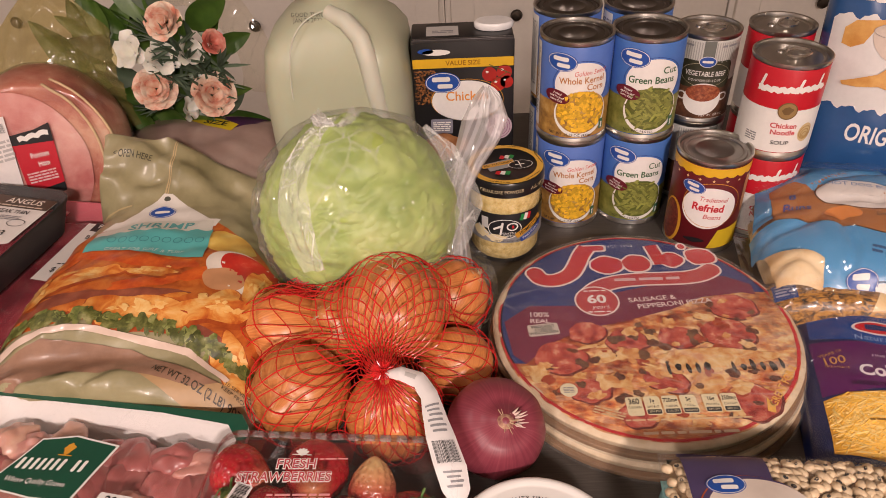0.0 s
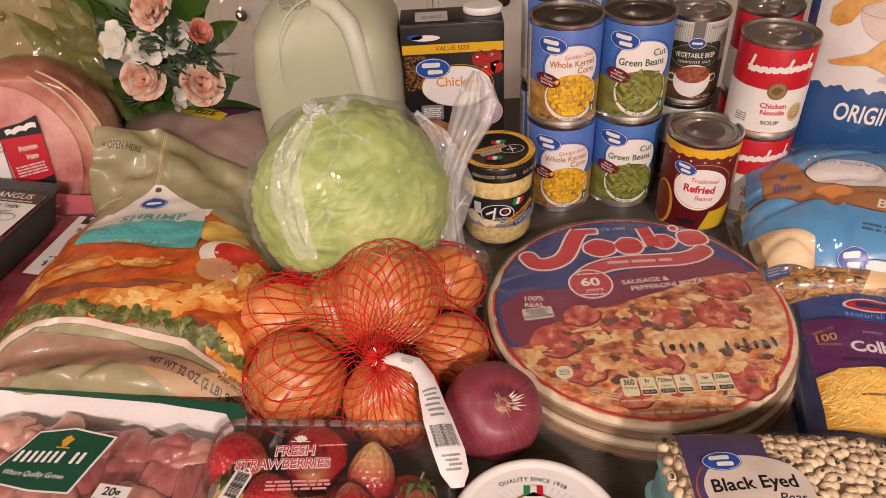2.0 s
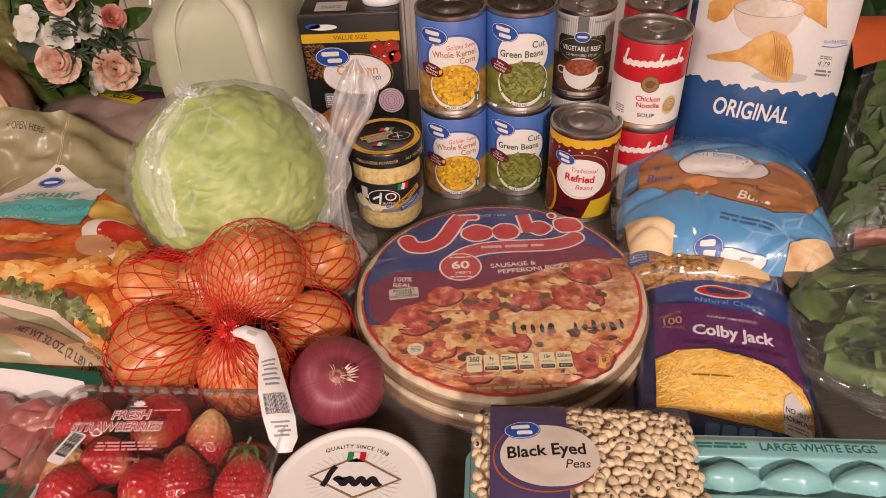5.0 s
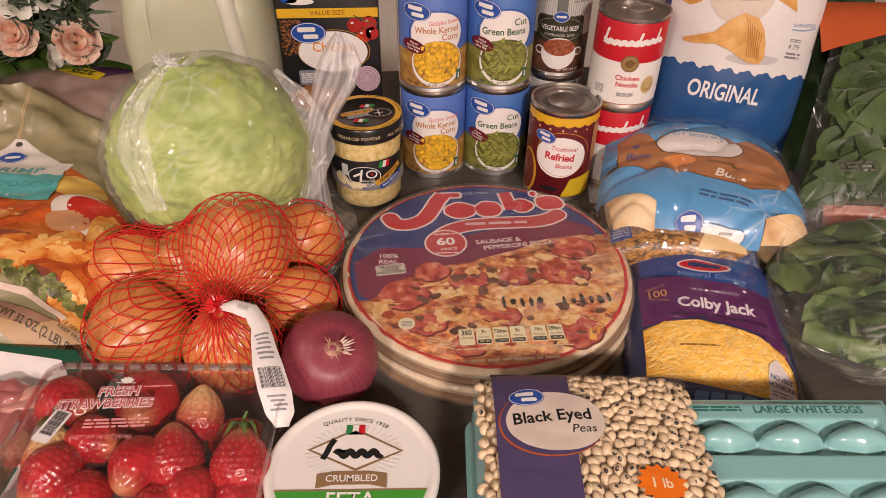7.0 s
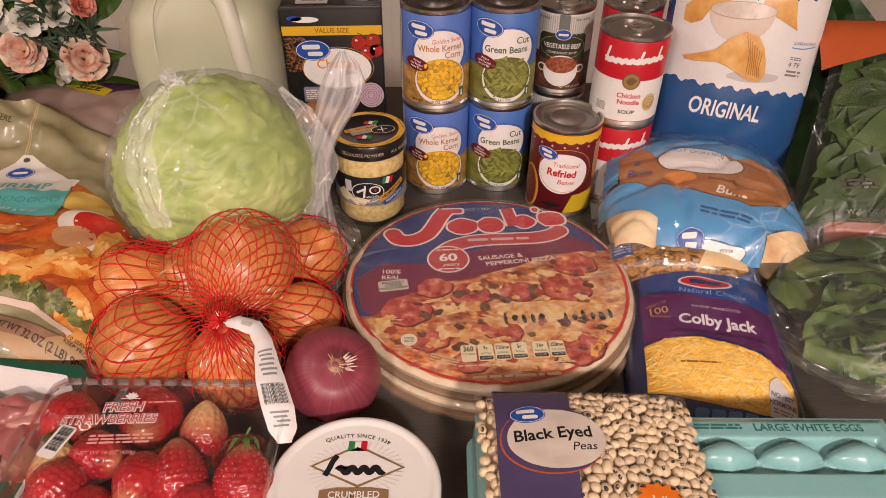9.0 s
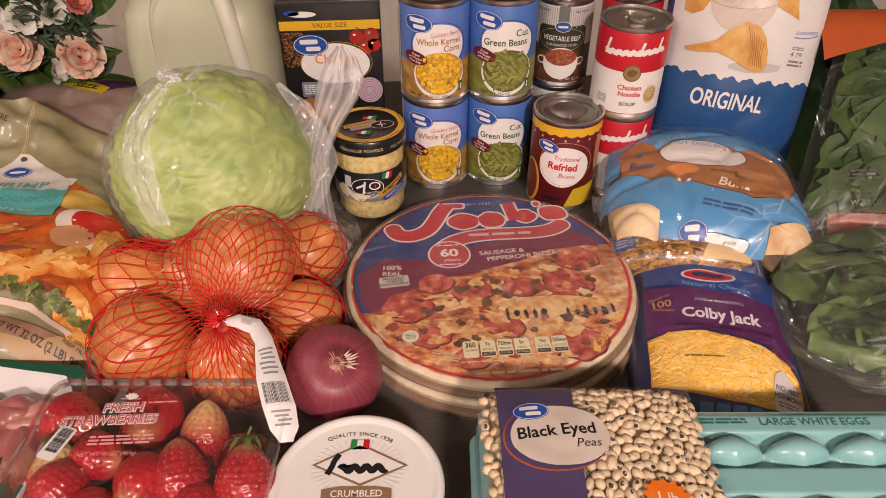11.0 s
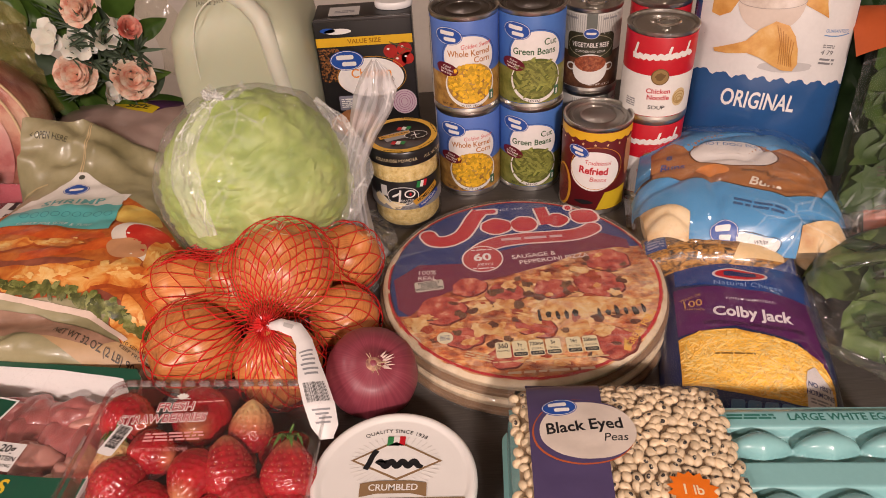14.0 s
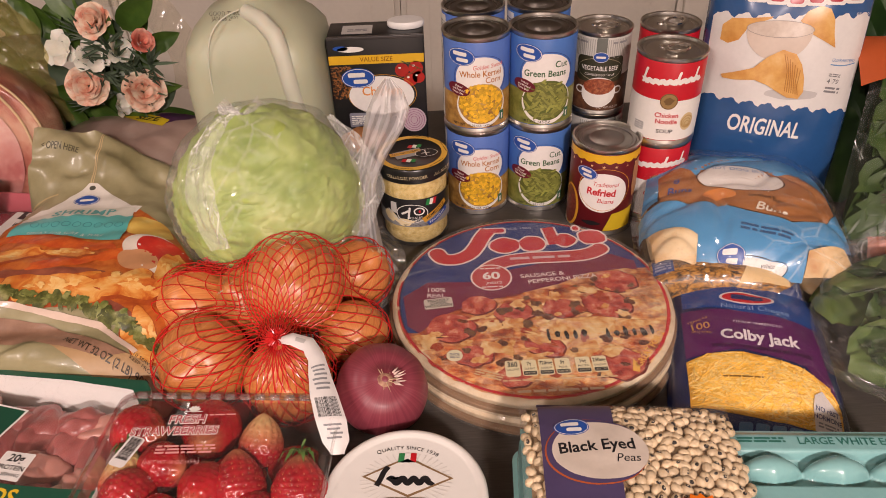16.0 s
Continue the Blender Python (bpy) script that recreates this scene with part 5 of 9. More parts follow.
def onion_net():
    c = thing("onion_net", pose(0, 0, 0), "red plastic net bag tied round yellow onions", "net bag")
    mid = Vector((-0.055, 0.468, 0.040))
    tie = Vector((-0.042, 0.404, 0.079))
    pole = (tie - mid).normalized()
    ex = pole.cross(Vector((0, 0, 1))).normalized()
    ey = pole.cross(ex)
    NT, NP = 80, 128
    R = np.zeros((NT, NP))
    for i in range(NT):
        th = math.pi * 0.86 * i / (NT - 1)
        for j in range(NP):
            ph = 2 * math.pi * j / NP
            d = pole * math.cos(th) + (ex * math.cos(ph) + ey * math.sin(ph)) * math.sin(th)
            best = 0.045
            for p, r, q, *_ in ONIONS:
                v = Vector(p) - mid
                b = v.dot(d)
                disc = (r * 1.055 + 0.0016) ** 2 - (v.length_squared - b * b)
                if disc > 0:
                    best = max(best, b + math.sqrt(disc))
            R[i, j] = best
    S = R.copy()
    for _ in range(16):
        P = np.vstack([S[:1], S, S[-1:]])
        S = (P[:-2] + P[2:] + np.roll(S, 1, 1) + np.roll(S, -1, 1) + 2 * S) / 6
        S = np.maximum(S, R)
    dtie = (tie - mid).length
    def at(th, ph):
        f = th / (math.pi * 0.86) * (NT - 1)
        i = min(int(f), NT - 2)
        g = (ph / (2 * math.pi) % 1.0) * NP
        j = int(g) % NP
        a, b = f - i, g - int(g)
        k = (S[i, j] * (1 - b) + S[i, (j + 1) % NP] * b) * (1 - a) + (S[i + 1, j] * (1 - b) + S[i + 1, (j + 1) % NP] * b) * a
        w = smoothstep(0.0, 0.42, th)
        raw = (R[i, j] * (1 - b) + R[i, (j + 1) % NP] * b) * (1 - a) + (R[i + 1, j] * (1 - b) + R[i + 1, (j + 1) % NP] * b) * a
        k = max(dtie * (1 - w) + k * w, raw if th > 0.10 else 0.0)
        p = mid + (pole * math.cos(th) + (ex * math.cos(ph) + ey * math.sin(ph)) * math.sin(th)) * k
        p.z = max(p.z, 0.0012)
        return p
    rnd = random.Random(4)
    bm = bmesh.new()
    N = 40
    for s in (1, -1):
        for k in range(N):
            ph0 = 2 * math.pi * (k + 0.25 * s + rnd.uniform(-0.12, 0.12)) / N
            pts = []
            for i in range(64):
                th = 0.03 + (math.pi * 0.78) * (i / 63) ** 1.1
                tw = 1.15 * th + 0.022 * math.sin(th * 20 + math.pi * (k % 2)) + 0.015 * nz(th * 3, k * 0.7)
                pts.append(at(th, ph0 + s * tw * 0.72))
            tube(bm, pts, 0.00050 * rnd.uniform(0.8, 1.2), 5)
    ca, cb, cc, cd = Vector((-0.160, 0.486, 0.082)), Vector((-0.052, 0.500, 0.098)), Vector((-0.040, 0.545, 0.104)), Vector((-0.122, 0.545, 0.078))
    for s in (1, -1):
        for k in range(-18, 40):
            pts = []
            for i in range(25):
                b = i / 24
                a = (k / 22) + s * b * 0.7 + 0.02 * math.sin(b * 18 + math.pi * (k % 2))
                if 0 <= a <= 1:
                    p = (ca.lerp(cb, a)).lerp(cd.lerp(cc, a), b)
                    pts.append(p + Vector((0, 0, 0.006 * math.sin(a * 9 + b * 2) - 0.010 * math.sin(math.pi * b) + 0.004 * nz(a * 6, b * 6, s))))
            if len(pts) > 3:
                tube(bm, pts, 0.0005, 5)
    part("mesh", bm, surface("red_net_plastic", (0.60, 0.022, 0.022), 0.24, grain=200, vary=0.15, relief=0.1), c, "red plastic mesh strands")
    bm = bmesh.new()
    for k in range(110):
        d = Vector((rnd.gauss(0, 1), rnd.gauss(0, 1), rnd.gauss(0, 1))).normalized()
        d = (d + pole * 0.5).normalized()
        l = rnd.uniform(0.004, 0.013)
        tube(bm, [tie, tie + d * l * 0.6, tie + d * l + Vector((0, 0, -0.002))], 0.0005, 4)
    part("gathered_end", bm, bpy.data.materials["red_net_plastic"], c)
    return c


onion_net()


def paper_tag():
    c = thing("paper_tag", pose(0, 0, 0), "white folded paper tag with a barcode hanging from the onion net", "paper tag")
    spine = [Vector(p) for p in ((-0.040, 0.402, 0.0815), (-0.028, 0.398, 0.0860), (-0.013, 0.391, 0.0860), (-0.005, 0.378, 0.0835), (-0.001, 0.362, 0.0790), (0.004, 0.344, 0.0740), (0.010, 0.326, 0.0660), (0.0135, 0.314, 0.0560), (0.015, 0.306, 0.0490))]
    widths = [0.003, 0.006, 0.0072, 0.0070, 0.0088, 0.0110, 0.0118, 0.0105, 0.0050]
    sides = [Vector(p) for p in ((0.1, 0.9, 0.35), (0.1, 0.95, 0.25), (0.45, 0.85, 0.1), (0.85, 0.5, -0.05), (0.95, 0.25, -0.15), (0.97, 0.2, -0.2), (0.97, 0.2, -0.2), (0.97, 0.2, -0.2), (0.97, 0.2, -0.2))]
    def at(u, v, h):
        f = max(0.0, min(0.9999, v)) * (len(spine) - 1)
        i = int(f)
        a = f - i
        a2 = a * a * (3 - 2 * a) * 0.5 + a * 0.5
        p = spine[i].lerp(spine[i + 1], a)
        s = sides[i].lerp(sides[i + 1], a).normalized()
        w = widths[i] * (1 - a2) + widths[i + 1] * a2
        d = (spine[i + 1] - spine[i]).normalized()
        n = s.cross(d)
        if n.z < 0:
            n = -n
        bow = 0.0025 * (u * u)
        return p + s * (w * u) + n * (h - bow)
    paper = surface("tag_paper", (0.74, 0.71, 0.69), 0.55, grain=150, vary=0.04, relief=0.05)
    bm = sheet(lambda s, t: at(s * 2 - 1, t, 0.0), 8, 64)
    low = sheet(lambda s, t: at(s * 2 - 1, t, -0.0004), 8, 64)
    me = bpy.data.meshes.new("under")
    low.to_mesh(me)
    low.free()
    bm.from_mesh(me)
    bpy.data.meshes.remove(me)
    body = part("paper", bm, paper, c)
    p = Print(body, lambda u, v, h: at(u, v, h), 0.05, 0.0003)
    p.barcode(0.0, 0.685, 1.5, 0.10, BLACK, 1)
    p.shapes("fine_print", [rect2(-0.7 + 0.1 * (k % 3), 0.44 + 0.028 * k, 0.65 - 0.13 * (k % 2), 0.452 + 0.028 * k) for k in range(6)], GREY, 1)
    p.shapes("fine_print", [rect2(-0.6 + 0.15 * (k % 3), 0.775 + 0.026 * k, 0.6 - 0.15 * (k % 2), 0.787 + 0.026 * k) for k in range(4)], GREY, 1)
    p.shapes("fine_print", [rect2(-0.3, 0.16, 0.3, 0.23)], ink(0.5, 0.48, 0.46), 1)
    return c


paper_tag()

# ---- bags ----
def pillow(w, h, thick, seed=0, wrinkle=0.002, power=0.55, seal=0.012, freq=28.0, hold=2.4):
    """The upper skin of a filled bag: height over u (across) and v (along), both from the middle."""
    def f(u, v):
        a = max(0.0, 1 - abs(2 * u / w) ** 2.4)
        vv = max(0.0, abs(v) - 0.0) / (h / 2 - seal)
        b = max(0.0, 1 - min(1.0, vv) ** (hold if v > 0 else 2.4))
        z = thick * (a * b) ** power
        edge = min(1.0, (a * b) * 3 + 0.15)
        z += wrinkle * edge * (nz(u * freq + seed, v * freq, seed) + 0.5 * nz(u * freq * 2.3, v * freq * 2.3 + seed, 4))
        return max(z, 0.0005)
    return f


def bag_skin(f, w, h, back, nu=48, nv=64, outline=None):
    """Closed skin: the upper height f, the lower side at minus back(u, v)."""
    def uv(s, t):
        u, v = (s - 0.5) * w, (t - 0.5) * h
        if outline:
            u *= outline(t)
        return u, v
    bm = bmesh.new()
    top = [[bm.verts.new((*uv(i / nu, j / nv), f(*uv(i / nu, j / nv)))) for i in range(nu + 1)] for j in range(nv + 1)]
    low = [[top[j][i] if i in (0, nu) or j in (0, nv) else bm.verts.new((*uv(i / nu, j / nv), -back(*uv(i / nu, j / nv)))) for i in range(nu + 1)] for j in range(nv + 1)]
    for j in range(nv):
        for i in range(nu):
            bm.faces.new((top[j][i], top[j][i + 1], top[j + 1][i + 1], top[j + 1][i]))
            q = (low[j][i], low[j + 1][i], low[j + 1][i + 1], low[j][i + 1])
            if len(set(q)) == 4:
                try:
                    bm.faces.new(q)
                except ValueError:
                    pass
    return bm


def on_bag(f):
    return lambda u, v, h: (u, v, f(u, v) + h)



def merged(a, b):
    """Adds the faces of bmesh b to a."""
    me = bpy.data.meshes.new("tmp")
    b.to_mesh(me)
    b.free()
    a.from_mesh(me)
    bpy.data.meshes.remove(me)
    return a


def bean_at(bm, p, d, n, l, w):
    """A small rounded bean at p, long along d, flat against n."""
    d = d.normalized()
    s = n.cross(d).normalized()
    rows = []
    for k, r in ((-1.0, 0.0), (-0.86, 0.52), (-0.5, 0.88), (0.0, 1.0), (0.5, 0.88), (0.86, 0.52), (1.0, 0.0)):
        if r == 0:
            rows.append([bm.verts.new(p + d * l * k)])
        else:
            rows.append([bm.verts.new(p + d * l * k + (s * math.cos(a) + n * math.sin(a)) * w * r) for a in [2 * math.pi * i / 8 for i in range(8)]])
    for a, b in zip(rows, rows[1:]):
        for i in range(8):
            j = (i + 1) % 8
            if len(a) == 1:
                bm.faces.new((a[0], b[j], b[i]))
            elif len(b) == 1:
                bm.faces.new((a[i], a[j], b[0]))
            else:
                bm.faces.new((a[i], a[j], b[j], b[i]))


BAG_FILM = crinkled("bag_film", 0.02, 0.04, 22.0, 0.03, 0.02, 0.10, strength=0.25, distort=1.5)
LOOSE_FILM = crinkled("loose_film", 0.03, 0.30, 28.0, 0.04, 0.03, 0.12)

# ---- bag of black-eyed peas, on the egg box ----
def pea_bag(m):
    c = thing("pea_bag", m, "clear bag of dried black eyed peas lying on the egg carton", "bag of peas")
    w, h = 0.156, 0.20
    f = pillow(w, h, 0.024, 3, 0.0012, 0.36, 0.006, 40)
    # Brown layer below the peas, coloured like filling in shade.
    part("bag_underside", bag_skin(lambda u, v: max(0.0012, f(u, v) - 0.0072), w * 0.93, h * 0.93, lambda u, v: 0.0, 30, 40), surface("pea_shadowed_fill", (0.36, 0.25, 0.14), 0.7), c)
    rnd = random.Random(31)
    peas, eyes, hil = bmesh.new(), bmesh.new(), bmesh.new()
    sp = 0.0068
    rows = int(h / sp) + 2
    for j in range(rows):
        for i in range(int(w / sp) + 2):
            u = -w / 2 + (i + (j % 2) * 0.5) * sp + rnd.uniform(-0.0020, 0.0020)
            v = -h / 2 + j * sp * 0.97 + rnd.uniform(-0.0020, 0.0020)
            if abs(u) > w / 2 - 0.003 or abs(v) > h / 2 - 0.004:
                continue
            z = f(u, v) - 0.0048 + rnd.uniform(-0.0010, 0.0004)
            if z < 0.0015:
                continue
            e = 0.003
            n = Vector((-(f(u + e, v) - f(u - e, v)) / (2 * e), -(f(u, v + e) - f(u, v - e)) / (2 * e), 1)).normalized()
            n = (n + 0.25 * Vector((rnd.gauss(0, 1), rnd.gauss(0, 1), 0))).normalized()
            d = Vector((math.cos(a := rnd.uniform(0, 6.28)), math.sin(a), rnd.uniform(-0.2, 0.2)))
            d = (d - n * d.dot(n)).normalized()
            l, wd = rnd.uniform(0.0042, 0.0054), rnd.uniform(0.0032, 0.0038)
            p = Vector((u, v, z))
            bean_at(peas, p, d, n, l, wd)
            if rnd.random() < 0.36:
                q = p + n * wd * 0.66 + n.cross(d) * wd * rnd.uniform(-0.6, 0.6)
                bean_at(eyes, q, d, n, 0.0019, 0.0014)
                if rnd.random() < 0.6:
                    bean_at(hil, q + n * 0.0009, d, n, 0.0008, 0.0006)
    tagged(part("pea_filling", peas, surface("dried_pea", (0.68, 0.53, 0.34), 0.45, grain=150, vary=0.12, islands=0.16), c, "pale cream dried peas"), kind="stuff")
    tagged(part("pea_eye", eyes, surface("pea_eye", (0.022, 0.018, 0.016), 0.5), c, "dark eyes of the peas"), kind="stuff")
    tagged(part("pea_hilum", hil, surface("pea_hilum", (0.5, 0.42, 0.3), 0.6), c), kind="stuff")
    skin = part("film", bag_skin(f, w, h, lambda u, v: 0.0003, 48, 64), BAG_FILM, c, "clear plastic film with crimped ends")
    p = Print(skin, on_bag(f), 0.004, 0.0002)
    purple = ink(0.075, 0.055, 0.135, 0.4)
    p.shape("purple_panel", [(-0.0650, 0.0985), (-0.0110, 0.0985), (-0.0140, 0.04), (-0.0160, -0.0985), (-0.0640, -0.0985)], purple, 1, "dull purple printed panel")
    p.oval("oval_outline", -0.0285, 0.0405, 0.0345, 0.0290, ink(0.45, 0.10, 0.03), 2, -4)
    p.oval("oval_gap", -0.0280, 0.0408, 0.0338, 0.0283, purple, 3, -4)
    p.oval("name_oval", -0.0255, 0.0410, 0.0325, 0.0255, ink(0.66, 0.58, 0.50), 4, -4)
    p.badge(-0.0430, 0.0620, 0.0125, 2, 5)
    p.text("Black Eyed", -0.0275, 0.0440, 0.0132, BLACK, 5, bold=0.02, wide=0.92, rot=3)
    p.text("Peas", -0.0080, 0.0330, 0.0092, BLACK, 5, shear=0.2, rot=2)
    star = []
    for k in range(28):
        a = math.pi * k / 14
        r = (0.0165 if k % 2 else 0.0130) * (1 + 0.15 * nz(k * 1.3, 2.2))
        star.append((0.034 + r * math.cos(a), -0.006 + r * 0.85 * math.sin(a)))
    p.shape("orange_burst", star, ink(0.75, 0.17, 0.012), 2, "orange printed starburst")
    p.text("1 lb", 0.034, -0.006, 0.0095, ink(0.8, 0.62, 0.4), 3, bold=0.02)
    return c


pea_bag(pose(0.2245, 0.2265, 0.0665, 0, 0, -4.5))

# ---- egg carton ----
def egg_carton(m):
    c = thing("egg_carton", m, "closed pale turquoise foam carton of large white eggs", "egg carton")
    W, D, H = 0.300, 0.108, 0.0655
    foam = surface("turquoise_foam", (0.23, 0.47, 0.47), 0.27, grain=300, vary=0.05, relief=0.04, coat=0.35)
    def top(u, v):
        eu, ev = W / 2 - abs(u), D / 2 - abs(v)
        e = min(eu, ev)
        z = H - 0.004 * (1 - smoothstep(0, 0.008, e))
        for lo, hi in ((0.0035, 0.0345), (-0.0455, -0.0145)):
            dish = smoothstep(0.0, 0.0055, min(v - lo, hi - v, eu - 0.013))
            if dish > 0:
                z -= 0.0085 * dish
                cv = (lo + hi) / 2
                for k in range(6):
                    dx, dy = abs(u - (k - 2.5) * 0.0465) / 0.0230, abs(v - cv) / 0.0125
                    lens = max(0.0, 1 - dx ** 1.7 - dy ** 2.0 * (1 + 0.8 * dx))
                    z += dish * 0.0165 * lens ** 0.55
        return z
    nu, nv = 190, 84
    def at(s, t):
        u, v = (s - 0.5) * W, (t - 0.5) * D
        return (u, v, top(u, v))
    bm = sheet(at, nu, nv)
    lid = part("lid", bm, foam, c, angle=0)
    rim = bmesh.new()
    outline = rect2(-W / 2, -D / 2, W / 2, D / 2, 0.010)
    levels = [(1.0, H - 0.004), (1.006, H - 0.009), (1.012, 0.034), (1.035, 0.032), (1.035, 0.029), (0.985, 0.027), (0.93, 0.0), ]
    rings = [[rim.verts.new((x * k if abs(x) > 0.1 else x * k, y * (1 + (k - 1) * 2.2), z)) for x, y in outline] for k, z in levels]
    for a, b in zip(rings, rings[1:]):
        for i in range(len(outline)):
            j = (i + 1) % len(outline)
            rim.faces.new((a[j], a[i], b[i], b[j]))
    rim.faces.new(rings[-1])
    part("tray", rim, foam, c)
    p = Print(lid, lambda u, v, h: (u, v, top(u, v) + h), 0.02, 0.0004)
    dark = ink(0.03, 0.16, 0.13)
    p.text("LARGE WHITE EGGS", 0.089, 0.0418, 0.0088, dark, 1, bold=0.012, wide=0.98)
    p.bars(0.024, 0.0425, 0.034, 0.0058, 2, dark, 1, seed=2)
    p.bars(-0.010, 0.0425, 0.020, 0.0030, 1, dark, 1, seed=3)
    return c


egg_carton(pose(0.299, 0.248, 0, 0, 0, -4))

# ---- bag of shredded cheese ----
SHRED = surface("shredded_cheese", (0.80, 0.46, 0.055), 0.45, grain=120, vary=0.1, islands=0.22, relief=0.1)
SHRED_PALE = surface("pale_shredded_cheese", (0.80, 0.56, 0.17), 0.45, grain=120, vary=0.1, islands=0.2, relief=0.1)


def inside(x, y, poly):
    hit = False
    for (x0, y0), (x1, y1) in zip(poly, poly[1:] + poly[:1]):
        if (y0 > y) != (y1 > y) and x < x0 + (x1 - x0) * (y - y0) / (y1 - y0):
            hit = not hit
    return hit


def shreds(f, region, n, seed, length=0.016, rad=0.0011, below=0.0018):
    rnd = random.Random(seed)
    bm = bmesh.new()
    made = 0
    while made < n:
        u, v = rnd.uniform(-0.060, 0.062), rnd.uniform(-0.086, -0.020)
        a = rnd.gauss(0.2, 0.7)
        pts = []
        bend = rnd.uniform(-30, 30)
        for k in range(5):
            s = (k / 4 - 0.5) * length * rnd.uniform(0.9, 1.1)
            x, y = u + s * math.cos(a) + bend * s * s * -math.sin(a) * 0.5, v + s * math.sin(a) + bend * s * s * math.cos(a) * 0.5
            pts.append((x, y, f(x, y) - below + rnd.uniform(-0.0006, 0.0006)))
        if all(inside(x, y, region) for x, y, z in pts):
            tube(bm, pts, rad * rnd.uniform(0.8, 1.2), 4)
            made += 1
    return bm


def colby_bag(m):
    c = thing("shredded_cheese_bag", m, "purple and blue bag of shredded colby jack cheese", "bag of cheese")
    w, h = 0.148, 0.212
    f = pillow(w, h, 0.036, 5, 0.0018, 0.45, 0.010, 30, 9.0)
    navy = ink(0.012, 0.020, 0.085, 0.28, coat=0.3)
    skin = part("bag", bag_skin(f, w, h, lambda u, v: 0.0003), navy, c, "dark blue plastic bag with sealed edges")
    p = Print(skin, on_bag(f), 0.004, 0.0002)
    p.shape("purple_field", [(-0.0620, 0.0370), (0.0560, 0.0350), (0.0600, -0.025), (0.0640, -0.070), (0.04, -0.026), (-0.012, -0.016), (-0.0600, -0.026)], ink(0.105, 0.012, 0.105, 0.3, coat=0.3), 1, "purple printed field")
    win = [(-0.0600, -0.0300), (-0.0420, -0.0225), (-0.0130, -0.0200), (0.0140, -0.0240), (0.0380, -0.0300), (0.0560, -0.0400), (0.0640, -0.0600), (0.0630, -0.0840), (0.0300, -0.0850), (-0.0130, -0.0820), (-0.0580, -0.0780)]
    p.shape("window", win, ink(0.70, 0.36, 0.04), 2, "window that shows orange shredded cheese")
    tagged(part("shredded_filling", shreds(f, win, 800, 2, 0.019, 0.0007, -0.0005), SHRED, c, "orange cheese shreds"), kind="stuff")
    tagged(part("pale_shredded_filling", shreds(f, win, 420, 3, 0.018, 0.0007, -0.0006), SHRED_PALE, c, "pale cheese shreds"), kind="stuff")
    p.shape("header", [(-0.0600, 0.0940), (0.0600, 0.0940), (0.0600, 0.0300), (0.0000, 0.0340), (-0.0600, 0.0420)], ink(0.015, 0.06, 0.25, 0.25, coat=0.3), 2, "blue printed header")
    p.oval("maker_badge", -0.002, 0.0540, 0.0250, 0.0088, ink(0.68, 0.62, 0.62), 3)
    p.oval("maker_badge", -0.002, 0.0540, 0.0225, 0.0070, RED, 4, label="red oval maker's badge with a pale bar")
    p.rect("badge_bar", -0.0165, 0.0510, 0.0125, 0.0575, ink(0.02, 0.03, 0.12), 5, 0.002)
    p.text("Natural Cheese", 0.004, 0.0405, 0.0088, ink(0.20, 0.35, 0.62), 3, spacing=1.1, rot=-2)
    p.text("FINELY SHREDDED", 0.004, 0.0190, 0.0046, ink(0.6, 0.5, 0.6), 3, spacing=1.15)
    p.text("Colby Jack", 0.003, 0.0010, 0.0185, ink(0.80, 0.74, 0.76), 3, bold=0.03, wide=0.84)
    p.text("SHREDDED COLBY & MONTEREY JACK CHEESES", 0.004, -0.0135, 0.0058, ink(0.018, 0.004, 0.02), 3, bold=0.01, wide=0.68)
    p.text("100", -0.0470, 0.0130, 0.0120, ink(0.55, 0.30, 0.09), 3, bold=0.01, rot=6)
    p.text("YEARS OF", -0.0480, 0.0215, 0.0044, ink(0.55, 0.30, 0.09), 3, rot=20)
    p.text("GREATNESS", -0.0455, 0.0055, 0.0034, ink(0.55, 0.30, 0.09), 3, rot=-10)
    p.shape("white_patch", [(0.0410, -0.0560), (0.0480, -0.0500), (0.0600, -0.0680), (0.0610, -0.0880), (0.0390, -0.0860), (0.0385, -0.0680)], ink(0.66, 0.62, 0.60), 12)
    p.text("NO rBST", 0.0495, -0.0690, 0.0062, ink(0.02, 0.03, 0.12), 13, bold=0.02, rot=-6, wide=0.8)
    p.text("HORMONE", 0.0495, -0.0755, 0.0056, ink(0.02, 0.03, 0.12), 13, bold=0.02, rot=-6, wide=0.8)
    p.bars(0.0495, -0.0815, 0.016, 0.005, 2, GREY, 13, -6)
    p.shape("foot_band", [(-0.0600, -0.0790), (-0.0130, -0.0830), (0.0400, -0.0860), (0.0600, -0.0860), (0.0600, -0.0990), (-0.0600, -0.0990)], ink(0.012, 0.03, 0.13, 0.3, coat=0.3), 6)
    for i in range(4):
        p.rect("nutrition_box", -0.020 + 0.013 * i, -0.0955, -0.009 + 0.013 * i, -0.0865, ink(0.10, 0.20, 0.38), 7, 0.002)
    p.bars(-0.016, -0.0500, 0.032, 0.0026, 1, ink(0.25, 0.13, 0.02), 13, 2)
    # clear seam down both sides
    film_f = lambda u, v: f(u, v) + 0.0034
    part("film", sheet(lambda s, t: ((s - 0.5) * w * 0.97, (t - 0.5) * h * 0.97, film_f((s - 0.5) * w * 0.97, (t - 0.5) * h * 0.97)), 36, 48), crinkled("cheese_film", 0.01, 0.10, 22.0, 0.03, 0.03, 0.12), c, "glossy clear film")
    return c


colby_bag(pose(0.381, 0.4235, 0.0004, 0, 0, -14))


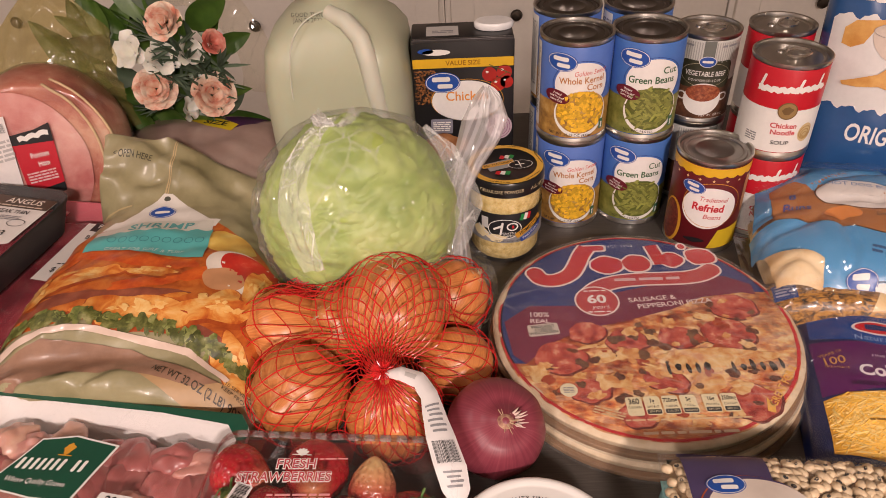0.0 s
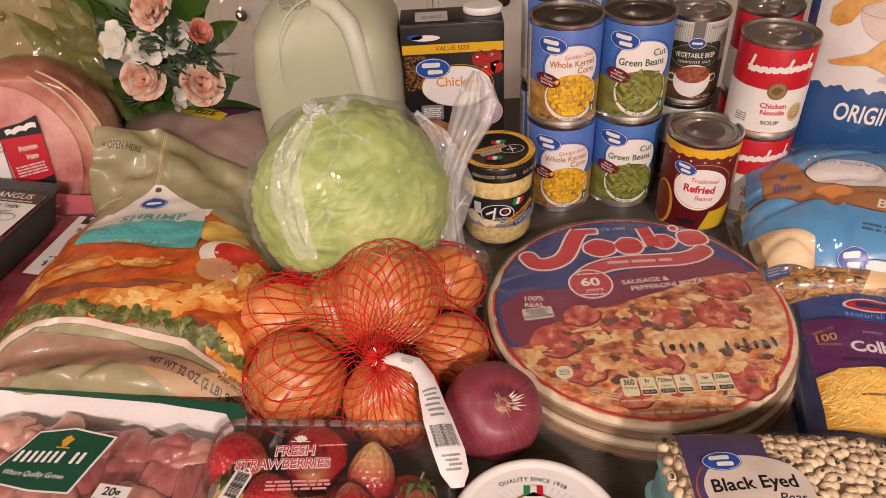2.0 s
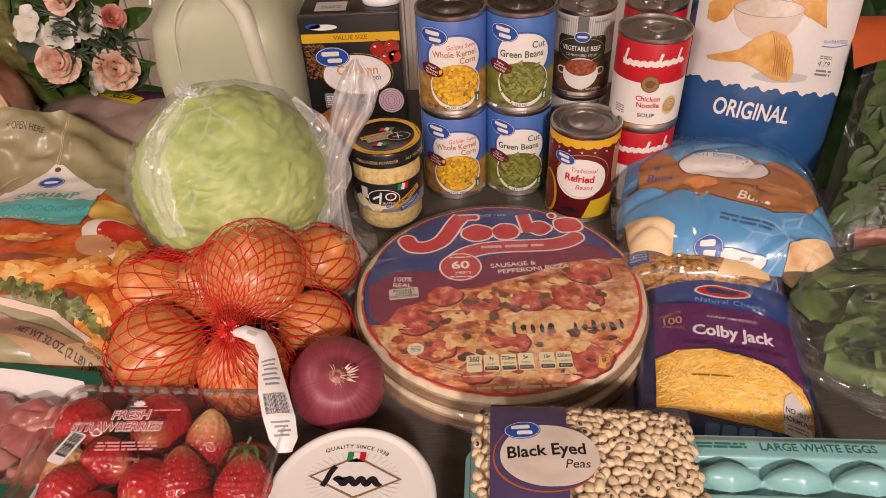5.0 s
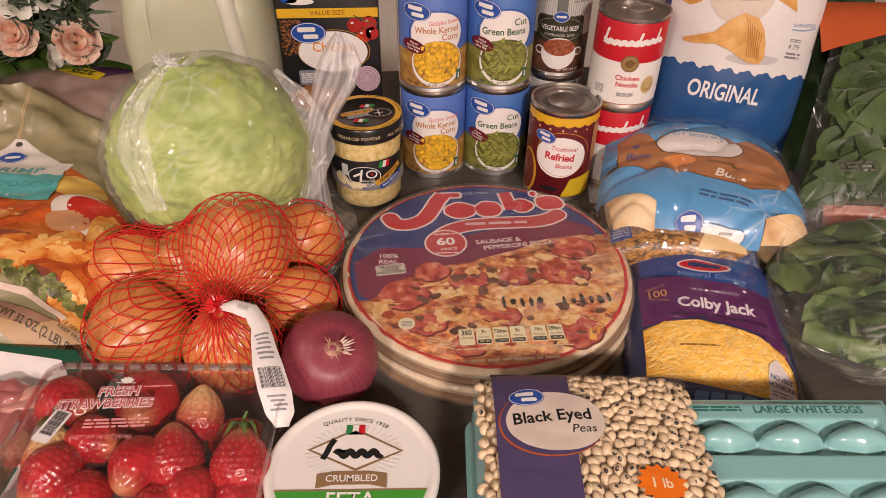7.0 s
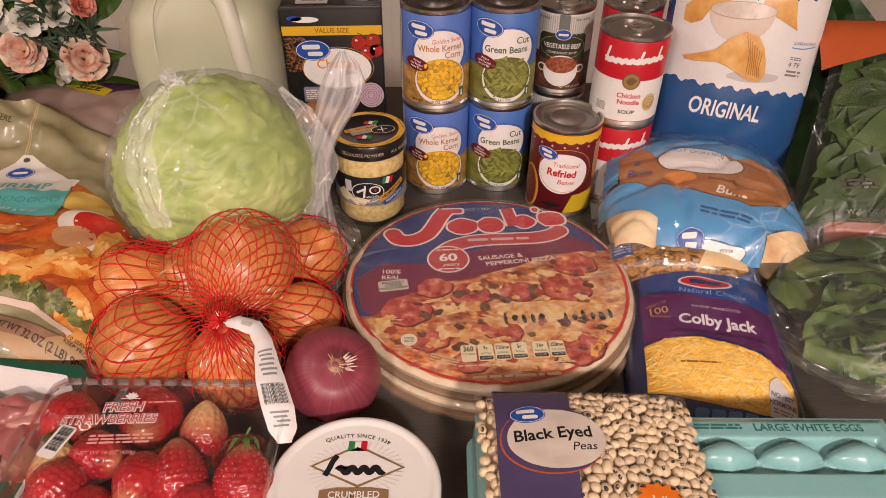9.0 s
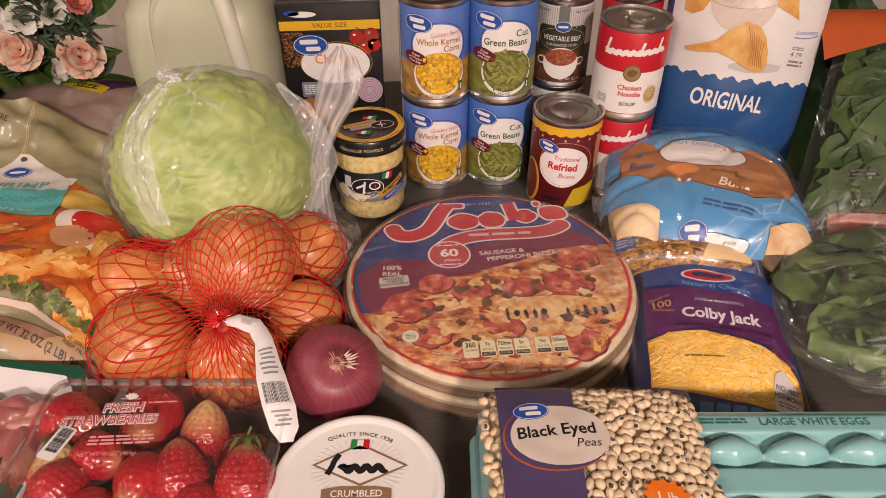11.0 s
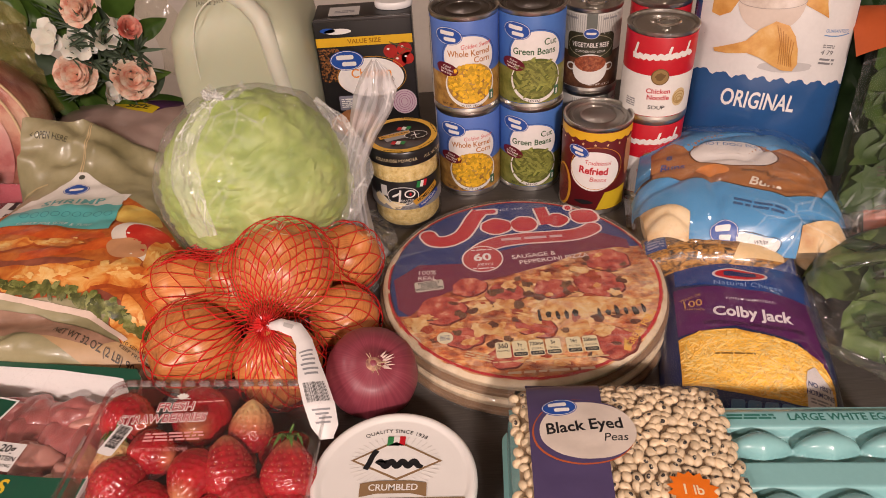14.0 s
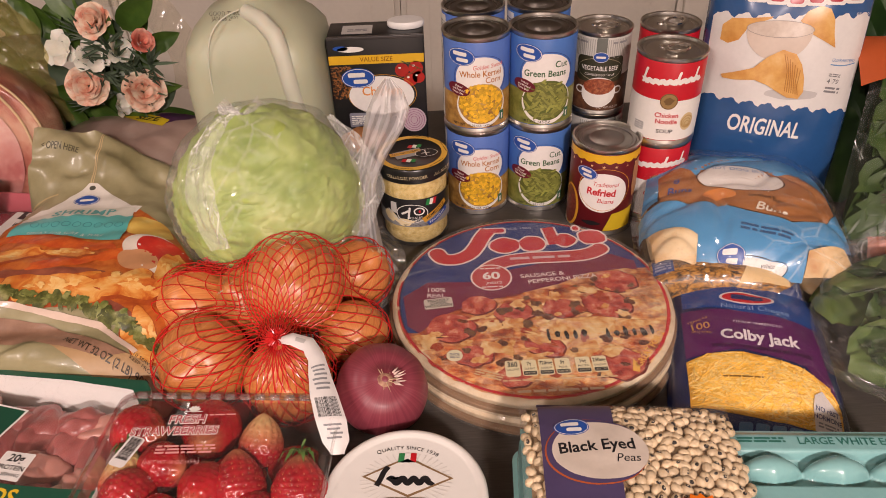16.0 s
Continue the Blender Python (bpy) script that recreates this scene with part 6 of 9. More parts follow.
def second_cheese_bag(m):
    c = thing("shredded_cheese_bag", m, "bag of golden shredded cheese half hidden under the buns", "bag of cheese")
    w, h = 0.158, 0.056
    f = pillow(w, h, 0.034, 9, 0.0022, 0.45, 0.004, 40)
    skin = part("bag", bag_skin(f, w, h, lambda u, v: 0.0003, 40, 30), blotched("golden_shred_print", [(0.38, (0.02, 0.012, 0.006)), (0.46, (0.18, 0.075, 0.010)), (0.56, (0.44, 0.20, 0.03)), (0.75, (0.60, 0.35, 0.09))], 130, 0.3, 0.3, coat=0.4, stretch=(1, 2.2, 1), distort=1.5), c, "golden printed plastic")
    p = Print(skin, on_bag(f), 0.004, 0.0003)
    p.rect("blue_patch", -0.069, -0.008, -0.050, 0.012, ink(0.02, 0.05, 0.20), 1, 0, 4)
    p.bars(-0.0595, 0.002, 0.015, 0.014, 4, ink(0.3, 0.3, 0.4), 2)
    p.shape("pale_picture", [(0.012, -0.016), (0.020, 0.002), (0.060, 0.004), (0.062, -0.012)], ink(0.70, 0.50, 0.25), 1)
    p.shapes("dark_stroke", [turn2(rect2(0.018 + 0.0075 * k, 0.006, 0.0225 + 0.0075 * k, 0.014), 0.02 + 0.0075 * k, 0, -15) for k in range(5)], BLACK, 2)
    p.shape("blue_side", [(0.040, -0.025), (0.074, -0.024), (0.074, 0.004), (0.062, -0.012)], ink(0.012, 0.03, 0.13), 2)
    part("film", sheet(lambda s, t: ((s - 0.5) * w * 0.98, (t - 0.5) * h * 0.98, f((s - 0.5) * w * 0.98, (t - 0.5) * h * 0.98) + 0.002), 36, 24), LOOSE_FILM, c, "glossy clear film")
    return c


second_cheese_bag(pose(0.384, 0.5180, 0.0160, 8, 0, -11))

# ---- hot dog buns ----
BUN_TOP = blotched("browned_bun", [(0.3, (0.30, 0.11, 0.03)), (0.55, (0.40, 0.16, 0.05)), (0.8, (0.50, 0.24, 0.09))], 40, 0.5, 0.1)
BUN_SIDE = blotched("pale_bun", [(0.36, (0.50, 0.25, 0.09)), (0.48, (0.64, 0.42, 0.20)), (0.6, (0.74, 0.57, 0.34)), (0.8, (0.78, 0.64, 0.44))], 22, 0.6, 0.15)


def bun_bag(m):
    c = thing("bun_bag", m, "blue printed bag of browned hot dog buns", "bag of buns")
    w, h, t = 0.215, 0.225, 0.084
    g = pillow(w, h, t, 2, 0.0, 0.28, 0.0)
    base_f = pillow(w, h, t, 2, 0.0030, 0.28, 0.0, 20)
    def f(u, v):
        fold = abs(nz(u * 16 + v * 9, v * 20 - u * 8, 6))
        return max(0.0006, base_f(u, v) - 0.0045 * max(0.0, 0.16 - fold) / 0.16)
    for k in range(4):
        cx = -0.072 + 0.048 * k
        for layer, mat in ((0, BUN_SIDE), (1, BUN_TOP)):
            def at(d, cx=cx, layer=layer):
                u = cx + 0.0255 * math.copysign(abs(d.x) ** 0.8, d.x)
                v = 0.098 * math.copysign(abs(d.y) ** 0.75, d.y)
                top = max(0.006, g(max(-0.1, min(0.1, u)), v) - 0.007)
                half = top / 2
                z = half * (0.5 + layer) + half * 0.5 * d.z
                return Vector((u * 0.97, v, z))
            part("bun", ball(at, 24, 18), mat, c, "browned top bun" if layer else "pale lower bun")
    skin = part("film", bag_skin(f, w, h, lambda u, v: 0.0003, 60, 80), film("bun_film", 0.10, crumple=30, strength=0.7, haze=0.02, rough=0.1, dist=0.006), c, "clear plastic film")
    p = Print(skin, on_bag(f), 0.004, 0.00025)
    blue = ink(0.085, 0.30, 0.56, 0.3, coat=0.35)
    p.shape("blue_band", [(-0.1060, -0.0200), (-0.0872, -0.0200), (-0.0450, -0.0350), (0.0000, -0.0520), (0.0368, -0.0620), (0.0738, -0.0520), (0.1000, -0.0100), (0.1060, -0.0600),
                          (0.0840, -0.0850), (0.0480, -0.0930), (0.0440, -0.1100), (-0.0580, -0.1105), (-0.0560, -0.0820), (-0.1010, -0.0600), (-0.1065, -0.0500)], blue, 1, "sky blue printed band")
    p.shape("brown_window", [(-0.0872, -0.0190), (-0.0842, 0.0550), (0.0700, 0.0600), (0.0900, 0.0300), (0.0900, -0.0250), (0.0738, -0.0505), (0.0368, -0.0605), (0.0000, -0.0505), (-0.0450, -0.0335)], BUN_TOP, 1, "browned buns under the film")
    p.shape("blue_back", [(-0.1040, -0.0150), (-0.0890, -0.0150), (-0.0830, 0.0360), (-0.0600, 0.0380), (-0.0450, 0.0180), (-0.0400, 0.0300), (0.0400, 0.0250), (0.0650, 0.0300), (0.0800, 0.0150), (0.0980, 0.0000), (0.0980, 0.0600), (0.0850, 0.1030), (-0.0850, 0.1030)], blue, 2)
    p.oval("name_oval", -0.0022, 0.0080, 0.0440, 0.0230, ink(0.72, 0.68, 0.64), 3, -6)
    p.ring("oval_outline", -0.0022, 0.0080, 0.0455, 0.0245, 0.0008, BLACK, 4, -6)
    p.text("HOT DOG BUNS", 0.000, 0.0230, 0.0090, ink(0.10, 0.22, 0.45), 4, rot=-6)
    p.oval("orange_oval", -0.0284, -0.0217, 0.0165, 0.0095, ink(0.72, 0.26, 0.06), 5, -6)
    p.text("Enriched Buns", 0.0180, -0.0270, 0.0080, ink(0.05, 0.03, 0.02), 5, wide=0.8, rot=-6)
    p.text("Buns", 0.0190, -0.0460, 0.0180, ink(0.80, 0.72, 0.60), 3, bold=0.02, shear=0.2, rot=-14, wide=0.9)
    p.text("Buns", -0.0660, -0.0060, 0.0130, ink(0.06, 0.08, 0.25), 5, bold=0.02, rot=-10)
    p.text("8", -0.0680, 0.0090, 0.0130, ink(0.06, 0.08, 0.25), 5, bold=0.02, rot=-10)
    p.bars(0.0100, -0.0760, 0.050, 0.010, 2, ink(0.04, 0.10, 0.22), 3, -12, seed=6)
    p.badge(-0.0249, -0.0985, 0.0135, -4, 6)
    p.oval("front_oval", -0.0030, -0.1055, 0.0310, 0.0062, ink(0.74, 0.71, 0.68), 3)
    p.ring("front_outline", -0.0030, -0.1053, 0.0322, 0.0068, 0.0005, BLACK, 4)
    p.text("Hot Dog Buns", -0.0080, -0.1075, 0.0050, ink(0.10, 0.28, 0.55), 5, bold=0.012, wide=1.35)
    p.text("White", 0.0100, -0.1040, 0.0040, BLACK, 5, shear=0.2, wide=1.3)
    bulge = Print(skin, lambda u, v, h: (u, v, f(u, v) + h + 0.008 * max(0.0, 1 - ((abs(u + 0.004) - 0.074) / 0.026) ** 2) * max(0.0, 1 - ((v + 0.086) / 0.026) ** 2)), 0.003, 0.00025)
    bulge.shape("bun_window", [(-0.1010, -0.0600), (-0.0565, -0.0820), (-0.0580, -0.1060), (-0.0960, -0.1000)], BUN_SIDE, 3, "pale bun showing through the film")
    bulge.shape("bun_window", [(0.0480, -0.0930), (0.0835, -0.0855), (0.0960, -0.0960), (0.0803, -0.1070), (0.0450, -0.1085)], BUN_SIDE, 3, "pale bun showing through the film")
    part("outer_film", sheet(lambda s, t_: ((s - 0.5) * w * 0.99, (t_ - 0.5) * h * 0.99, f((s - 0.5) * w * 0.99, (t_ - 0.5) * h * 0.99) + 0.0085), 44, 48), crinkled("bun_outer_film", 0.015, 0.22, 16.0, 0.03, 0.03, 0.1, stretch=(1, 2.0, 1)), c, "glossy clear film")
    return c


bun_bag(pose(0.43, 0.612, 0.0004, 0, 0, -10))

# ---- bag of frozen shrimp ----
SH_Y = (0.385, 0.400, 0.417, 0.430, 0.447, 0.460, 0.500, 0.560, 0.620, 0.660, 0.690, 0.720, 0.738)
SH_Z = (0.002, 0.035, 0.058, 0.064, 0.056, 0.074, 0.085, 0.082, 0.076, 0.073, 0.090, 0.112, 0.119)


def lerp_table(x, xs, ys):
    if x <= xs[0]:
        return ys[0]
    for a, b, c, d in zip(xs, xs[1:], ys, ys[1:]):
        if x <= b:
            return c + (d - c) * (x - a) / (b - a)
    return ys[-1]


def sh_right(y):
    return lerp_table(y, (0.38, 0.42, 0.50, 0.56, 0.62, 0.70, 0.74), (-0.160, -0.140, -0.128, -0.136, -0.168, -0.190, -0.235))


def sh_left(y):
    return lerp_table(y, (0.38, 0.46, 0.55, 0.62, 0.70, 0.74), (-0.40, -0.41, -0.41, -0.40, -0.370, -0.372))


def shrimp_z(x, y, wr=True):
    z = lerp_table(y, SH_Y, SH_Z) * 0.5 + 0.25 * (lerp_table(y - 0.008, SH_Y, SH_Z) + lerp_table(y + 0.008, SH_Y, SH_Z))
    r, l = sh_right(y), sh_left(y)
    mid, half = (r + l) / 2, (r - l) / 2
    q = min(1.0, abs(x - mid) / half)
    flap = smoothstep(0.655, 0.70, y)
    k = (1 - q ** 4) ** 0.6 * (1 - flap) + (1 - 0.35 * max(0.0, (x - mid) / half)) * flap
    z *= max(0.03, k)
    if wr:
        z += 0.0035 * nz(x * 22, y * 34, 3) * min(1, z * 30) + 0.0015 * nz(x * 70, y * 70, 8) * min(1, z * 30)
        z += (0.003 * math.sin((x * 0.5 + y) * 150 + 4 * nz(x * 12, y * 12)) + 0.004 * nz(x * 30, y * 55, 5)) * flap
        z += (0.0035 * nz(x * 26 + y * 20, y * 75, 6) + 0.0022 * math.sin((y - x * 0.35) * 330 + 5 * nz(x * 16, y * 16, 2))) * (1 - smoothstep(0.425, 0.445, y)) * (1 - smoothstep(-0.285, -0.255, x)) * min(1.0, z * 25)
    z += (0.011 * abs(nz(x * 13 + 3, y * 24, 2)) - 0.006 * abs(nz(x * 30, y * 42, 9)) - 0.003) * flap
    back = 0.4037 - (x + 0.269) * 0.1317
    z *= smoothstep(back + 0.001, back + 0.011, y)
    return max(z, 0.0008)


def shrimp_bag():
    c = thing("shrimp_bag", pose(0, 0, 0), "olive and orange plastic bag of frozen breaded shrimp", "bag of shrimp")
    olive = blotched("olive_bag_plastic", [(0.3, (0.20, 0.175, 0.085)), (0.55, (0.30, 0.265, 0.145)), (0.8, (0.38, 0.34, 0.21))], 16, 0.36, 0.25, coat=0.12, dist=0.004)
    def uv(s, t):
        y = 0.386 + (0.738 - 0.386) * t
        return sh_left(y) + (sh_right(y) - sh_left(y)) * s, y
    bm = bmesh.new()
    nu, nv = 84, 130
    g = [[bm.verts.new((*uv(i / nu, j / nv), shrimp_z(*uv(i / nu, j / nv)))) for i in range(nu + 1)] for j in range(nv + 1)]
    lo = [[bm.verts.new((*uv(i / nu, j / nv), max(0.0004, shrimp_z(*uv(i / nu, j / nv)) - (0.02 if 0.1 < j / nv < 0.75 else 0.002)))) for i in range(nu + 1)] for j in range(nv + 1)]
    for j in range(nv):
        for i in range(nu):
            bm.faces.new((g[j][i], g[j][i + 1], g[j + 1][i + 1], g[j + 1][i]))
            bm.faces.new((lo[j][i], lo[j + 1][i], lo[j + 1][i + 1], lo[j][i + 1]))
    skin = part("bag", bm, olive, c, "olive green plastic bag", angle=0)
    p = Print(skin, lambda u, v, h: (u, v, shrimp_z(u, v) + h), 0.004, 0.0002)
    base = blotched("fried_print_ground", [(0.3, (0.30, 0.045, 0.01)), (0.5, (0.50, 0.12, 0.02)), (0.75, (0.62, 0.22, 0.045))], 60, 0.4, 0.05, coat=0.1, distort=0.6)
    p.shape("photo", [(-0.392, 0.610), (-0.345, 0.625), (-0.235, 0.632), (-0.190, 0.600), (-0.152, 0.545), (-0.136, 0.500), (-0.150, 0.440), (-0.185, 0.446), (-0.240, 0.466), (-0.310, 0.478), (-0.395, 0.470), (-0.400, 0.540)], base, 1, "photograph of golden breaded shrimp")
    fried = blotched("breaded_print", [(0.32, (0.46, 0.085, 0.013)), (0.45, (0.62, 0.20, 0.032)), (0.57, (0.72, 0.36, 0.09)), (0.74, (0.78, 0.54, 0.24))], 48, 0.4, 0.2, coat=0.08, distort=0.8)
    red = blotched("shrimp_tail_print", [(0.3, (0.45, 0.045, 0.012)), (0.6, (0.66, 0.13, 0.02)), (0.8, (0.74, 0.27, 0.06))], 70, 0.4, 0.1, coat=0.1)
    brown = blotched("fried_edge_print", [(0.3, (0.26, 0.035, 0.008)), (0.7, (0.48, 0.10, 0.018))], 70, 0.4, 0.05, coat=0.08, distort=0.6)
    pale = blotched("breaded_light_print", [(0.3, (0.72, 0.34, 0.07)), (0.7, (0.80, 0.58, 0.24))], 110, 0.4, 0.1, coat=0.08, distort=0.8)
    rnd = random.Random(6)
    gloom = blotched("shrimp_gap_print", [(0.3, (0.16, 0.035, 0.022)), (0.7, (0.34, 0.10, 0.05))], 50, 0.4, 0.05, coat=0.08)
    for k, (x, y, a, b, r) in enumerate(((-0.290, 0.505, 0.066, 0.0065, -3), (-0.345, 0.500, 0.040, 0.008, 10), (-0.205, 0.462, 0.034, 0.008, -24))):
        p.shape("dark_gap", blob2(x, y, a, b, k * 2.9 + 1, 0.35, 36, r), gloom, 2 + 0.2 * k)
    for k, (x, y, a, b, r) in enumerate(((-0.330, 0.574, 0.038, 0.010, -12), (-0.365, 0.560, 0.022, 0.014, 50), (-0.285, 0.556, 0.042, 0.011, -14), (-0.262, 0.520, 0.040, 0.0085, 8), (-0.215, 0.536, 0.022, 0.008, 30), (-0.236, 0.548, 0.012, 0.010, 0), (-0.300, 0.566, 0.012, 0.013, 20))):
        p.shape("tail_picture", blob2(x, y, a, b, k * 2.3, 0.5, 40, r), red, 2.8 + 0.1 * k)
    for k, (x, y, a, b, r) in enumerate(((-0.335, 0.536, 0.040, 0.0115, 10), (-0.266, 0.484, 0.052, 0.0165, -8), (-0.372, 0.522, 0.022, 0.020, 40), (-0.265, 0.537, 0.026, 0.0075, -12), (-0.174, 0.440, 0.015, 0.026, 32), (-0.192, 0.490, 0.029, 0.0165, 14), (-0.1665, 0.517, 0.0105, 0.032, 4))):
        p.shape("shrimp_edge", blob2(x + 0.001, y - 0.0025, a * 1.05, b * 1.16, k * 1.9 + 7, 0.5, 56, r), brown, 3.6 + 0.08 * k)
        p.shape("shrimp_picture", blob2(x, y, a, b, k * 1.9 + 7, 0.5, 56, r), fried, 4.4 + 0.08 * k, "printed golden breaded shrimp")
        for q in range(7):
            p.shape("shrimp_light", blob2(x + a * rnd.uniform(-0.6, 0.6), y + b * rnd.uniform(-0.2, 0.6), a * rnd.uniform(0.07, 0.2), b * rnd.uniform(0.10, 0.22), k + q * 2.7, 0.7, 22, r + rnd.uniform(-20, 20)), pale, 8.2 + 0.1 * q)
    crumbs = {0: [], 1: [], 2: []}
    for k in range(14):
        x, y = rnd.uniform(-0.385, -0.150), rnd.uniform(0.470, 0.572)
        if x > -0.235 and y > 0.545 or y < 0.486 - 0.16 * max(0.0, x + 0.24) or y > 0.60 - 0.9 * max(0.0, x + 0.20):
            continue
        crumbs[k % 3].append(blob2(x, y, rnd.uniform(0.006, 0.016), rnd.uniform(0.002, 0.0045), k * 1.1, 0.5, 22, rnd.uniform(-10, 28)))
    crisp = blotched("crisp_print", [(0.3, (0.52, 0.13, 0.02)), (0.6, (0.68, 0.27, 0.045)), (0.8, (0.74, 0.38, 0.09))], 70, 0.4, 0.1, coat=0.08, distort=0.6)
    for k, mt in enumerate((crisp, red, fried)):
        tagged(p.shapes("crumb_picture", crumbs[k], mt, 3.2 + 0.9 * k), kind="stuff")
    p.shape("lemon_picture", blob2(-0.206, 0.588, 0.030, 0.019, 3, 0.15, 30, -42), blotched("lemon_print", [(0.3, (0.70, 0.36, 0.05)), (0.6, (0.76, 0.52, 0.12)), (0.8, (0.78, 0.64, 0.32))], 40, 0.4, 0.03), 2, "printed lemon wedge")
    p.shape("cup_rim", blob2(-0.178, 0.538, 0.046, 0.0255, 2, 0.06, 44, -30), ink(0.74, 0.66, 0.58), 3.9)
    p.shape("sauce_picture", blob2(-0.170, 0.540, 0.040, 0.0205, 2, 0.06, 44, -30), blotched("tomato_sauce_print", [(0.3, (0.40, 0.015, 0.012)), (0.6, (0.56, 0.035, 0.022)), (0.8, (0.70, 0.22, 0.13))], 30, 0.3, 0.03, coat=0.3), 4.1, "printed bowl of red sauce")
    p.shape("cup_side", blob2(-0.197, 0.527, 0.020, 0.0165, 5, 0.1, 36, -25), ink(0.55, 0.27, 0.13), 4.25)
    leaf = blotched("lettuce_print", [(0.3, (0.028, 0.032, 0.007)), (0.46, (0.075, 0.085, 0.018)), (0.58, (0.16, 0.165, 0.045)), (0.75, (0.36, 0.34, 0.15))], 90, 0.35, 0.1, coat=0.2)
    fresh = blotched("fresh_lettuce_print", [(0.3, (0.07, 0.095, 0.018)), (0.5, (0.17, 0.19, 0.048)), (0.75, (0.38, 0.38, 0.15))], 110, 0.35, 0.1, coat=0.2)
    for k in range(44):
        x = -0.398 + 0.242 * k / 43
        y = lerp_table(x, (-0.40, -0.35, -0.31, -0.24, -0.18, -0.155), (0.473, 0.481, 0.479, 0.469, 0.447, 0.435))
        p.shape("lettuce_picture", blob2(x, y + rnd.uniform(-0.003, 0.003), rnd.uniform(0.004, 0.009), rnd.uniform(0.0035, 0.008), k * 1.7, 0.95, 30, rnd.uniform(-60, 60)), fresh if k % 3 == 0 else leaf, 9.0 + 0.05 * (k % 9), "printed frilly lettuce")
    fold_top = [(-0.405, 0.458), (-0.340, 0.472), (-0.310, 0.472), (-0.260, 0.462), (-0.210, 0.451), (-0.174, 0.428)]
    # Pale ink paints the highlight along the folded edge.
    p.shape("folded_edge", fold_top + [(-0.177, 0.4245), (-0.213, 0.4465), (-0.261, 0.4575), (-0.310, 0.4670), (-0.341, 0.4665), (-0.405, 0.450)], ink(0.64, 0.50, 0.41, 0.3, coat=0.3), 11, "folded edge of the bag with its highlight painted pale")
    p.shape("brown_fold", [(-0.405, 0.448), (-0.342, 0.463), (-0.262, 0.453), (-0.182, 0.4235), (-0.200, 0.418), (-0.262, 0.430), (-0.330, 0.428), (-0.405, 0.416)], blotched("brown_fold_print", [(0.3, (0.19, 0.10, 0.06)), (0.7, (0.36, 0.21, 0.14))], 25, 0.36, 0.2, coat=0.2), 10)
    p.shape("weight_strip", [(-0.255, 0.4320), (-0.205, 0.4280), (-0.172, 0.4220), (-0.146, 0.4180), (-0.150, 0.3920), (-0.172, 0.3935), (-0.200, 0.4020), (-0.235, 0.4200)], ink(0.40, 0.255, 0.125), 7, "tan printed strip with the net weight")
    p.text("NET WT 32 OZ (2 LB) 907g", -0.1995, 0.4185, 0.0088, ink(0.05, 0.035, 0.02), 14, bold=0.012, rot=-22, wide=0.78)
    p.text("10 SERVINGS", -0.1660, 0.4200, 0.0042, ink(0.05, 0.035, 0.02), 14, rot=-22)
    p.text("KEEP FROZEN", -0.1670, 0.4155, 0.0042, ink(0.05, 0.035, 0.02), 14, rot=-22)
    p.shape("white_tag", [(-0.350, 0.622), (-0.340, 0.637), (-0.331, 0.636), (-0.297, 0.675), (-0.288, 0.675), (-0.238, 0.634), (-0.226, 0.632), (-0.229, 0.620)], ink(0.70, 0.66, 0.60), 4, "white printed hang tag shape")
    p.oval("tag_hole", -0.2925, 0.669, 0.0035, 0.003, ink(0.08, 0.08, 0.06), 5)
    p.oval("maker_badge", -0.292, 0.6475, 0.0145, 0.0100, BADGE, 6, label="blue oval maker's badge")
    p.ring("badge_rim", -0.292, 0.6475, 0.0136, 0.0092, 0.0008, WHITE, 7)
    p.rect("badge_bar", -0.300, 0.6455, -0.284, 0.6495, WHITE, 7, 0.0015)
    wave = [(-0.350 + 0.122 * k / 40, 0.6065 + 0.0020 * math.sin(k * 0.95) + 0.004 * (k / 40)) for k in range(41)]
    p.shape("pale_panel", [(-0.352, 0.618), (-0.290, 0.630), (-0.232, 0.629), (-0.228, 0.600), (-0.350, 0.600)], ink(0.62, 0.60, 0.53), 7)
    p.shape("teal_panel", wave + [(-0.223, 0.556), (-0.260, 0.562), (-0.300, 0.574), (-0.350, 0.578)], ink(0.10, 0.42, 0.41), 8, "turquoise printed panel")
    p.text("SHRIMP", -0.2830, 0.6170, 0.0175, ink(0.10, 0.36, 0.36), 9, bold=0.02, wide=1.05, rot=2, spacing=1.1)
    for k in range(9):
        p.ring("wave_curl", -0.325 + 0.0112 * k, 0.5935 - 0.0006 * k, 0.0045, 0.0045, 0.0008, ink(0.04, 0.22, 0.24), 9)
    p.text("GREAT FOR SURF & TURF", -0.2870, 0.5745, 0.0072, ink(0.55, 0.66, 0.62), 9, bold=0.01, wide=0.92, rot=-7, spacing=1.1)
    p.text("< OPEN HERE", -0.3370, 0.7130, 0.0088, ink(0.06, 0.055, 0.03), 2, bold=0.012, wide=0.85, rot=-10)
    p.rect("string", -0.2945, 0.672, -0.2930, 0.733, ink(0.50, 0.38, 0.20), 3, 0, -4)
    p.rect("string", -0.2920, 0.672, -0.2908, 0.733, ink(0.50, 0.38, 0.20), 3, 0, -4)
    p.shape("string", [(-0.385, 0.672), (-0.330, 0.664), (-0.330, 0.662), (-0.386, 0.6695)], ink(0.45, 0.36, 0.18), 3)
    return c


shrimp_bag()

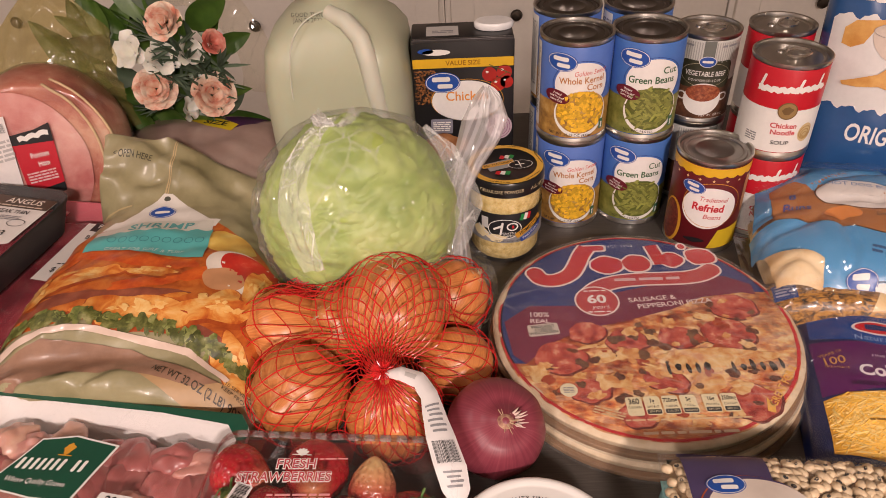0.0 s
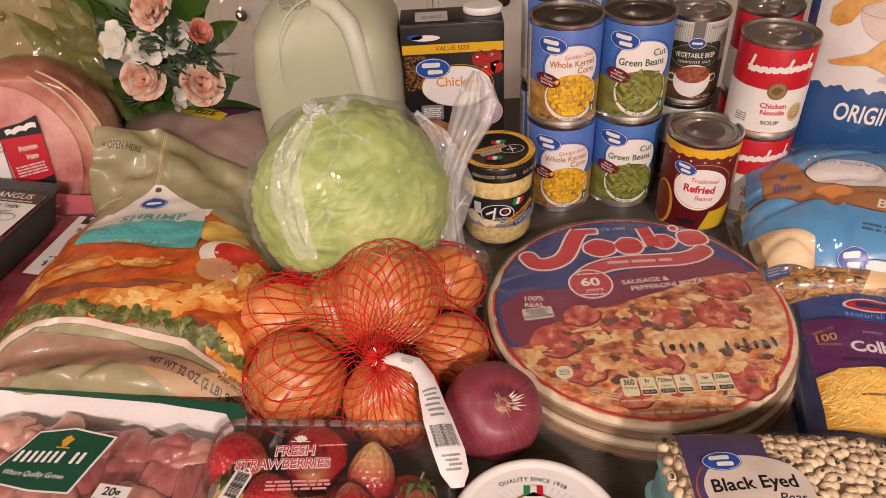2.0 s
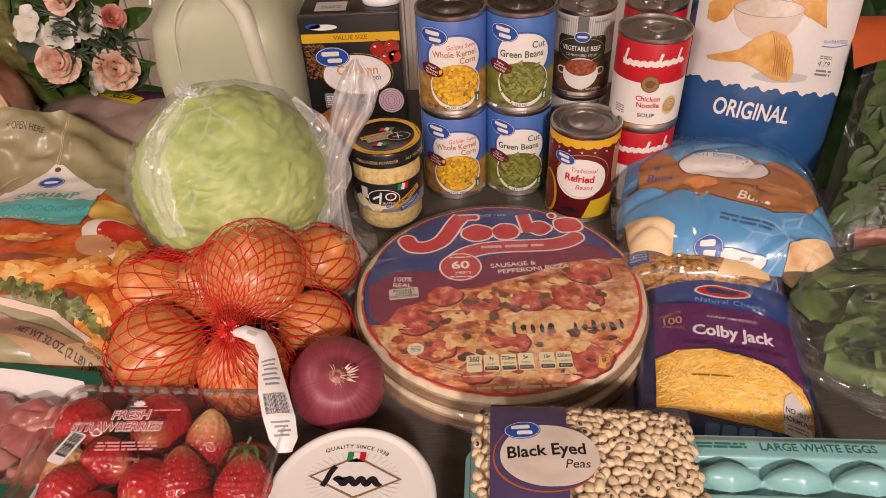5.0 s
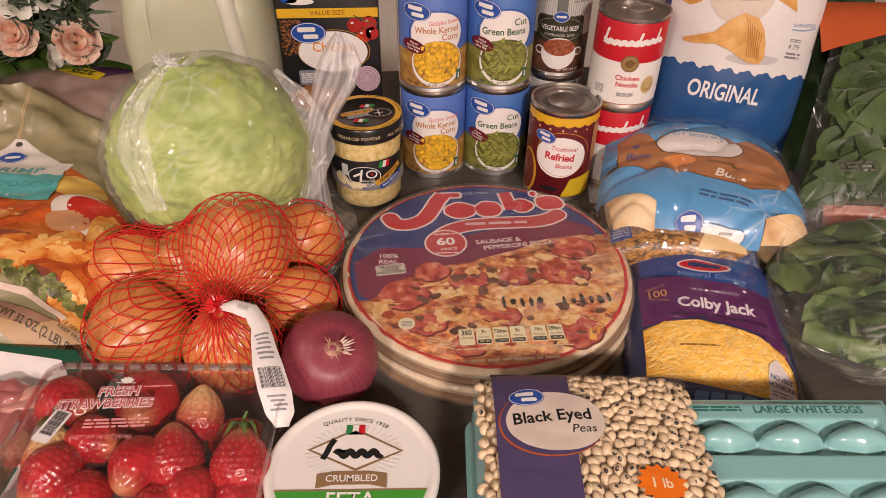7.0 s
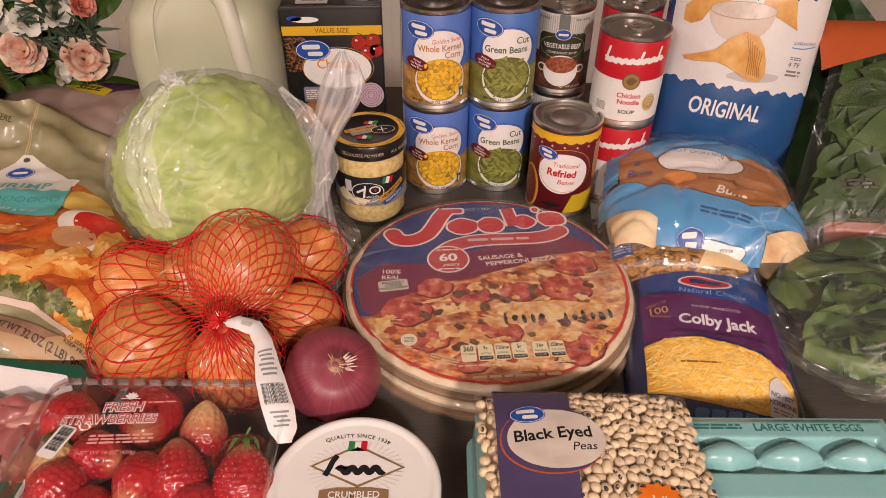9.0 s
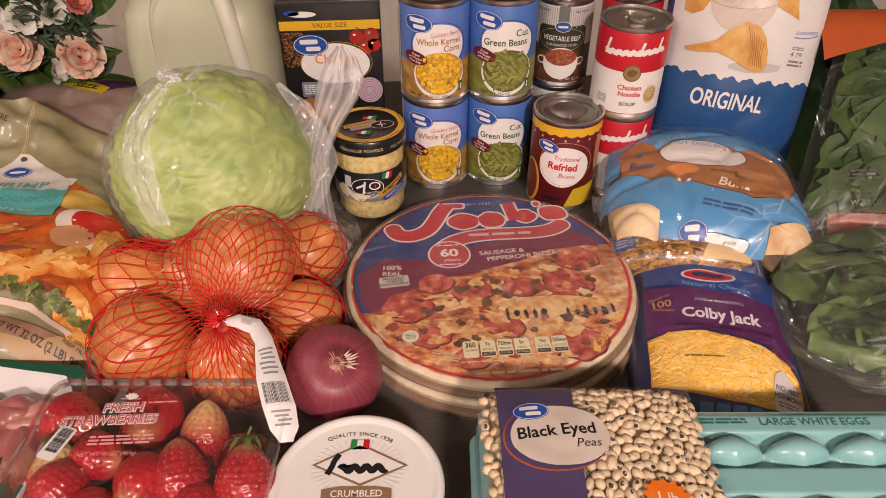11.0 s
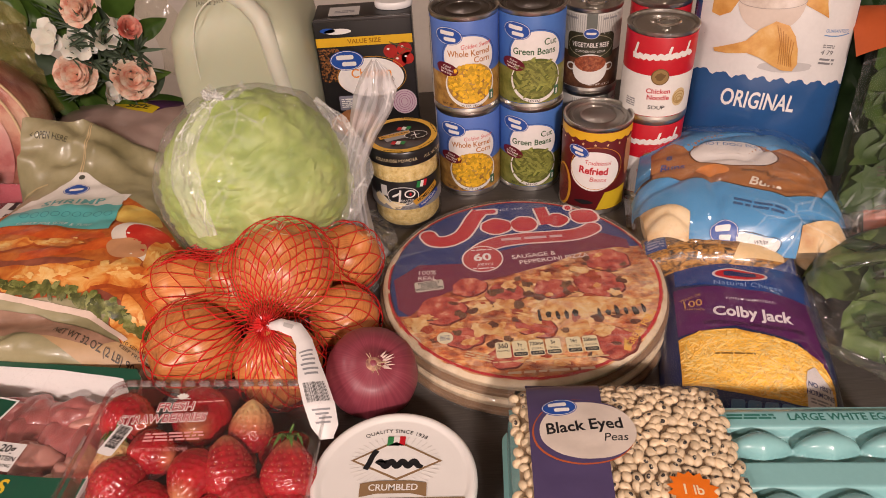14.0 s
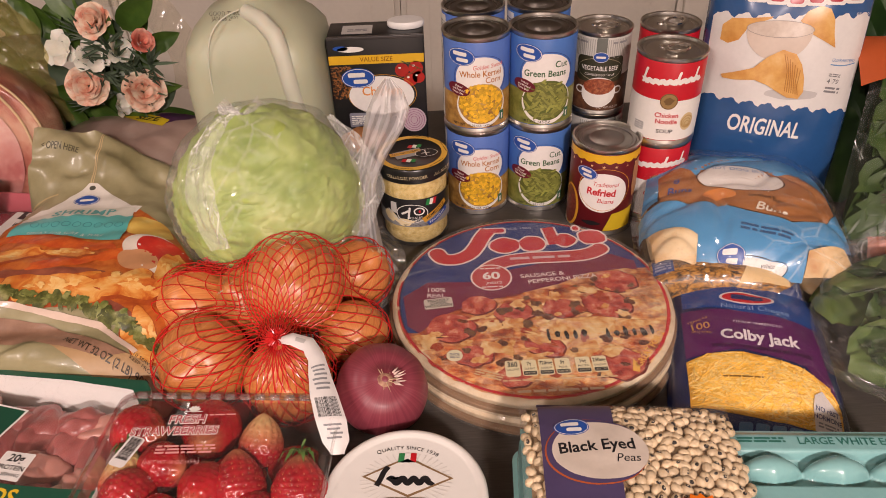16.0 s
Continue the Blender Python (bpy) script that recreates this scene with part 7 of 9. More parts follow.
# ---- tray of gizzards ----
MEAT = [blotched("gizzard_" + n, s, 55, 0.35, 0.12, coat=0.3, sub=0.15) for n, s in (
    ("pink", [(0.3, (0.42, 0.17, 0.14)), (0.55, (0.52, 0.25, 0.20)), (0.8, (0.62, 0.38, 0.30))]),
    ("red", [(0.3, (0.25, 0.06, 0.055)), (0.55, (0.37, 0.11, 0.10)), (0.8, (0.48, 0.20, 0.17))]),
    ("pale", [(0.3, (0.45, 0.21, 0.16)), (0.6, (0.58, 0.33, 0.24)), (0.8, (0.66, 0.46, 0.32))]))]


def foam_tray(parent, w, d, h, mat, label):
    outer = rect2(-w / 2, -d / 2, w / 2, d / 2, 0.022)
    bm = bmesh.new()
    levels = [(0.90, 0.0), (0.985, h * 0.85), (1.0, h * 0.93), (1.0, h), (0.985, h), (0.955, h * 0.82), (0.86, 0.006)]
    rings = [[bm.verts.new((x * k, y * k, z)) for x, y in outer] for k, z in levels]
    for a, b in zip(rings, rings[1:]):
        for i in range(len(outer)):
            j = (i + 1) % len(outer)
            bm.faces.new((a[i], a[j], b[j], b[i]))
    bm.faces.new(rings[0][::-1])
    bm.faces.new(rings[-1])
    return part("tray", bm, mat, parent, label)


def gizzard_tray(m):
    c = thing("gizzard_tray", m, "white foam tray of pink chicken gizzards under green printed film", "meat tray")
    W, D, H = 0.235, 0.170, 0.045
    foam_tray(c, W, D, H, surface("white_foam", (0.74, 0.71, 0.68), 0.6, grain=250, vary=0.04, relief=0.08), "white foam tray")
    rnd = random.Random(14)
    k = 0
    for j in range(5):
        for i in range(7):
            u = -0.090 + 0.029 * i + rnd.uniform(-0.006, 0.006)
            v = -0.062 + 0.029 * j + rnd.uniform(-0.006, 0.006)
            if v > 0.047:
                v = 0.047
            a, b, z = rnd.uniform(0.020, 0.031), rnd.uniform(0.014, 0.020), rnd.uniform(0.010, 0.0125)
            rot = rnd.uniform(0, 3.14)
            sd = k * 1.7
            def at(d, a=a, b=b, z=z, sd=sd):
                q = 1 + 0.34 * nz(d.x * 1.3 + sd, d.y * 1.3, d.z * 1.3) + 0.10 * nz(d.x * 2.6 + sd, d.y * 2.6, d.z * 2.6) - 0.16 * max(0.0, 1 - abs(d.y * 1.2 + 0.25 * math.sin(d.x * 3 + sd)) / 0.22)
                return Vector((d.x * a * q, d.y * b * q, min(d.z * z * q, 0.0155)))
            o = part("gizzard", ball(at, 30, 20), MEAT[rnd.choice((0, 0, 1, 1, 2))], c, angle=0)
            o.matrix_basis = pose(u, v, 0.019 + rnd.uniform(0, 0.007), rnd.uniform(-14, 14), rnd.uniform(-14, 14), math.degrees(rot))
            k += 1
    def lid(u, v):
        e = min(W / 2 - abs(u), D / 2 - abs(v))
        return H + 0.0012 - 0.0025 * smoothstep(0.004, 0.03, e) + 0.0012 * nz(u * 30, v * 30, 5) * smoothstep(0.0, 0.02, e)
    skin = part("film", sheet(lambda s, t: ((s - 0.5) * W, (t - 0.5) * D, lid((s - 0.5) * W, (t - 0.5) * D)), 40, 30), BAG_FILM, c, "clear stretched film")
    p = Print(skin, lambda u, v, h: (u, v, lid(u, v) + h), 0.01, 0.0004)
    green = ink(0.012, 0.085, 0.05, 0.3, coat=0.3)
    r = 0.03
    inner = [(0.1130, 0.030), (0.1100, 0.060), (0.098, 0.0735), (0.04, 0.0785), (-0.1175, 0.0795)]
    p.shape("green_back_band", [(-0.1175, 0.0845), (0.105, 0.0845), (0.1145, 0.074), (0.1175, 0.060), (0.1175, 0.020), (0.110, 0.020)] + inner, green, 1, "dark green printed border")
    p.shape("green_front_band", [(-0.1175, -0.0845), (0.1175, -0.0845), (0.1175, -0.0235), (-0.1175, -0.0235)], green, 1, "dark green printed band")
    p.text("EN GIZZARDS", 0.005, -0.0345, 0.0180, ink(0.72, 0.48, 0.03), 2, bold=0.025, wide=0.95)
    q = Print(skin, lambda u, v, h: (0.020 - (0.020 - u) * 0.88, 0.048 - (0.041 - v) * 0.77, lid(u, v) + h), 0.01, 0.0004)
    lab = [(-0.052, 0.034), (-0.022, 0.041), (0.018, 0.035), (0.005, -0.028), (-0.030, -0.029), (-0.074, -0.023)]
    q.shape("label_rim", [(x * 1.05 + 0.0015, y * 1.06) for x, y in lab], WHITE, 2)
    q.shape("label", lab, ink(0.010, 0.07, 0.04, 0.35), 3, "dark green label with a white rim")
    q.shapes("gold_mark", [blob2(-0.022, 0.0275, 0.0045, 0.0060, 4, 0.7), rect2(-0.029, 0.0180, -0.016, 0.0195), rect2(-0.0235, 0.019, -0.0220, 0.024)], GOLD, 4)
    q.shapes("name_bar", [rect2(-0.060 + 0.0064 * i, -0.001 + 0.0003 * i, -0.0568 + 0.0064 * i, 0.0125 + 0.0003 * i, 0.0008, 0.15) for i in range(10) if i != 7], WHITE, 4)
    q.text("Where Quality Grows", -0.034, -0.0130, 0.0085, WHITE, 4, shear=0.3, wide=0.72)
    p.rect("white_sticker", 0.027, -0.021, 0.053, 0.004, ink(0.74, 0.71, 0.68), 3, 0.001, -3)
    p.text("20g", 0.040, -0.0020, 0.0095, BLACK, 4, bold=0.02, rot=-3)
    p.text("PROTEIN", 0.040, -0.0105, 0.0058, BLACK, 4, bold=0.01, rot=-3)
    p.text("PER SERVING", 0.040, -0.0165, 0.0038, BLACK, 4, rot=-3)
    return c


gizzard_tray(pose(-0.2740, 0.3270, 0.0004, 0, 0, -9))

# ---- punnet of strawberries ----
def berry_skin(name, low, high, share):
    """Red skin that pales towards the stalk, the more the larger share is."""
    m, nt, b = nodes_of(name)
    tc = nt.nodes.new("ShaderNodeTexCoord")
    sep = nt.nodes.new("ShaderNodeSeparateXYZ")
    nt.links.new(tc.outputs["Object"], sep.inputs[0])
    f = noise_fac(nt, 60.0)
    c = ramp(nt, f, [(0.3, (0.24, 0.005, 0.013)), (0.55, (0.38, 0.010, 0.018)), (0.8, (0.48, 0.022, 0.022))])
    mr = add(nt, "ShaderNodeMapRange")
    mr.inputs[1].default_value, mr.inputs[2].default_value = low, high
    mr.interpolation_type = "SMOOTHSTEP"
    nt.links.new(sep.outputs[2], mr.inputs[0])
    oi = nt.nodes.new("ShaderNodeObjectInfo")
    k = nt.nodes.new("ShaderNodeMath")
    k.operation = "MULTIPLY"
    nt.links.new(mr.outputs[0], k.inputs[0])
    amount = add(nt, "ShaderNodeMapRange")
    amount.inputs[3].default_value, amount.inputs[4].default_value = share * 0.6, share
    nt.links.new(oi.outputs["Random"], amount.inputs[0])
    nt.links.new(amount.outputs[0], k.inputs[1])
    c = mixc(nt, k.outputs[0], c, (0.70, 0.57, 0.24))
    nt.links.new(c, b.inputs["Base Color"])
    b.inputs["Roughness"].default_value = 0.25
    b.inputs["Coat Weight"].default_value = 0.4
    b.inputs["Subsurface Weight"].default_value = 0.1
    b.inputs["Subsurface Radius"].default_value = (0.01, 0.003, 0.002)
    return m


BERRY = berry_skin("strawberry_skin", 0.006, 0.026, 0.55)
HALF_RIPE = berry_skin("half_ripe_strawberry_skin", -0.014, 0.016, 1.0)
SEED = surface("berry_seed", (0.40, 0.13, 0.035), 0.5)
CALYX = surface("berry_leaf", (0.10, 0.20, 0.035), 0.5, grain=150, vary=0.3)


def strawberry(m, r, long_, seed, leafy, skin):
    """A berry: tip along -z, stalk end along +z, with sunk seeds."""
    c = thing("strawberry", m, "ripe red strawberry with green leaves inside the clear box" if leafy else "ripe red strawberry inside the clear box", "strawberry", "strawberries in the box")
    def rad(t):
        return r * (math.sin(math.pi * min(1, t ** 0.72)) ** 0.62 if 0 < t < 1 else 0)
    spots = []
    jit = random.Random(seed * 7 + 1)
    for j in range(10):
        t = 0.10 + 0.80 * j / 9
        n = max(4, int(2 * math.pi * rad(t) / 0.0060))
        for i in range(n):
            spots.append((t + jit.uniform(-0.022, 0.022), 2 * math.pi * (i + 0.5 * (j % 2) + jit.uniform(-0.15, 0.15)) / n))
    def place(t, a, h=0.0):
        q = rad(t) * (1 + 0.06 * nz(math.cos(a) * 1.2 + seed, math.sin(a) * 1.2, t * 2)) + h
        return Vector((q * math.cos(a), q * math.sin(a), -long_ * 0.62 + long_ * t))
    bm = bmesh.new()
    nu, nv = 70, 54
    rings = []
    for j in range(nv + 1):
        t = 0.002 + 0.996 * j / nv
        ring = []
        for i in range(nu):
            a = 2 * math.pi * i / nu
            dent = 0.0
            for st, sa in spots:
                if abs(st - t) < 0.06:
                    da = (a - sa + math.pi) % (2 * math.pi) - math.pi
                    d2 = ((st - t) * long_) ** 2 + (da * rad(t)) ** 2
                    dent = max(dent, math.exp(-d2 / (0.0015 ** 2)))
            ring.append(bm.verts.new(place(t, a, -0.0014 * dent)))
        rings.append(ring)
    for a, b in zip(rings, rings[1:]):
        for i in range(nu):
            bm.faces.new((a[i], a[(i + 1) % nu], b[(i + 1) % nu], b[i]))
    bm.faces.new(rings[0][::-1])
    bm.faces.new(rings[-1])
    part("fruit", bm, skin, c, angle=0)
    sb = bmesh.new()
    for st, sa in spots:
        p = place(st, sa, -0.0008)
        n = Vector((math.cos(sa), math.sin(sa), 0.2)).normalized()
        bean_at(sb, p, Vector((0, 0, 1)), n, 0.0008, 0.00042)
    tagged(part("seed", sb, SEED, c, "tiny yellow seeds"), kind="stuff")
    if leafy:
        lb = bmesh.new()
        rnd = random.Random(seed)
        for k in range(9):
            a = 2 * math.pi * k / 9 + rnd.uniform(-0.2, 0.2)
            l = r * rnd.uniform(0.55, 0.95)
            d, s = Vector((math.cos(a), math.sin(a), 0)), Vector((-math.sin(a), math.cos(a), 0))
            z0 = long_ * 0.36
            prev = None
            for i in range(5):
                q = i / 4
                p = d * l * q + Vector((0, 0, z0 + 0.004 * math.sin(q * 3.0) - 0.006 * q * q + 0.003 * rnd.random()))
                wv = s * 0.0032 * (1 - q) ** 0.6 * (0.5 + q)
                cur = (lb.verts.new(p - wv), lb.verts.new(p + wv))
                if prev:
                    lb.faces.new((prev[0], prev[1], cur[1], cur[0]))
                prev = cur
        tube(lb, [(0, 0, z0 - 0.002), (0.001, 0, z0 + 0.006), (0.003, 0.001, z0 + 0.011)], 0.0011, 6)
        part("calyx", lb, CALYX, c, "green leafy cap")
    return c


BERRIES = [  # x, y, z, radius, length, tilt x, tilt y, turn, leafy
    (-0.139, 0.336, 0.046, 0.0215, 0.048, 78, 20, 60, 0), (-0.090, 0.333, 0.046, 0.0240, 0.052, 60, -12, 12, 0), (-0.047, 0.331, 0.047, 0.0180, 0.042, -38, 8, 0, 0),
    (-0.012, 0.289, 0.046, 0.0225, 0.046, -48, 6, 4, 1), (-0.112, 0.303, 0.046, 0.0190, 0.042, 70, 25, 55, 0), (-0.059, 0.294, 0.047, 0.0205, 0.050, -62, -8, 6, 0),
    (-0.084, 0.276, 0.045, 0.0210, 0.046, 72, 5, -15, 0), (-0.146, 0.303, 0.045, 0.0190, 0.044, -30, 40, 50, 1), (-0.142, 0.272, 0.044, 0.0200, 0.048, 95, 70, -20, 0),
    (-0.112, 0.256, 0.040, 0.0180, 0.042, 80, 0, 10, 0), (-0.040, 0.258, 0.038, 0.0185, 0.042, 80, 10, 30, 1), (-0.068, 0.246, 0.036, 0.0170, 0.042, 85, 0, -30, 0),
    (-0.010, 0.254, 0.034, 0.0170, 0.042, 70, -40, 30, 0), (-0.060, 0.312, 0.022, 0.0180, 0.042, 85, 10, 80, 0), (-0.105, 0.318, 0.021, 0.0180, 0.042, 85, 10, 20, 0), (-0.020, 0.322, 0.021, 0.0170, 0.042, 85, 10, 120, 0),
]
for i, (x, y, z, r, l, ax, ay, az, lf) in enumerate(BERRIES):
    strawberry(pose(x, y, z, ax, ay, az), r, l, i * 2.3 + 1, bool(lf), HALF_RIPE if i in (2, 7) else BERRY)


def clamshell(m):
    c = thing("fruit_box", m, "clear plastic clamshell box full of strawberries", "fruit box")
    W, D, H = 0.178, 0.130, 0.073
    clear = film("clamshell_plastic", 0.10, crumple=18, strength=0.25, haze=0.015, rough=0.05)
    outer = rect2(-W / 2, -D / 2, W / 2, D / 2, 0.014)
    def shell(levels, close):
        bm = bmesh.new()
        rings = [[bm.verts.new((x * k, y * k, z)) for x, y in outer] for k, z in levels]
        for a, b in zip(rings, rings[1:]):
            for i in range(len(outer)):
                j = (i + 1) % len(outer)
                bm.faces.new((a[i], a[j], b[j], b[i]))
        bm.faces.new(rings[-1] if close else rings[0][::-1])
        return bm
    part("base", shell([(0.90, 0.0006), (0.955, 0.04), (0.97, 0.0600), (1.0, 0.0605), (1.0, 0.0630)], False), clear, c, "clear plastic base")
    lid = part("lid", shell([(1.004, 0.0605), (1.004, 0.0650), (0.975, 0.0655), (0.965, 0.0700), (0.95, H), (0.90, H)], True), clear, c, "clear plastic lid with a hinge ridge")
    ribs = bmesh.new()
    for k in range(14):
        x = -0.078 + 0.012 * k
        merged(ribs, box(x, D / 2 - 0.001, 0.0612, x + 0.008, D / 2 + 0.0025, 0.0655, 0.0006, 1))
    part("hinge", ribs, film("hinge_plastic", 0.16, crumple=40, strength=0.4, haze=0.12), c, "ridged clear hinge")
    p = Print(lid, lambda u, v, h: (u, v, H + h), 0.05, 0.0004)
    pink = ink(0.70, 0.30, 0.30)
    p.text("FRESH", -0.0235, 0.0335, 0.0115, WHITE, 1, bold=0.06, wide=0.9, rot=3)
    p.text("FRESH", -0.0235, 0.0335, 0.0115, ink(0.50, 0.05, 0.07), 2, bold=0.0, wide=0.9, rot=3)
    p.text("STRAWBERRIES", -0.0300, 0.0225, 0.0112, WHITE, 1, bold=0.06, wide=0.86, rot=3)
    p.text("STRAWBERRIES", -0.0300, 0.0225, 0.0112, ink(0.50, 0.05, 0.07), 2, bold=0.0, wide=0.86, rot=3)
    p.shapes("leaf_mark", [turn2(ellipse2(-0.0215, 0.0440, 0.0012, 0.0035, 0, 12), -0.0215, 0.042, a) for a in (-60, -30, 0, 30, 60)], WHITE, 1)
    p.rect("white_line", -0.0285, 0.0414, -0.0145, 0.0420, WHITE, 1)
    p.bars(-0.016, 0.0065, 0.044, 0.0090, 3, pink, 1, 3)
    p.text("NET WT 16 OZ (454g)", -0.022, -0.0050, 0.0048, pink, 1, wide=0.85, rot=3)
    p.bars(0.002, 0.0390, 0.020, 0.0022, 1, pink, 1, 3)
    p.shape("barcode_patch", turn2(rect2(-0.0650, -0.0100, -0.0520, 0.0170, 0.0025), -0.0585, 0.0035, -16), ink(0.74, 0.70, 0.68), 1, "white barcode patch")
    p.barcode(-0.0575, 0.0055, 0.019, 0.0092, BLACK, 2, 74)
    return c


clamshell(pose(-0.0770, 0.2900, 0.0004, 0, 0, -4.5))

# ---- bag of corn chips ----
def chip_bag(m):
    c = thing("chip_bag", m, "blue and white foil bag of original corn chips standing upright", "bag of chips")
    w, h = 0.170, 0.320
    f = pillow(w, h, 0.045, 12, 0.0030, 0.45, 0.012, 18)
    skin = part("bag", bag_skin(f, w, h, lambda u, v: pillow(w, h, 0.04, 4, 0.003, 0.45, 0.012, 18)(u, v)), ink(0.022, 0.085, 0.24, 0.27, coat=0.4), c, "glossy blue plastic bag")
    p = Print(skin, on_bag(f), 0.006, 0.0004)
    def zig(v0, slope, amp, flip=1):
        return [(-0.080 + 0.16 * k / 48, v0 + slope * (k / 48 - 0.5) + amp * abs(math.sin(k * math.pi / 6)) * flip + 0.0012 * math.sin(k * 2.1)) for k in range(49)]
    lo, hi = zig(-0.0330, -0.011, 0.0055), zig(0.0640, 0.004, 0.0060)
    p.shape("white_field", lo + hi[::-1], ink(0.70, 0.68, 0.66, 0.3, coat=0.4), 1, "white printed field with zigzag edges")
    p.text("ORIGINAL", -0.0085, -0.0555, 0.0265, ink(0.74, 0.72, 0.70), 2, bold=0.02, wide=0.66, rot=-5)
    chip = blotched("corn_chip_print", [(0.3, (0.54, 0.24, 0.05)), (0.55, (0.68, 0.38, 0.11)), (0.75, (0.76, 0.52, 0.22))], 45, 0.3, 0.05, coat=0.3)
    ridge = ink(0.44, 0.19, 0.035)
    shade = ink(0.50, 0.48, 0.47)
    p.shape("chip_shadow", blob2(0.012, -0.0155, 0.028, 0.006, 3, 0.2), shade, 2)
    p.shape("bowl_picture", [(-0.046, 0.054)] + [(-0.0125 + 0.0335 * math.cos(a), 0.053 - 0.032 * math.sin(a)) for a in [math.pi * k / 20 for k in range(20, -1, -1)]], ink(0.60, 0.50, 0.42), 3, "printed bowl of dip")
    p.oval("dip_picture", -0.0125, 0.054, 0.0335, 0.0085, blotched("dip_print", [(0.3, (0.52, 0.43, 0.36)), (0.7, (0.70, 0.62, 0.54))], 80, 0.3, 0.02), 4)
    p.ring("bowl_rim", -0.0125, 0.054, 0.0340, 0.0090, 0.0006, ink(0.35, 0.30, 0.27), 5)
    p.shape("chip_picture", [(-0.070, 0.038), (-0.070, 0.054), (-0.062, 0.062), (-0.045, 0.0635), (-0.022, 0.0665), (-0.024, 0.064), (-0.044, 0.056), (-0.048, 0.048), (-0.052, 0.040), (-0.062, 0.035)], chip, 2, "printed corn chip")
    p.shape("chip_picture", [(0.006, 0.063), (0.012, 0.073), (0.024, 0.079), (0.034, 0.076), (0.040, 0.066), (0.043, 0.050), (0.047, 0.036), (0.040, 0.040), (0.028, 0.046), (0.020, 0.050)], chip, 3, "printed corn chip")
    p.shape("chip_picture", [(-0.0640, 0.0010), (-0.0500, 0.0060), (-0.0330, 0.0120), (-0.0200, 0.0250), (-0.0060, 0.0330), (0.0080, 0.0290), (0.0160, 0.0180), (0.0210, 0.0040), (0.0240, -0.0120), (0.0200, -0.0200), (0.0080, -0.0190), (-0.0020, -0.0140), (-0.0160, -0.0060), (-0.0300, -0.0010), (-0.0500, -0.0030), (-0.0620, -0.0025)], chip, 6, "printed corn chip")
    p.shapes("chip_ridge", [band2([(-0.004 + 0.0032 * k, 0.0290 - 0.0028 * k), (0.002 + 0.0022 * k, 0.010 - 0.0025 * k), (0.004 + 0.0024 * k, -0.012 - 0.0006 * k)], 0.0004) for k in range(7)], ridge, 7)
    p.shape("blue_curve", band2([(0.046 + 0.004 * k, 0.0185 - 0.0016 * math.sin(k / 7 * math.pi)) for k in range(8)], 0.0006), ink(0.12, 0.25, 0.48), 2)
    p.text("GUARANTEED", 0.0600, 0.0220, 0.0048, ink(0.12, 0.25, 0.48), 2, rot=-4, wide=0.85)
    p.text("4 79", 0.0530, -0.0005, 0.0075, ink(0.10, 0.10, 0.11), 2, rot=-8)
    p.bars(0.0535, 0.0065, 0.013, 0.004, 2, ink(0.2, 0.2, 0.21), 2, -8)
    p.bars(0.0545, -0.0100, 0.017, 0.008, 2, ink(0.2, 0.2, 0.21), 2, -8, seed=5)
    p.text("BRAND", 0.0700, 0.0700, 0.0046, ink(0.7, 0.7, 0.72), 2, rot=-3)
    def name(grow):
        return [rect2(-0.067 + 0.0195 * i - grow, 0.0800 + 0.0015 * abs(i - 3) - grow, -0.053 + 0.0195 * i + grow, 0.1150 + grow, 0.003) for i in range(7)]
    p.shapes("name_rim", name(0.0032), ink(0.72, 0.70, 0.68), 3)
    p.shapes("name_block", name(0.0), ink(0.42, 0.012, 0.03, 0.3), 4, "plain red blocks of the maker's name")
    return c


chip_bag(pose(0.497, 0.738, 0.155, 80, 0, -14))

# ---- leaves ----
def leaf_sheet(bm, m, l, w, curl, seed, nu=6, nl=10, ruffle=0.0):
    """Adds a pointed leaf, from the origin of m along its y, to bm."""
    g = []
    for j in range(nl + 1):
        t = j / nl
        half = w * (math.sin(math.pi * (0.04 + 0.96 * t) ** 0.8)) ** 0.8
        row = []
        for i in range(nu + 1):
            s = i / nu * 2 - 1
            x = half * s
            z = curl * l * t * t + 0.22 * abs(x) + ruffle * abs(s) ** 2 * nz(t * 9 + seed, s * 2, seed) - 0.05 * l * math.sin(t * 3) * (1 - abs(s))
            row.append(bm.verts.new(m @ Vector((x, l * t, z))))
        g.append(row)
    for j in range(nl):
        for i in range(nu):
            bm.faces.new((g[j][i], g[j][i + 1], g[j + 1][i + 1], g[j + 1][i]))


def leaf_mat(name, dark, mid, light, rough=0.45):
    m, nt, b = nodes_of(name)
    f = noise_fac(nt, 35.0, 5.0)
    c = ramp(nt, f, [(0.3, dark), (0.55, mid), (0.8, light)])
    g = nt.nodes.new("ShaderNodeNewGeometry")
    hs = nt.nodes.new("ShaderNodeHueSaturation")
    mr = add(nt, "ShaderNodeMapRange")
    mr.inputs[3].default_value, mr.inputs[4].default_value = 0.7, 1.3
    nt.links.new(g.outputs["Random Per Island"], mr.inputs[0])
    nt.links.new(mr.outputs[0], hs.inputs["Value"])
    nt.links.new(c, hs.inputs["Color"])
    nt.links.new(hs.outputs[0], b.inputs["Base Color"])
    b.inputs["Roughness"].default_value = rough
    bump(nt, b, noise_fac(nt, 120.0, 4.0), 0.25, 0.001)
    return m


DEEP_LEAF = leaf_mat("dark_leaf", (0.013, 0.036, 0.008), (0.024, 0.062, 0.013), (0.045, 0.095, 0.022))
MID_LEAF = leaf_mat("mid_leaf", (0.030, 0.064, 0.012), (0.055, 0.105, 0.023), (0.10, 0.155, 0.045))
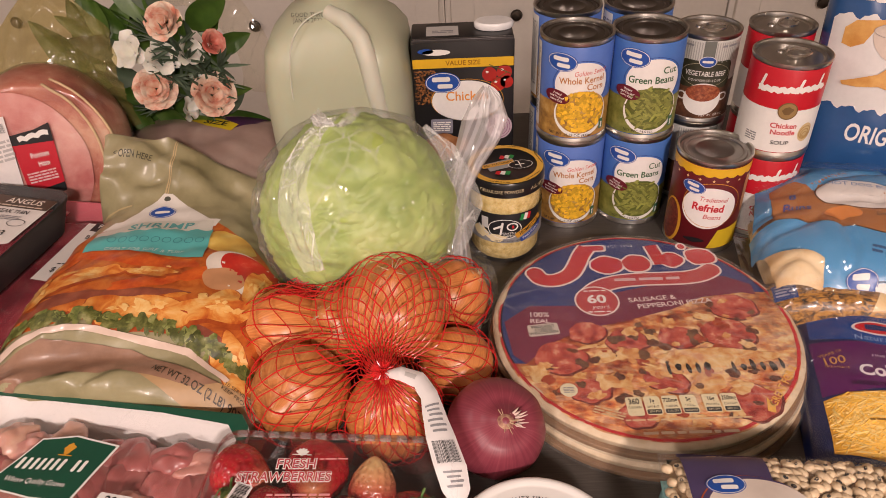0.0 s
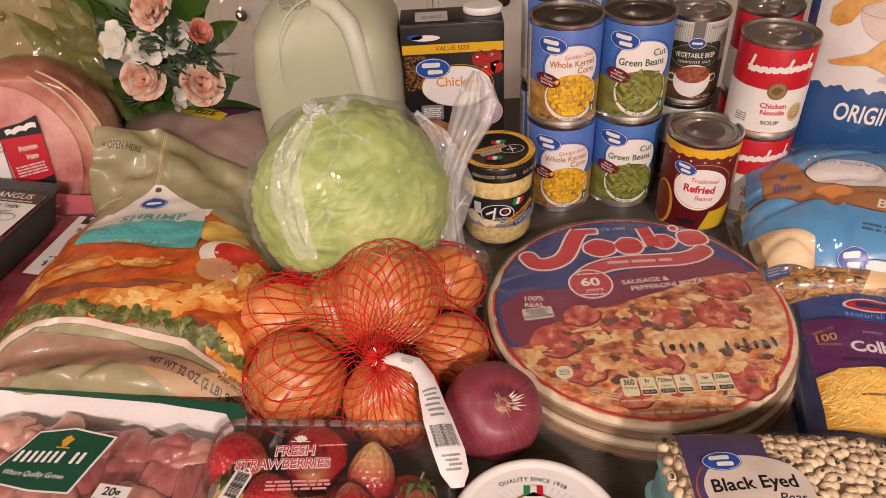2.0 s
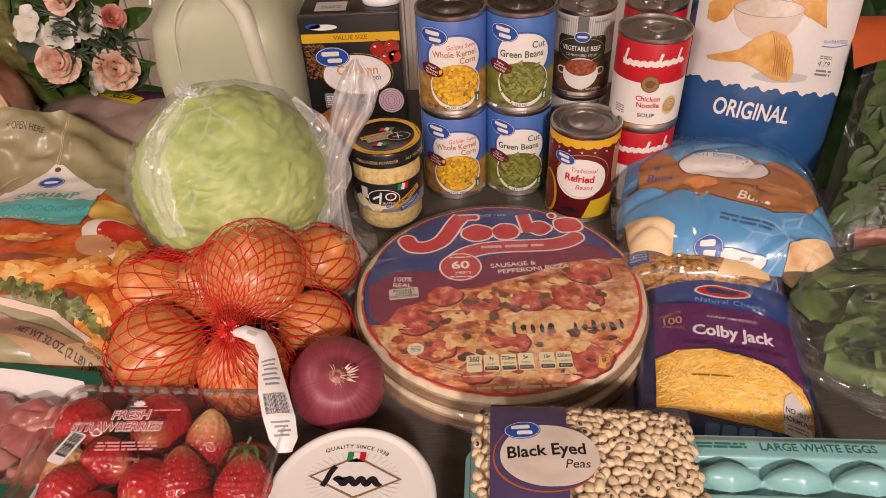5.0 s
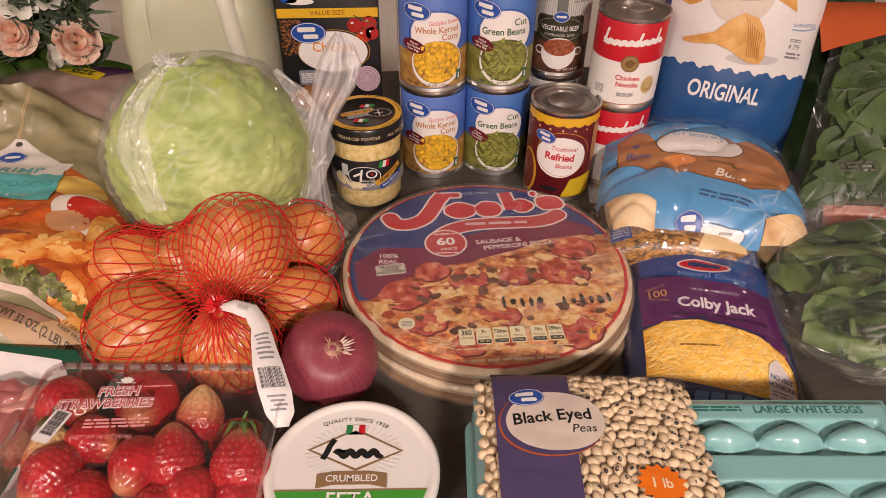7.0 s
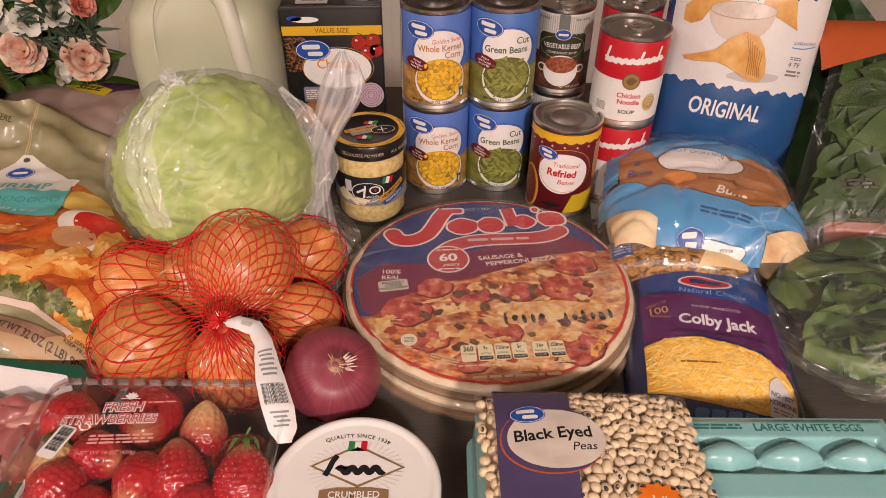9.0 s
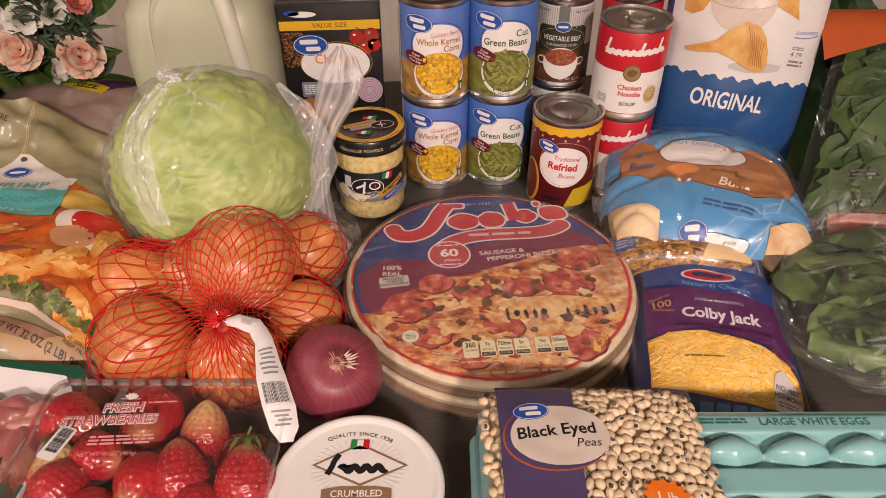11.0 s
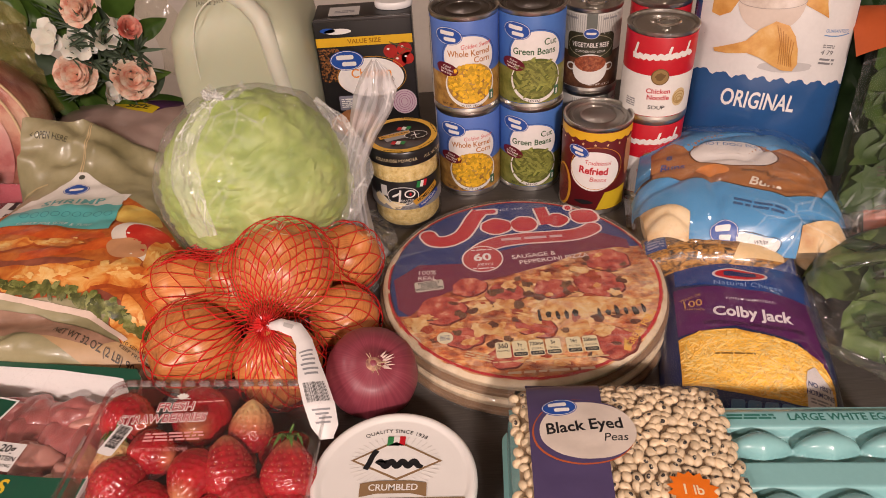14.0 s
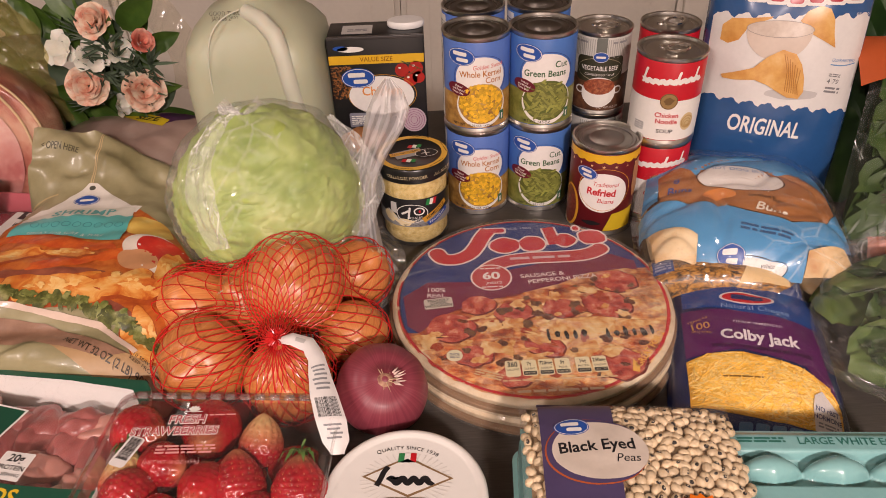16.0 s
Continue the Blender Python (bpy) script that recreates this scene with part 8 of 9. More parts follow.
PALE_LEAF = leaf_mat("pale_leaf", (0.07, 0.12, 0.028), (0.125, 0.19, 0.05), (0.21, 0.26, 0.10))

# collard greens standing behind the salad
greens = thing("leafy_greens", pose(0, 0, 0), "bunch of broad dark green leaves standing behind the bagged salad", "greens")
for k, (x, y, z, rx, ry, rz, l, w) in enumerate(((0.590, 0.735, 0.002, 76, -8, 8, 0.26, 0.055), (0.625, 0.775, 0.002, 80, -14, -18, 0.26, 0.06), (0.580, 0.715, 0.001, 74, 4, 14, 0.18, 0.045), (0.665, 0.800, 0.002, 82, -18, -30, 0.26, 0.06), (0.570, 0.760, 0.002, 82, -2, 20, 0.235, 0.045), (0.700, 0.770, 0.002, 74, -20, -10, 0.25, 0.06), (0.585, 0.69, 0.001, 72, 6, 12, 0.13, 0.04))):
    bm = bmesh.new()
    leaf_sheet(bm, pose(x, y, z, rx, ry, rz), l, w, -0.10, k * 1.7, 8, 14, 0.012)
    part("leaf", bm, DEEP_LEAF, greens, angle=0)


def salad_bag(m):
    c = thing("salad_bag", m, "clear bag of green salad leaves with orange printed bands", "bag of salad")
    w, h = 0.215, 0.285
    f = pillow(w, h, 0.036, 15, 0.004, 0.5, 0.008, 22)
    rnd = random.Random(15)
    bm = bmesh.new()
    for k in range(110):
        u, v = rnd.uniform(-0.100, 0.085), rnd.uniform(-0.120, 0.070)
        z = f(u, v) * rnd.uniform(0.35, 0.85)
        leaf_sheet(bm, pose(u, v, z, rnd.uniform(-15, 15), rnd.uniform(-20, 20), rnd.uniform(0, 360)), rnd.uniform(0.05, 0.08), rnd.uniform(0.012, 0.02), 0.05, k, 4, 6, 0.004)
    for v in bm.verts:
        v.co.x = max(-w * 0.46, min(w * 0.46, v.co.x))
        v.co.y = max(-h * 0.46, min(h * 0.40, v.co.y))
        v.co.z = max(0.0, min(v.co.z, f(v.co.x, v.co.y) - 0.004))
    tagged(part("salad_filling", bm, leaf_mat("salad_leaf", (0.018, 0.042, 0.005), (0.036, 0.072, 0.010), (0.075, 0.118, 0.022), 0.6), c, "mixed green salad leaves", angle=0), kind="stuff")
    # Dark green sheet standing in for the shade between the leaves.
    part("dark_lining", sheet(lambda s, t: ((s - 0.5) * w * 0.9, (t - 0.5) * h * 0.9, -0.004), 4, 4), leaf_mat("leaf_shade_fill", (0.012, 0.02, 0.006), (0.02, 0.035, 0.01), (0.03, 0.05, 0.015)), c)
    skin = part("film", bag_skin(f, w, h, lambda u, v: 0.012 * (1 - abs(2 * u / w) ** 2) * (1 - abs(2 * v / h) ** 2)), crinkled("salad_film", 0.008, 0.12, 16.0, 0.03, 0.004, 0.3, strength=0.35, distort=1.0), c, "clear wrinkled film")
    p = Print(skin, on_bag(f), 0.008, 0.0004)
    orange = ink(0.44, 0.085, 0.022, 0.42)
    p.shape("orange_band", [(-0.100, -0.138), (0.100, -0.138), (0.100, -0.104), (0.0, -0.098), (-0.100, -0.094)], orange, 1, "orange printed band")
    p.shape("orange_band", [(-0.100, 0.072), (-0.03, 0.090), (0.100, 0.094), (0.100, 0.134), (-0.085, 0.134), (-0.100, 0.138)], orange, 1, "orange printed band")
    p.text("NET WT 6 OZ (170g)", -0.064, -0.084, 0.0072, ink(0.03, 0.04, 0.02), 2, bold=0.015)
    p.bars(-0.072, -0.055, 0.036, 0.012, 3, ink(0.04, 0.035, 0.015), 2)
    p.shapes("sprig_mark", [blob2(0.005 + 0.006 * k, -0.082 + 0.004 * (k % 2), 0.006, 0.003, k, 0.6, 14, 30 * k) for k in range(5)], ink(0.03, 0.04, 0.02), 2)
    for o in c.children:  # the bag leans over to one side
        for v in o.data.vertices:
            v.co.x += 0.30 * v.co.y
    return c


salad_bag(pose(0.662, 0.628, 0.098, 46, 0, -6))


def lettuce_bag():
    c = thing("lettuce_bag", pose(0.570, 0.434, 0.0), "loose clear produce bag with a pale green lettuce", "bag of lettuce")
    rnd = random.Random(23)
    for k in range(19):
        bm = bmesh.new()
        a = rnd.uniform(-30, 30)
        leaf_sheet(bm, pose(-0.105 + rnd.uniform(-0.012, 0.06), -0.085 + 0.009 * k, 0.012 + 0.006 * rnd.random() + 0.0025 * k, rnd.uniform(-4, 14), rnd.uniform(-25, 10), -75 + a), rnd.uniform(0.13, 0.17), rnd.uniform(0.036, 0.05), 0.05, k * 2.1, 14, 22, 0.030)
        for v in bm.verts:
            q = math.sqrt((v.co.x / 0.125) ** 2 + ((v.co.y - 0.01) / 0.092) ** 2)
            if q > 1:
                v.co.x, v.co.y = v.co.x / q, 0.01 + (v.co.y - 0.01) / q
                q = 1
            v.co.z = max(0.003, min(v.co.z, 0.012 + 0.070 * math.sqrt(max(0.0, 1 - q * q))))
        part("lettuce_leaf", bm, PALE_LEAF if k % 3 == 0 else MID_LEAF if k % 3 == 1 else DEEP_LEAF, c, angle=0)
    def at(d):
        r = 1 + 0.10 * nz(d.x * 2.2 + 5, d.y * 2.2, d.z * 2.2) + 0.05 * nz(d.x * 6, d.y * 6 + 3, d.z * 6)
        p = Vector((d.x * 0.142 * r, d.y * 0.112 * r, 0.044 + 0.050 * d.z * r))
        if d.x < 0:
            p.y -= 0.05 * d.x * d.x * 0.8
        p.z = max(0.0008, p.z)
        return p
    part("film", ball(at, 64, 40), crinkled("lettuce_film", 0.035, 0.42, 24.0, 0.05, 0.03, 0.13, stretch=(0.6, 1.5, 1)), c, "crumpled clear plastic film", angle=0)
    return c


lettuce_bag()

# ---- cabbage in a plastic bag ----
def cabbage():
    c = thing("cabbage", pose(-0.075, 0.603, 0.0985), "pale green head of cabbage inside a thin clear bag", "cabbage")
    m, nt, b = nodes_of("cabbage_leaf")
    f = noise_fac(nt, 14.0, 5.0, 0.6, stretch=(1.6, 1, 2.2))
    f2 = noise_fac(nt, 60.0, 4.0)
    col = ramp(nt, f, [(0.32, (0.18, 0.28, 0.035)), (0.45, (0.28, 0.385, 0.062)), (0.56, (0.37, 0.465, 0.105)), (0.70, (0.53, 0.59, 0.22))])
    col = mixc(nt, 0.25, col, ramp(nt, f2, [(0.35, (0.28, 0.38, 0.08)), (0.65, (0.46, 0.52, 0.18))]))
    nt.links.new(col, b.inputs["Base Color"])
    b.inputs["Roughness"].default_value = 0.5
    bump(nt, b, f, 0.4, 0.006)
    def head(d, k=1.0, seed=0.0):
        warp = 2.2 * nz(d.x * 1.4 + seed, d.y * 1.4, d.z * 1.4)
        vein = abs(math.sin((d.z * 5 + d.x * 1.5 + warp) * 1.6)) ** 0.5
        fine = abs(nz(d.x * 6 + warp, d.y * 6, d.z * 11 + seed))
        rib = abs(math.sin((d.x * 4.5 - d.z * 3.2 + 1.6 * warp) * 2.3)) ** 0.6
        fan = math.atan2(d.z + 0.25 * d.x + 0.2, 1.3 + d.x)
        crimp = abs(nz(fan * 11 + 0.8 * warp, d.x * 1.7, d.y * 1.8 + seed)) + 0.6 * abs(nz(fan * 24 + warp, d.x * 2.6, d.y * 2.6))
        r = k * (0.935 + 0.030 * vein + 0.035 * fine + 0.012 * rib + 0.055 * crimp)
        return Vector((d.x * 0.0945 * r, d.y * 0.0915 * r, d.z * 0.0955 * r))
    part("head", ball(lambda d: head(d), 170, 110), m, c, "tight pale green leaves", angle=0)
    for k, (ax, ay, az, span) in enumerate(((60, -20, 0, 1.0), (95, 25, 40, 0.9), (110, -40, -30, 0.85))):
        R = Euler((radians(ax), radians(ay), radians(az))).to_matrix()
        def at(s, t, k=k, R=R, span=span):
            a, e = 2 * math.pi * s, span * t * (1 + 0.12 * nz(math.cos(2 * math.pi * s) * 2 + k, math.sin(2 * math.pi * s) * 2))
            d = R @ Vector((math.sin(e) * math.cos(a), math.sin(e) * math.sin(a), math.cos(e)))
            lift = 1.012 + 0.012 * t ** 3 + 0.012 * t * nz(math.cos(a) * 5, math.sin(a) * 5, k)
            return head(d, lift, k * 0.7)
        part("outer_leaf", sheet(at, 96, 30, True), m, c, "loose outer leaf", angle=0)
    return c


cabbage()


def produce_bag():
    c = thing("produce_bag", pose(0, 0, 0), "thin crinkled clear plastic bag knotted round the cabbage", "plastic bag")
    o = Vector((-0.075, 0.603, 0.0985))
    def at(d):
        crease = abs(nz(d.x * 3.2 + 2, d.y * 3.2, d.z * 3.2)) + 0.5 * abs(nz(d.x * 8, d.y * 8 + 4, d.z * 8))
        loose = 0.5 + 0.5 * nz(d.x * 1.1 + 4, d.y * 1.1, d.z * 1.1 + 1)
        r = 1.030 + (0.035 + 0.06 * loose * abs(d.x)) * crease + 0.05 * loose * abs(d.x) ** 2
        p = o + Vector((d.x * 0.0955 * r, d.y * 0.0925 * r, d.z * 0.0965 * r))
        p.z = max(p.z, 0.0012)
        return p
    haze = crinkled("produce_bag_film", 0.085, 0.20, 24.0, 0.05, 0.05, 0.12, strength=0.9, distort=0.35)
    part("bag_body", ball(at, 130, 84), haze, c, "clear crinkled film", angle=0)
    milky = crinkled("gathered_film", 0.24, 0.55, 55.0, 0.07, 0.03, 0.2, stretch=(1, 1, 0.35))
    # gathered band running from the knot down the side
    spine = [(-0.0921, 0.6048, 0.1996), (-0.1066, 0.5808, 0.1935), (-0.1167, 0.5579, 0.1805), (-0.1207, 0.5383, 0.1636), (-0.1189, 0.5226, 0.1445), (-0.1138, 0.5116, 0.1239), (-0.1055, 0.5052, 0.1019)]
    def band(s, t):
        f = t * (len(spine) - 1)
        i = min(int(f), len(spine) - 2)
        p = Vector(spine[i]).lerp(Vector(spine[i + 1]), f - i)
        q = s * 2 - 1
        wide = 0.0125 * (0.75 + 0.45 * math.sin(t * 3.0))
        return p + Vector((0.92, -0.25, 0.25)) * wide * q + Vector((-0.3, -0.8, 0.3)) * (0.0005 * math.sin(q * 9 + t * 4) + 0.006 * nz(q * 1.6, t * 5) + 0.0012 * nz(q * 9, t * 9))
    part("gathered_band", sheet(band, 26, 48), milky, c, "white gathered folds of film", angle=0)
    # Extra milky sheet, added for the haze where the film turns edge-on.
    edge_line = [(-0.0085, 0.63, 0.1738), (0.0115, 0.6237, 0.1524), (0.0245, 0.6106, 0.1279), (0.0281, 0.5904, 0.1042), (0.0236, 0.575, 0.081), (0.01, 0.5575, 0.0594)]
    def fold(s, t):
        f = t * (len(edge_line) - 1)
        i = min(int(f), len(edge_line) - 2)
        p = Vector(edge_line[i]).lerp(Vector(edge_line[i + 1]), f - i)
        q = s * 2 - 1
        out = (p - o).normalized()
        return p + Vector((0.95, 0.25, 0.1)) * 0.0135 * (0.08 + math.sin(math.pi * t) ** 0.7) * q + out * (0.0015 * math.sin(q * 5 + t * 4) + 0.004 * nz(q * 1.6, t * 5, 3))
    part("side_fold", sheet(fold, 24, 40), crinkled("edge_haze_film", 0.20, 0.35, 45.0, 0.06, 0.03, 0.18), c, "added milky sheet for the haze at the bag's side", angle=0)
    kb = bmesh.new()
    rnd = random.Random(9)
    for k in range(9):
        a = rnd.uniform(0, 6.28)
        base = Vector((-0.085, 0.594, 0.1965))
        d = Vector((math.cos(a), math.sin(a) * 0.6 - 0.3, 0.45)).normalized()
        s = d.cross(Vector((0, 0, 1))).normalized()
        rows = []
        for j in range(5):
            t = j / 4
            rows.append([kb.verts.new(base + d * 0.022 * t + s * 0.011 * t * q + Vector((0, 0, 0.004 * nz(q * 3 + k, t * 5)))) for q in (-1, -0.4, 0.2, 1)])
        for r0, r1 in zip(rows, rows[1:]):
            for i in range(3):
                kb.faces.new((r0[i], r0[i + 1], r1[i + 1], r1[i]))
    tagged(part("knot", kb, milky, c, "white knotted film", angle=0), kind="stuff")
    # the loose tail that stands up beside the head and falls to the table
    tail = [((0.053, 0.668, 0.196), 0.003), ((0.053, 0.664, 0.183), 0.015), ((0.051, 0.660, 0.164), 0.023), ((0.044, 0.654, 0.142), 0.022), ((0.032, 0.645, 0.118), 0.016), ((0.021, 0.634, 0.090), 0.012), ((0.017, 0.626, 0.050), 0.013), ((0.018, 0.608, 0.012), 0.018), ((0.024, 0.582, 0.002), 0.030)]
    def tl(s, t):
        f = t * (len(tail) - 1)
        i = min(int(f), len(tail) - 2)
        a = f - i
        p = Vector(tail[i][0]).lerp(Vector(tail[i + 1][0]), a)
        wd = tail[i][1] * (1 - a) + tail[i + 1][1] * a
        q = s * 2 - 1
        r = p + Vector((1.0, 0.15, 0)) * wd * q + Vector((0, -1, 0.2)) * (0.007 * math.cos(q * 1.5) + 0.0035 * math.sin(q * 8 + 3 * t) + 0.004 * nz(q * 3, t * 8, 2))
        r.z = max(r.z, 0.0012)
        return r
    part("bag_tail", sheet(tl, 26, 60), crinkled("tail_film", 0.48, 0.45, 32.0, 0.05, 0.03, 0.16, milk_col=(0.70, 0.68, 0.68), stretch=(1, 1, 0.5)), c, "loose grey-white tail of film", angle=0)
    def hem(s, t):
        a = radians(200 + 200 * s)
        k = 0.085 + 0.040 * t
        return (-0.070 + 1.05 * k * math.cos(a), 0.600 + k * math.sin(a), max(0.0012, 0.040 * (1 - t) ** 2 + 0.003 * nz(s * 14, t * 4)))
    part("bag_hem", sheet(hem, 70, 8), crinkled("hem_film", 0.07, 0.4, 34.0, 0.06, 0.03), c, "loose film on the table", angle=0)
    return c


produce_bag()

# ---- jug ----
def jug(m):
    c = thing("plastic_jug", m, "translucent plastic gallon jug of pale yellow-green drink", "jug")
    plastic = surface("cloudy_jug_plastic", (0.46, 0.475, 0.335), 0.42, grain=18, vary=0.05, relief=0.03, sub=0.25, stain=6)
    pale = surface("jug_handle_plastic", (0.60, 0.60, 0.49), 0.5, grain=18, vary=0.04, relief=0.03, sub=0.2, stain=6)
    levels = [(0.0, 0.070), (0.004, 0.078), (0.020, 0.082), (0.090, 0.083), (0.150, 0.083), (0.175, 0.080), (0.197, 0.077), (0.214, 0.069), (0.230, 0.053), (0.240, 0.030), (0.247, 0.021), (0.252, 0.019), (0.268, 0.019)]
    n = 64
    bm = bmesh.new()
    rings = []
    for z, r in levels:
        sq = 0.42 if z < 0.19 else 0.42 + 0.58 * smoothstep(0.19, 0.245, z)
        ring = []
        for i in range(n):
            a = 2 * math.pi * i / n
            ca, sa = math.cos(a), math.sin(a)
            x, y = r * math.copysign(abs(ca) ** sq, ca), r * math.copysign(abs(sa) ** sq, sa)
            # hollow beside the handle on the front
            if 0.10 < z < 0.235 and y < 0:
                dent = smoothstep(0.10, 0.13, z) * (1 - smoothstep(0.215, 0.235, z)) * math.exp(-((x + 0.005) / 0.040) ** 4)
                y += 0.012 * dent
            ring.append(bm.verts.new((x, y, z)))
        rings.append(ring)
    for a, b in zip(rings, rings[1:]):
        for i in range(n):
            bm.faces.new((a[i], a[(i + 1) % n], b[(i + 1) % n], b[i]))
    bm.faces.new(rings[0][::-1])
    part("body", bm, plastic, c, angle=0)
    hb = bmesh.new()
    path = [(0.000, -0.039, 0.235), (0.020, -0.052, 0.230), (0.036, -0.064, 0.216), (0.043, -0.071, 0.194), (0.048, -0.075, 0.160), (0.053, -0.075, 0.130), (0.056, -0.072, 0.112)]
    pts = []
    for i in range(len(path) - 1):
        for k in range(5):
            pts.append(Vector(path[i]).lerp(Vector(path[i + 1]), k / 5))
    pts.append(Vector(path[-1]))
    tube(hb, pts, 0.0100, 18, lambda s: 0.9 + 0.15 * math.sin(s * 3.1))
    part("handle", hb, pale, c, "moulded pale handle")
    rb = bmesh.new()
    tube(rb, [(-0.044 + 0.040 * (k / 20) ** 3, -0.0760 + 0.0290 * (k / 20) ** 3.4, 0.130 + 0.110 * math.sin(k / 20 * 1.5)) for k in range(21)], 0.0009, 8)
    part("moulded_rib", rb, pale, c, "raised moulded rib")
    part("cap", lathe([(0, 0.262), (0.0215, 0.262), (0.0215, 0.278), (0.0205, 0.280), (0, 0.280)], 32), ink(0.7, 0.68, 0.62), c, "plastic screw cap")
    p = Print(c.children[0], lambda u, v, h: (u, -0.0455 - 0.62 * (0.2345 - v) - h, v - 0.62 * h), 0.02, 0.0012)
    p.text("GOOD THRU", -0.021, 0.2372, 0.0056, ink(0.08, 0.08, 0.06), 2, spacing=1.1)
    p.text("JAN 26 2022", -0.021, 0.2322, 0.0056, ink(0.08, 0.08, 0.06), 2, spacing=1.05)
    return c


jug(pose(-0.108, 0.820, 0, 0, 0, -3))

# ---- ham, steak and pork packs ----
def ham():
    c = thing("ham", pose(-0.460, 0.775, 0.094, 0, 0, 14), "pink bone-in ham portion in clear film with red labels", "ham")
    face = blotched("ham_cut_face", [(0.32, (0.46, 0.13, 0.12)), (0.46, (0.58, 0.25, 0.22)), (0.6, (0.66, 0.36, 0.31)), (0.75, (0.74, 0.55, 0.47))], 22, 0.32, 0.05, coat=0.4, sub=0.1)
    rind = blotched("ham_rind", [(0.32, (0.26, 0.05, 0.035)), (0.48, (0.44, 0.15, 0.10)), (0.6, (0.58, 0.30, 0.20)), (0.75, (0.64, 0.44, 0.30))], 20, 0.35, 0.15, coat=0.5)
    def body(d):
        k = 1 + 0.05 * nz(d.x * 1.6, d.y * 1.6 + 2, d.z * 1.6)
        p = Vector((d.x * 0.087 * k, d.y * 0.110 * k, d.z * 0.092 * k))
        p.y = max(p.y, -0.045 + 0.06 * (p.z / 0.1) * 0.25)
        return p
    part("rind", ball(body, 64, 44), rind, c, "browned rind and fat", angle=0)
    def disc(s, t):
        a = 2 * math.pi * s
        k = t * (1 + 0.04 * nz(math.cos(a) * 2, math.sin(a) * 2))
        x, z = 0.069 * k * math.cos(a) - 0.019, 0.084 * k * math.sin(a)
        return (x, -0.047 + 0.15 * z - 0.004 * (1 - t * t) + 0.0015 * nz(x * 40, z * 40), z)
    fc = part("cut_face", sheet(disc, 64, 16, True), face, c, "smooth pink cut face", angle=0)
    def on(u, v, h):
        u, v = u * 0.68 - 0.003, v * 0.95 + 0.020
        return (u, -0.0525 + 0.15 * v - h, v)
    p = Print(fc, on, 0.02, 0.0005)
    p.shape("red_label", [(-0.030, -0.062), (0.028, -0.052), (0.034, 0.010), (-0.030, 0.010)], ink(0.50, 0.015, 0.03), 2, "red printed label")
    p.shape("black_label", [(-0.030, 0.008), (0.034, 0.008), (0.035, 0.030), (0.010, 0.024), (-0.030, 0.020)], BLACK, 3, "black label head")
    p.shape("name_bar", band2([(-0.018 + 0.006 * k, 0.0145 + 0.0014 * math.sin(k * 2.2) + 0.0007 * k) for k in range(9)], 0.0030), WHITE, 4)
    p.text("Portion", 0.006, -0.006, 0.0095, WHITE, 4, bold=0.015, rot=4)
    p.text("Ham", 0.008, -0.017, 0.0095, WHITE, 4, bold=0.015, rot=4)
    p.bars(0.000, -0.032, 0.046, 0.014, 4, ink(0.7, 0.5, 0.5), 4, 4)
    p.shape("black_foot", [(-0.030, -0.064), (0.028, -0.054), (0.029, -0.043), (-0.030, -0.052)], BLACK, 3)
    p.shape("price_sticker", [(-0.085, -0.060), (-0.036, -0.054), (-0.026, 0.044), (-0.075, 0.040)], ink(0.74, 0.70, 0.68), 5, "white price sticker")
    p.barcode(-0.044, 0.030, 0.026, 0.011, GREY, 6, 5)
    p.bars(-0.046, 0.004, 0.034, 0.026, 5, ink(0.45, 0.43, 0.42), 6, 6)
    p.shape("yellow_flash", [(-0.085, -0.062), (-0.038, -0.056), (-0.036, -0.044), (-0.085, -0.050)], YELLOW, 6)
    sb = bmesh.new()
    for q in (0.0, 1.0):
        pts = []
        for k in range(18):
            e = -1.3 + 2.5 * k / 17
            d = Vector((math.cos(e) * math.cos(-0.75 + 0.35 * q), math.cos(e) * math.sin(-0.75 + 0.35 * q), math.sin(e)))
            pts.append(body(d) * 1.02 + Vector((0.002, -0.006, 0)))
        tube(sb, pts, 0.0016, 6)
    part("string", sb, surface("ham_string", (0.58, 0.42, 0.24), 0.6), c, "tan tying string", angle=0)
    part("film", ball(lambda d: body(d) * 1.035 + Vector((0, -0.004, 0)), 64, 44), film("ham_film", 0.10, crumple=28, strength=0.5, haze=0.02, rough=0.1, dist=0.004), c, "tight clear film", angle=0)
    return c


ham()


def meat_pack(m, W, D, H, tray_mat, meat, label, name_cat, lab, shift):
    c = thing("meat_pack", m, label, name_cat)
    foam_tray(c, W, D, H, tray_mat, "moulded foam tray")
    def top(s, t):
        u, v = (s - 0.5) * W * 0.92, (t - 0.5) * D * 0.92
        e = min(W * 0.46 - abs(u), D * 0.46 - abs(v))
        return (u, v, H * 0.45 + H * 0.40 * smoothstep(0, 0.02, e) + 0.003 * nz(u * 25, v * 25, 7))
    part("meat", sheet(top, 40, 40), meat, c, "raw red meat", angle=0)
    skin = part("film", sheet(lambda s, t: ((s - 0.5) * W, (t - 0.5) * D, H + 0.001 + 0.0008 * nz(s * 9, t * 9)), 24, 24), BAG_FILM, c, "clear stretched film", angle=0)
    lab(Print(skin, lambda u, v, h: (u + shift[0], v + shift[1], H + 0.0018 + h), 0.02, 0.0004))
    return c


RAW = blotched("raw_beef", [(0.3, (0.17, 0.012, 0.025)), (0.55, (0.30, 0.035, 0.05)), (0.75, (0.42, 0.10, 0.10)), (0.88, (0.62, 0.40, 0.36))], 30, 0.25, 0.2, coat=0.5)
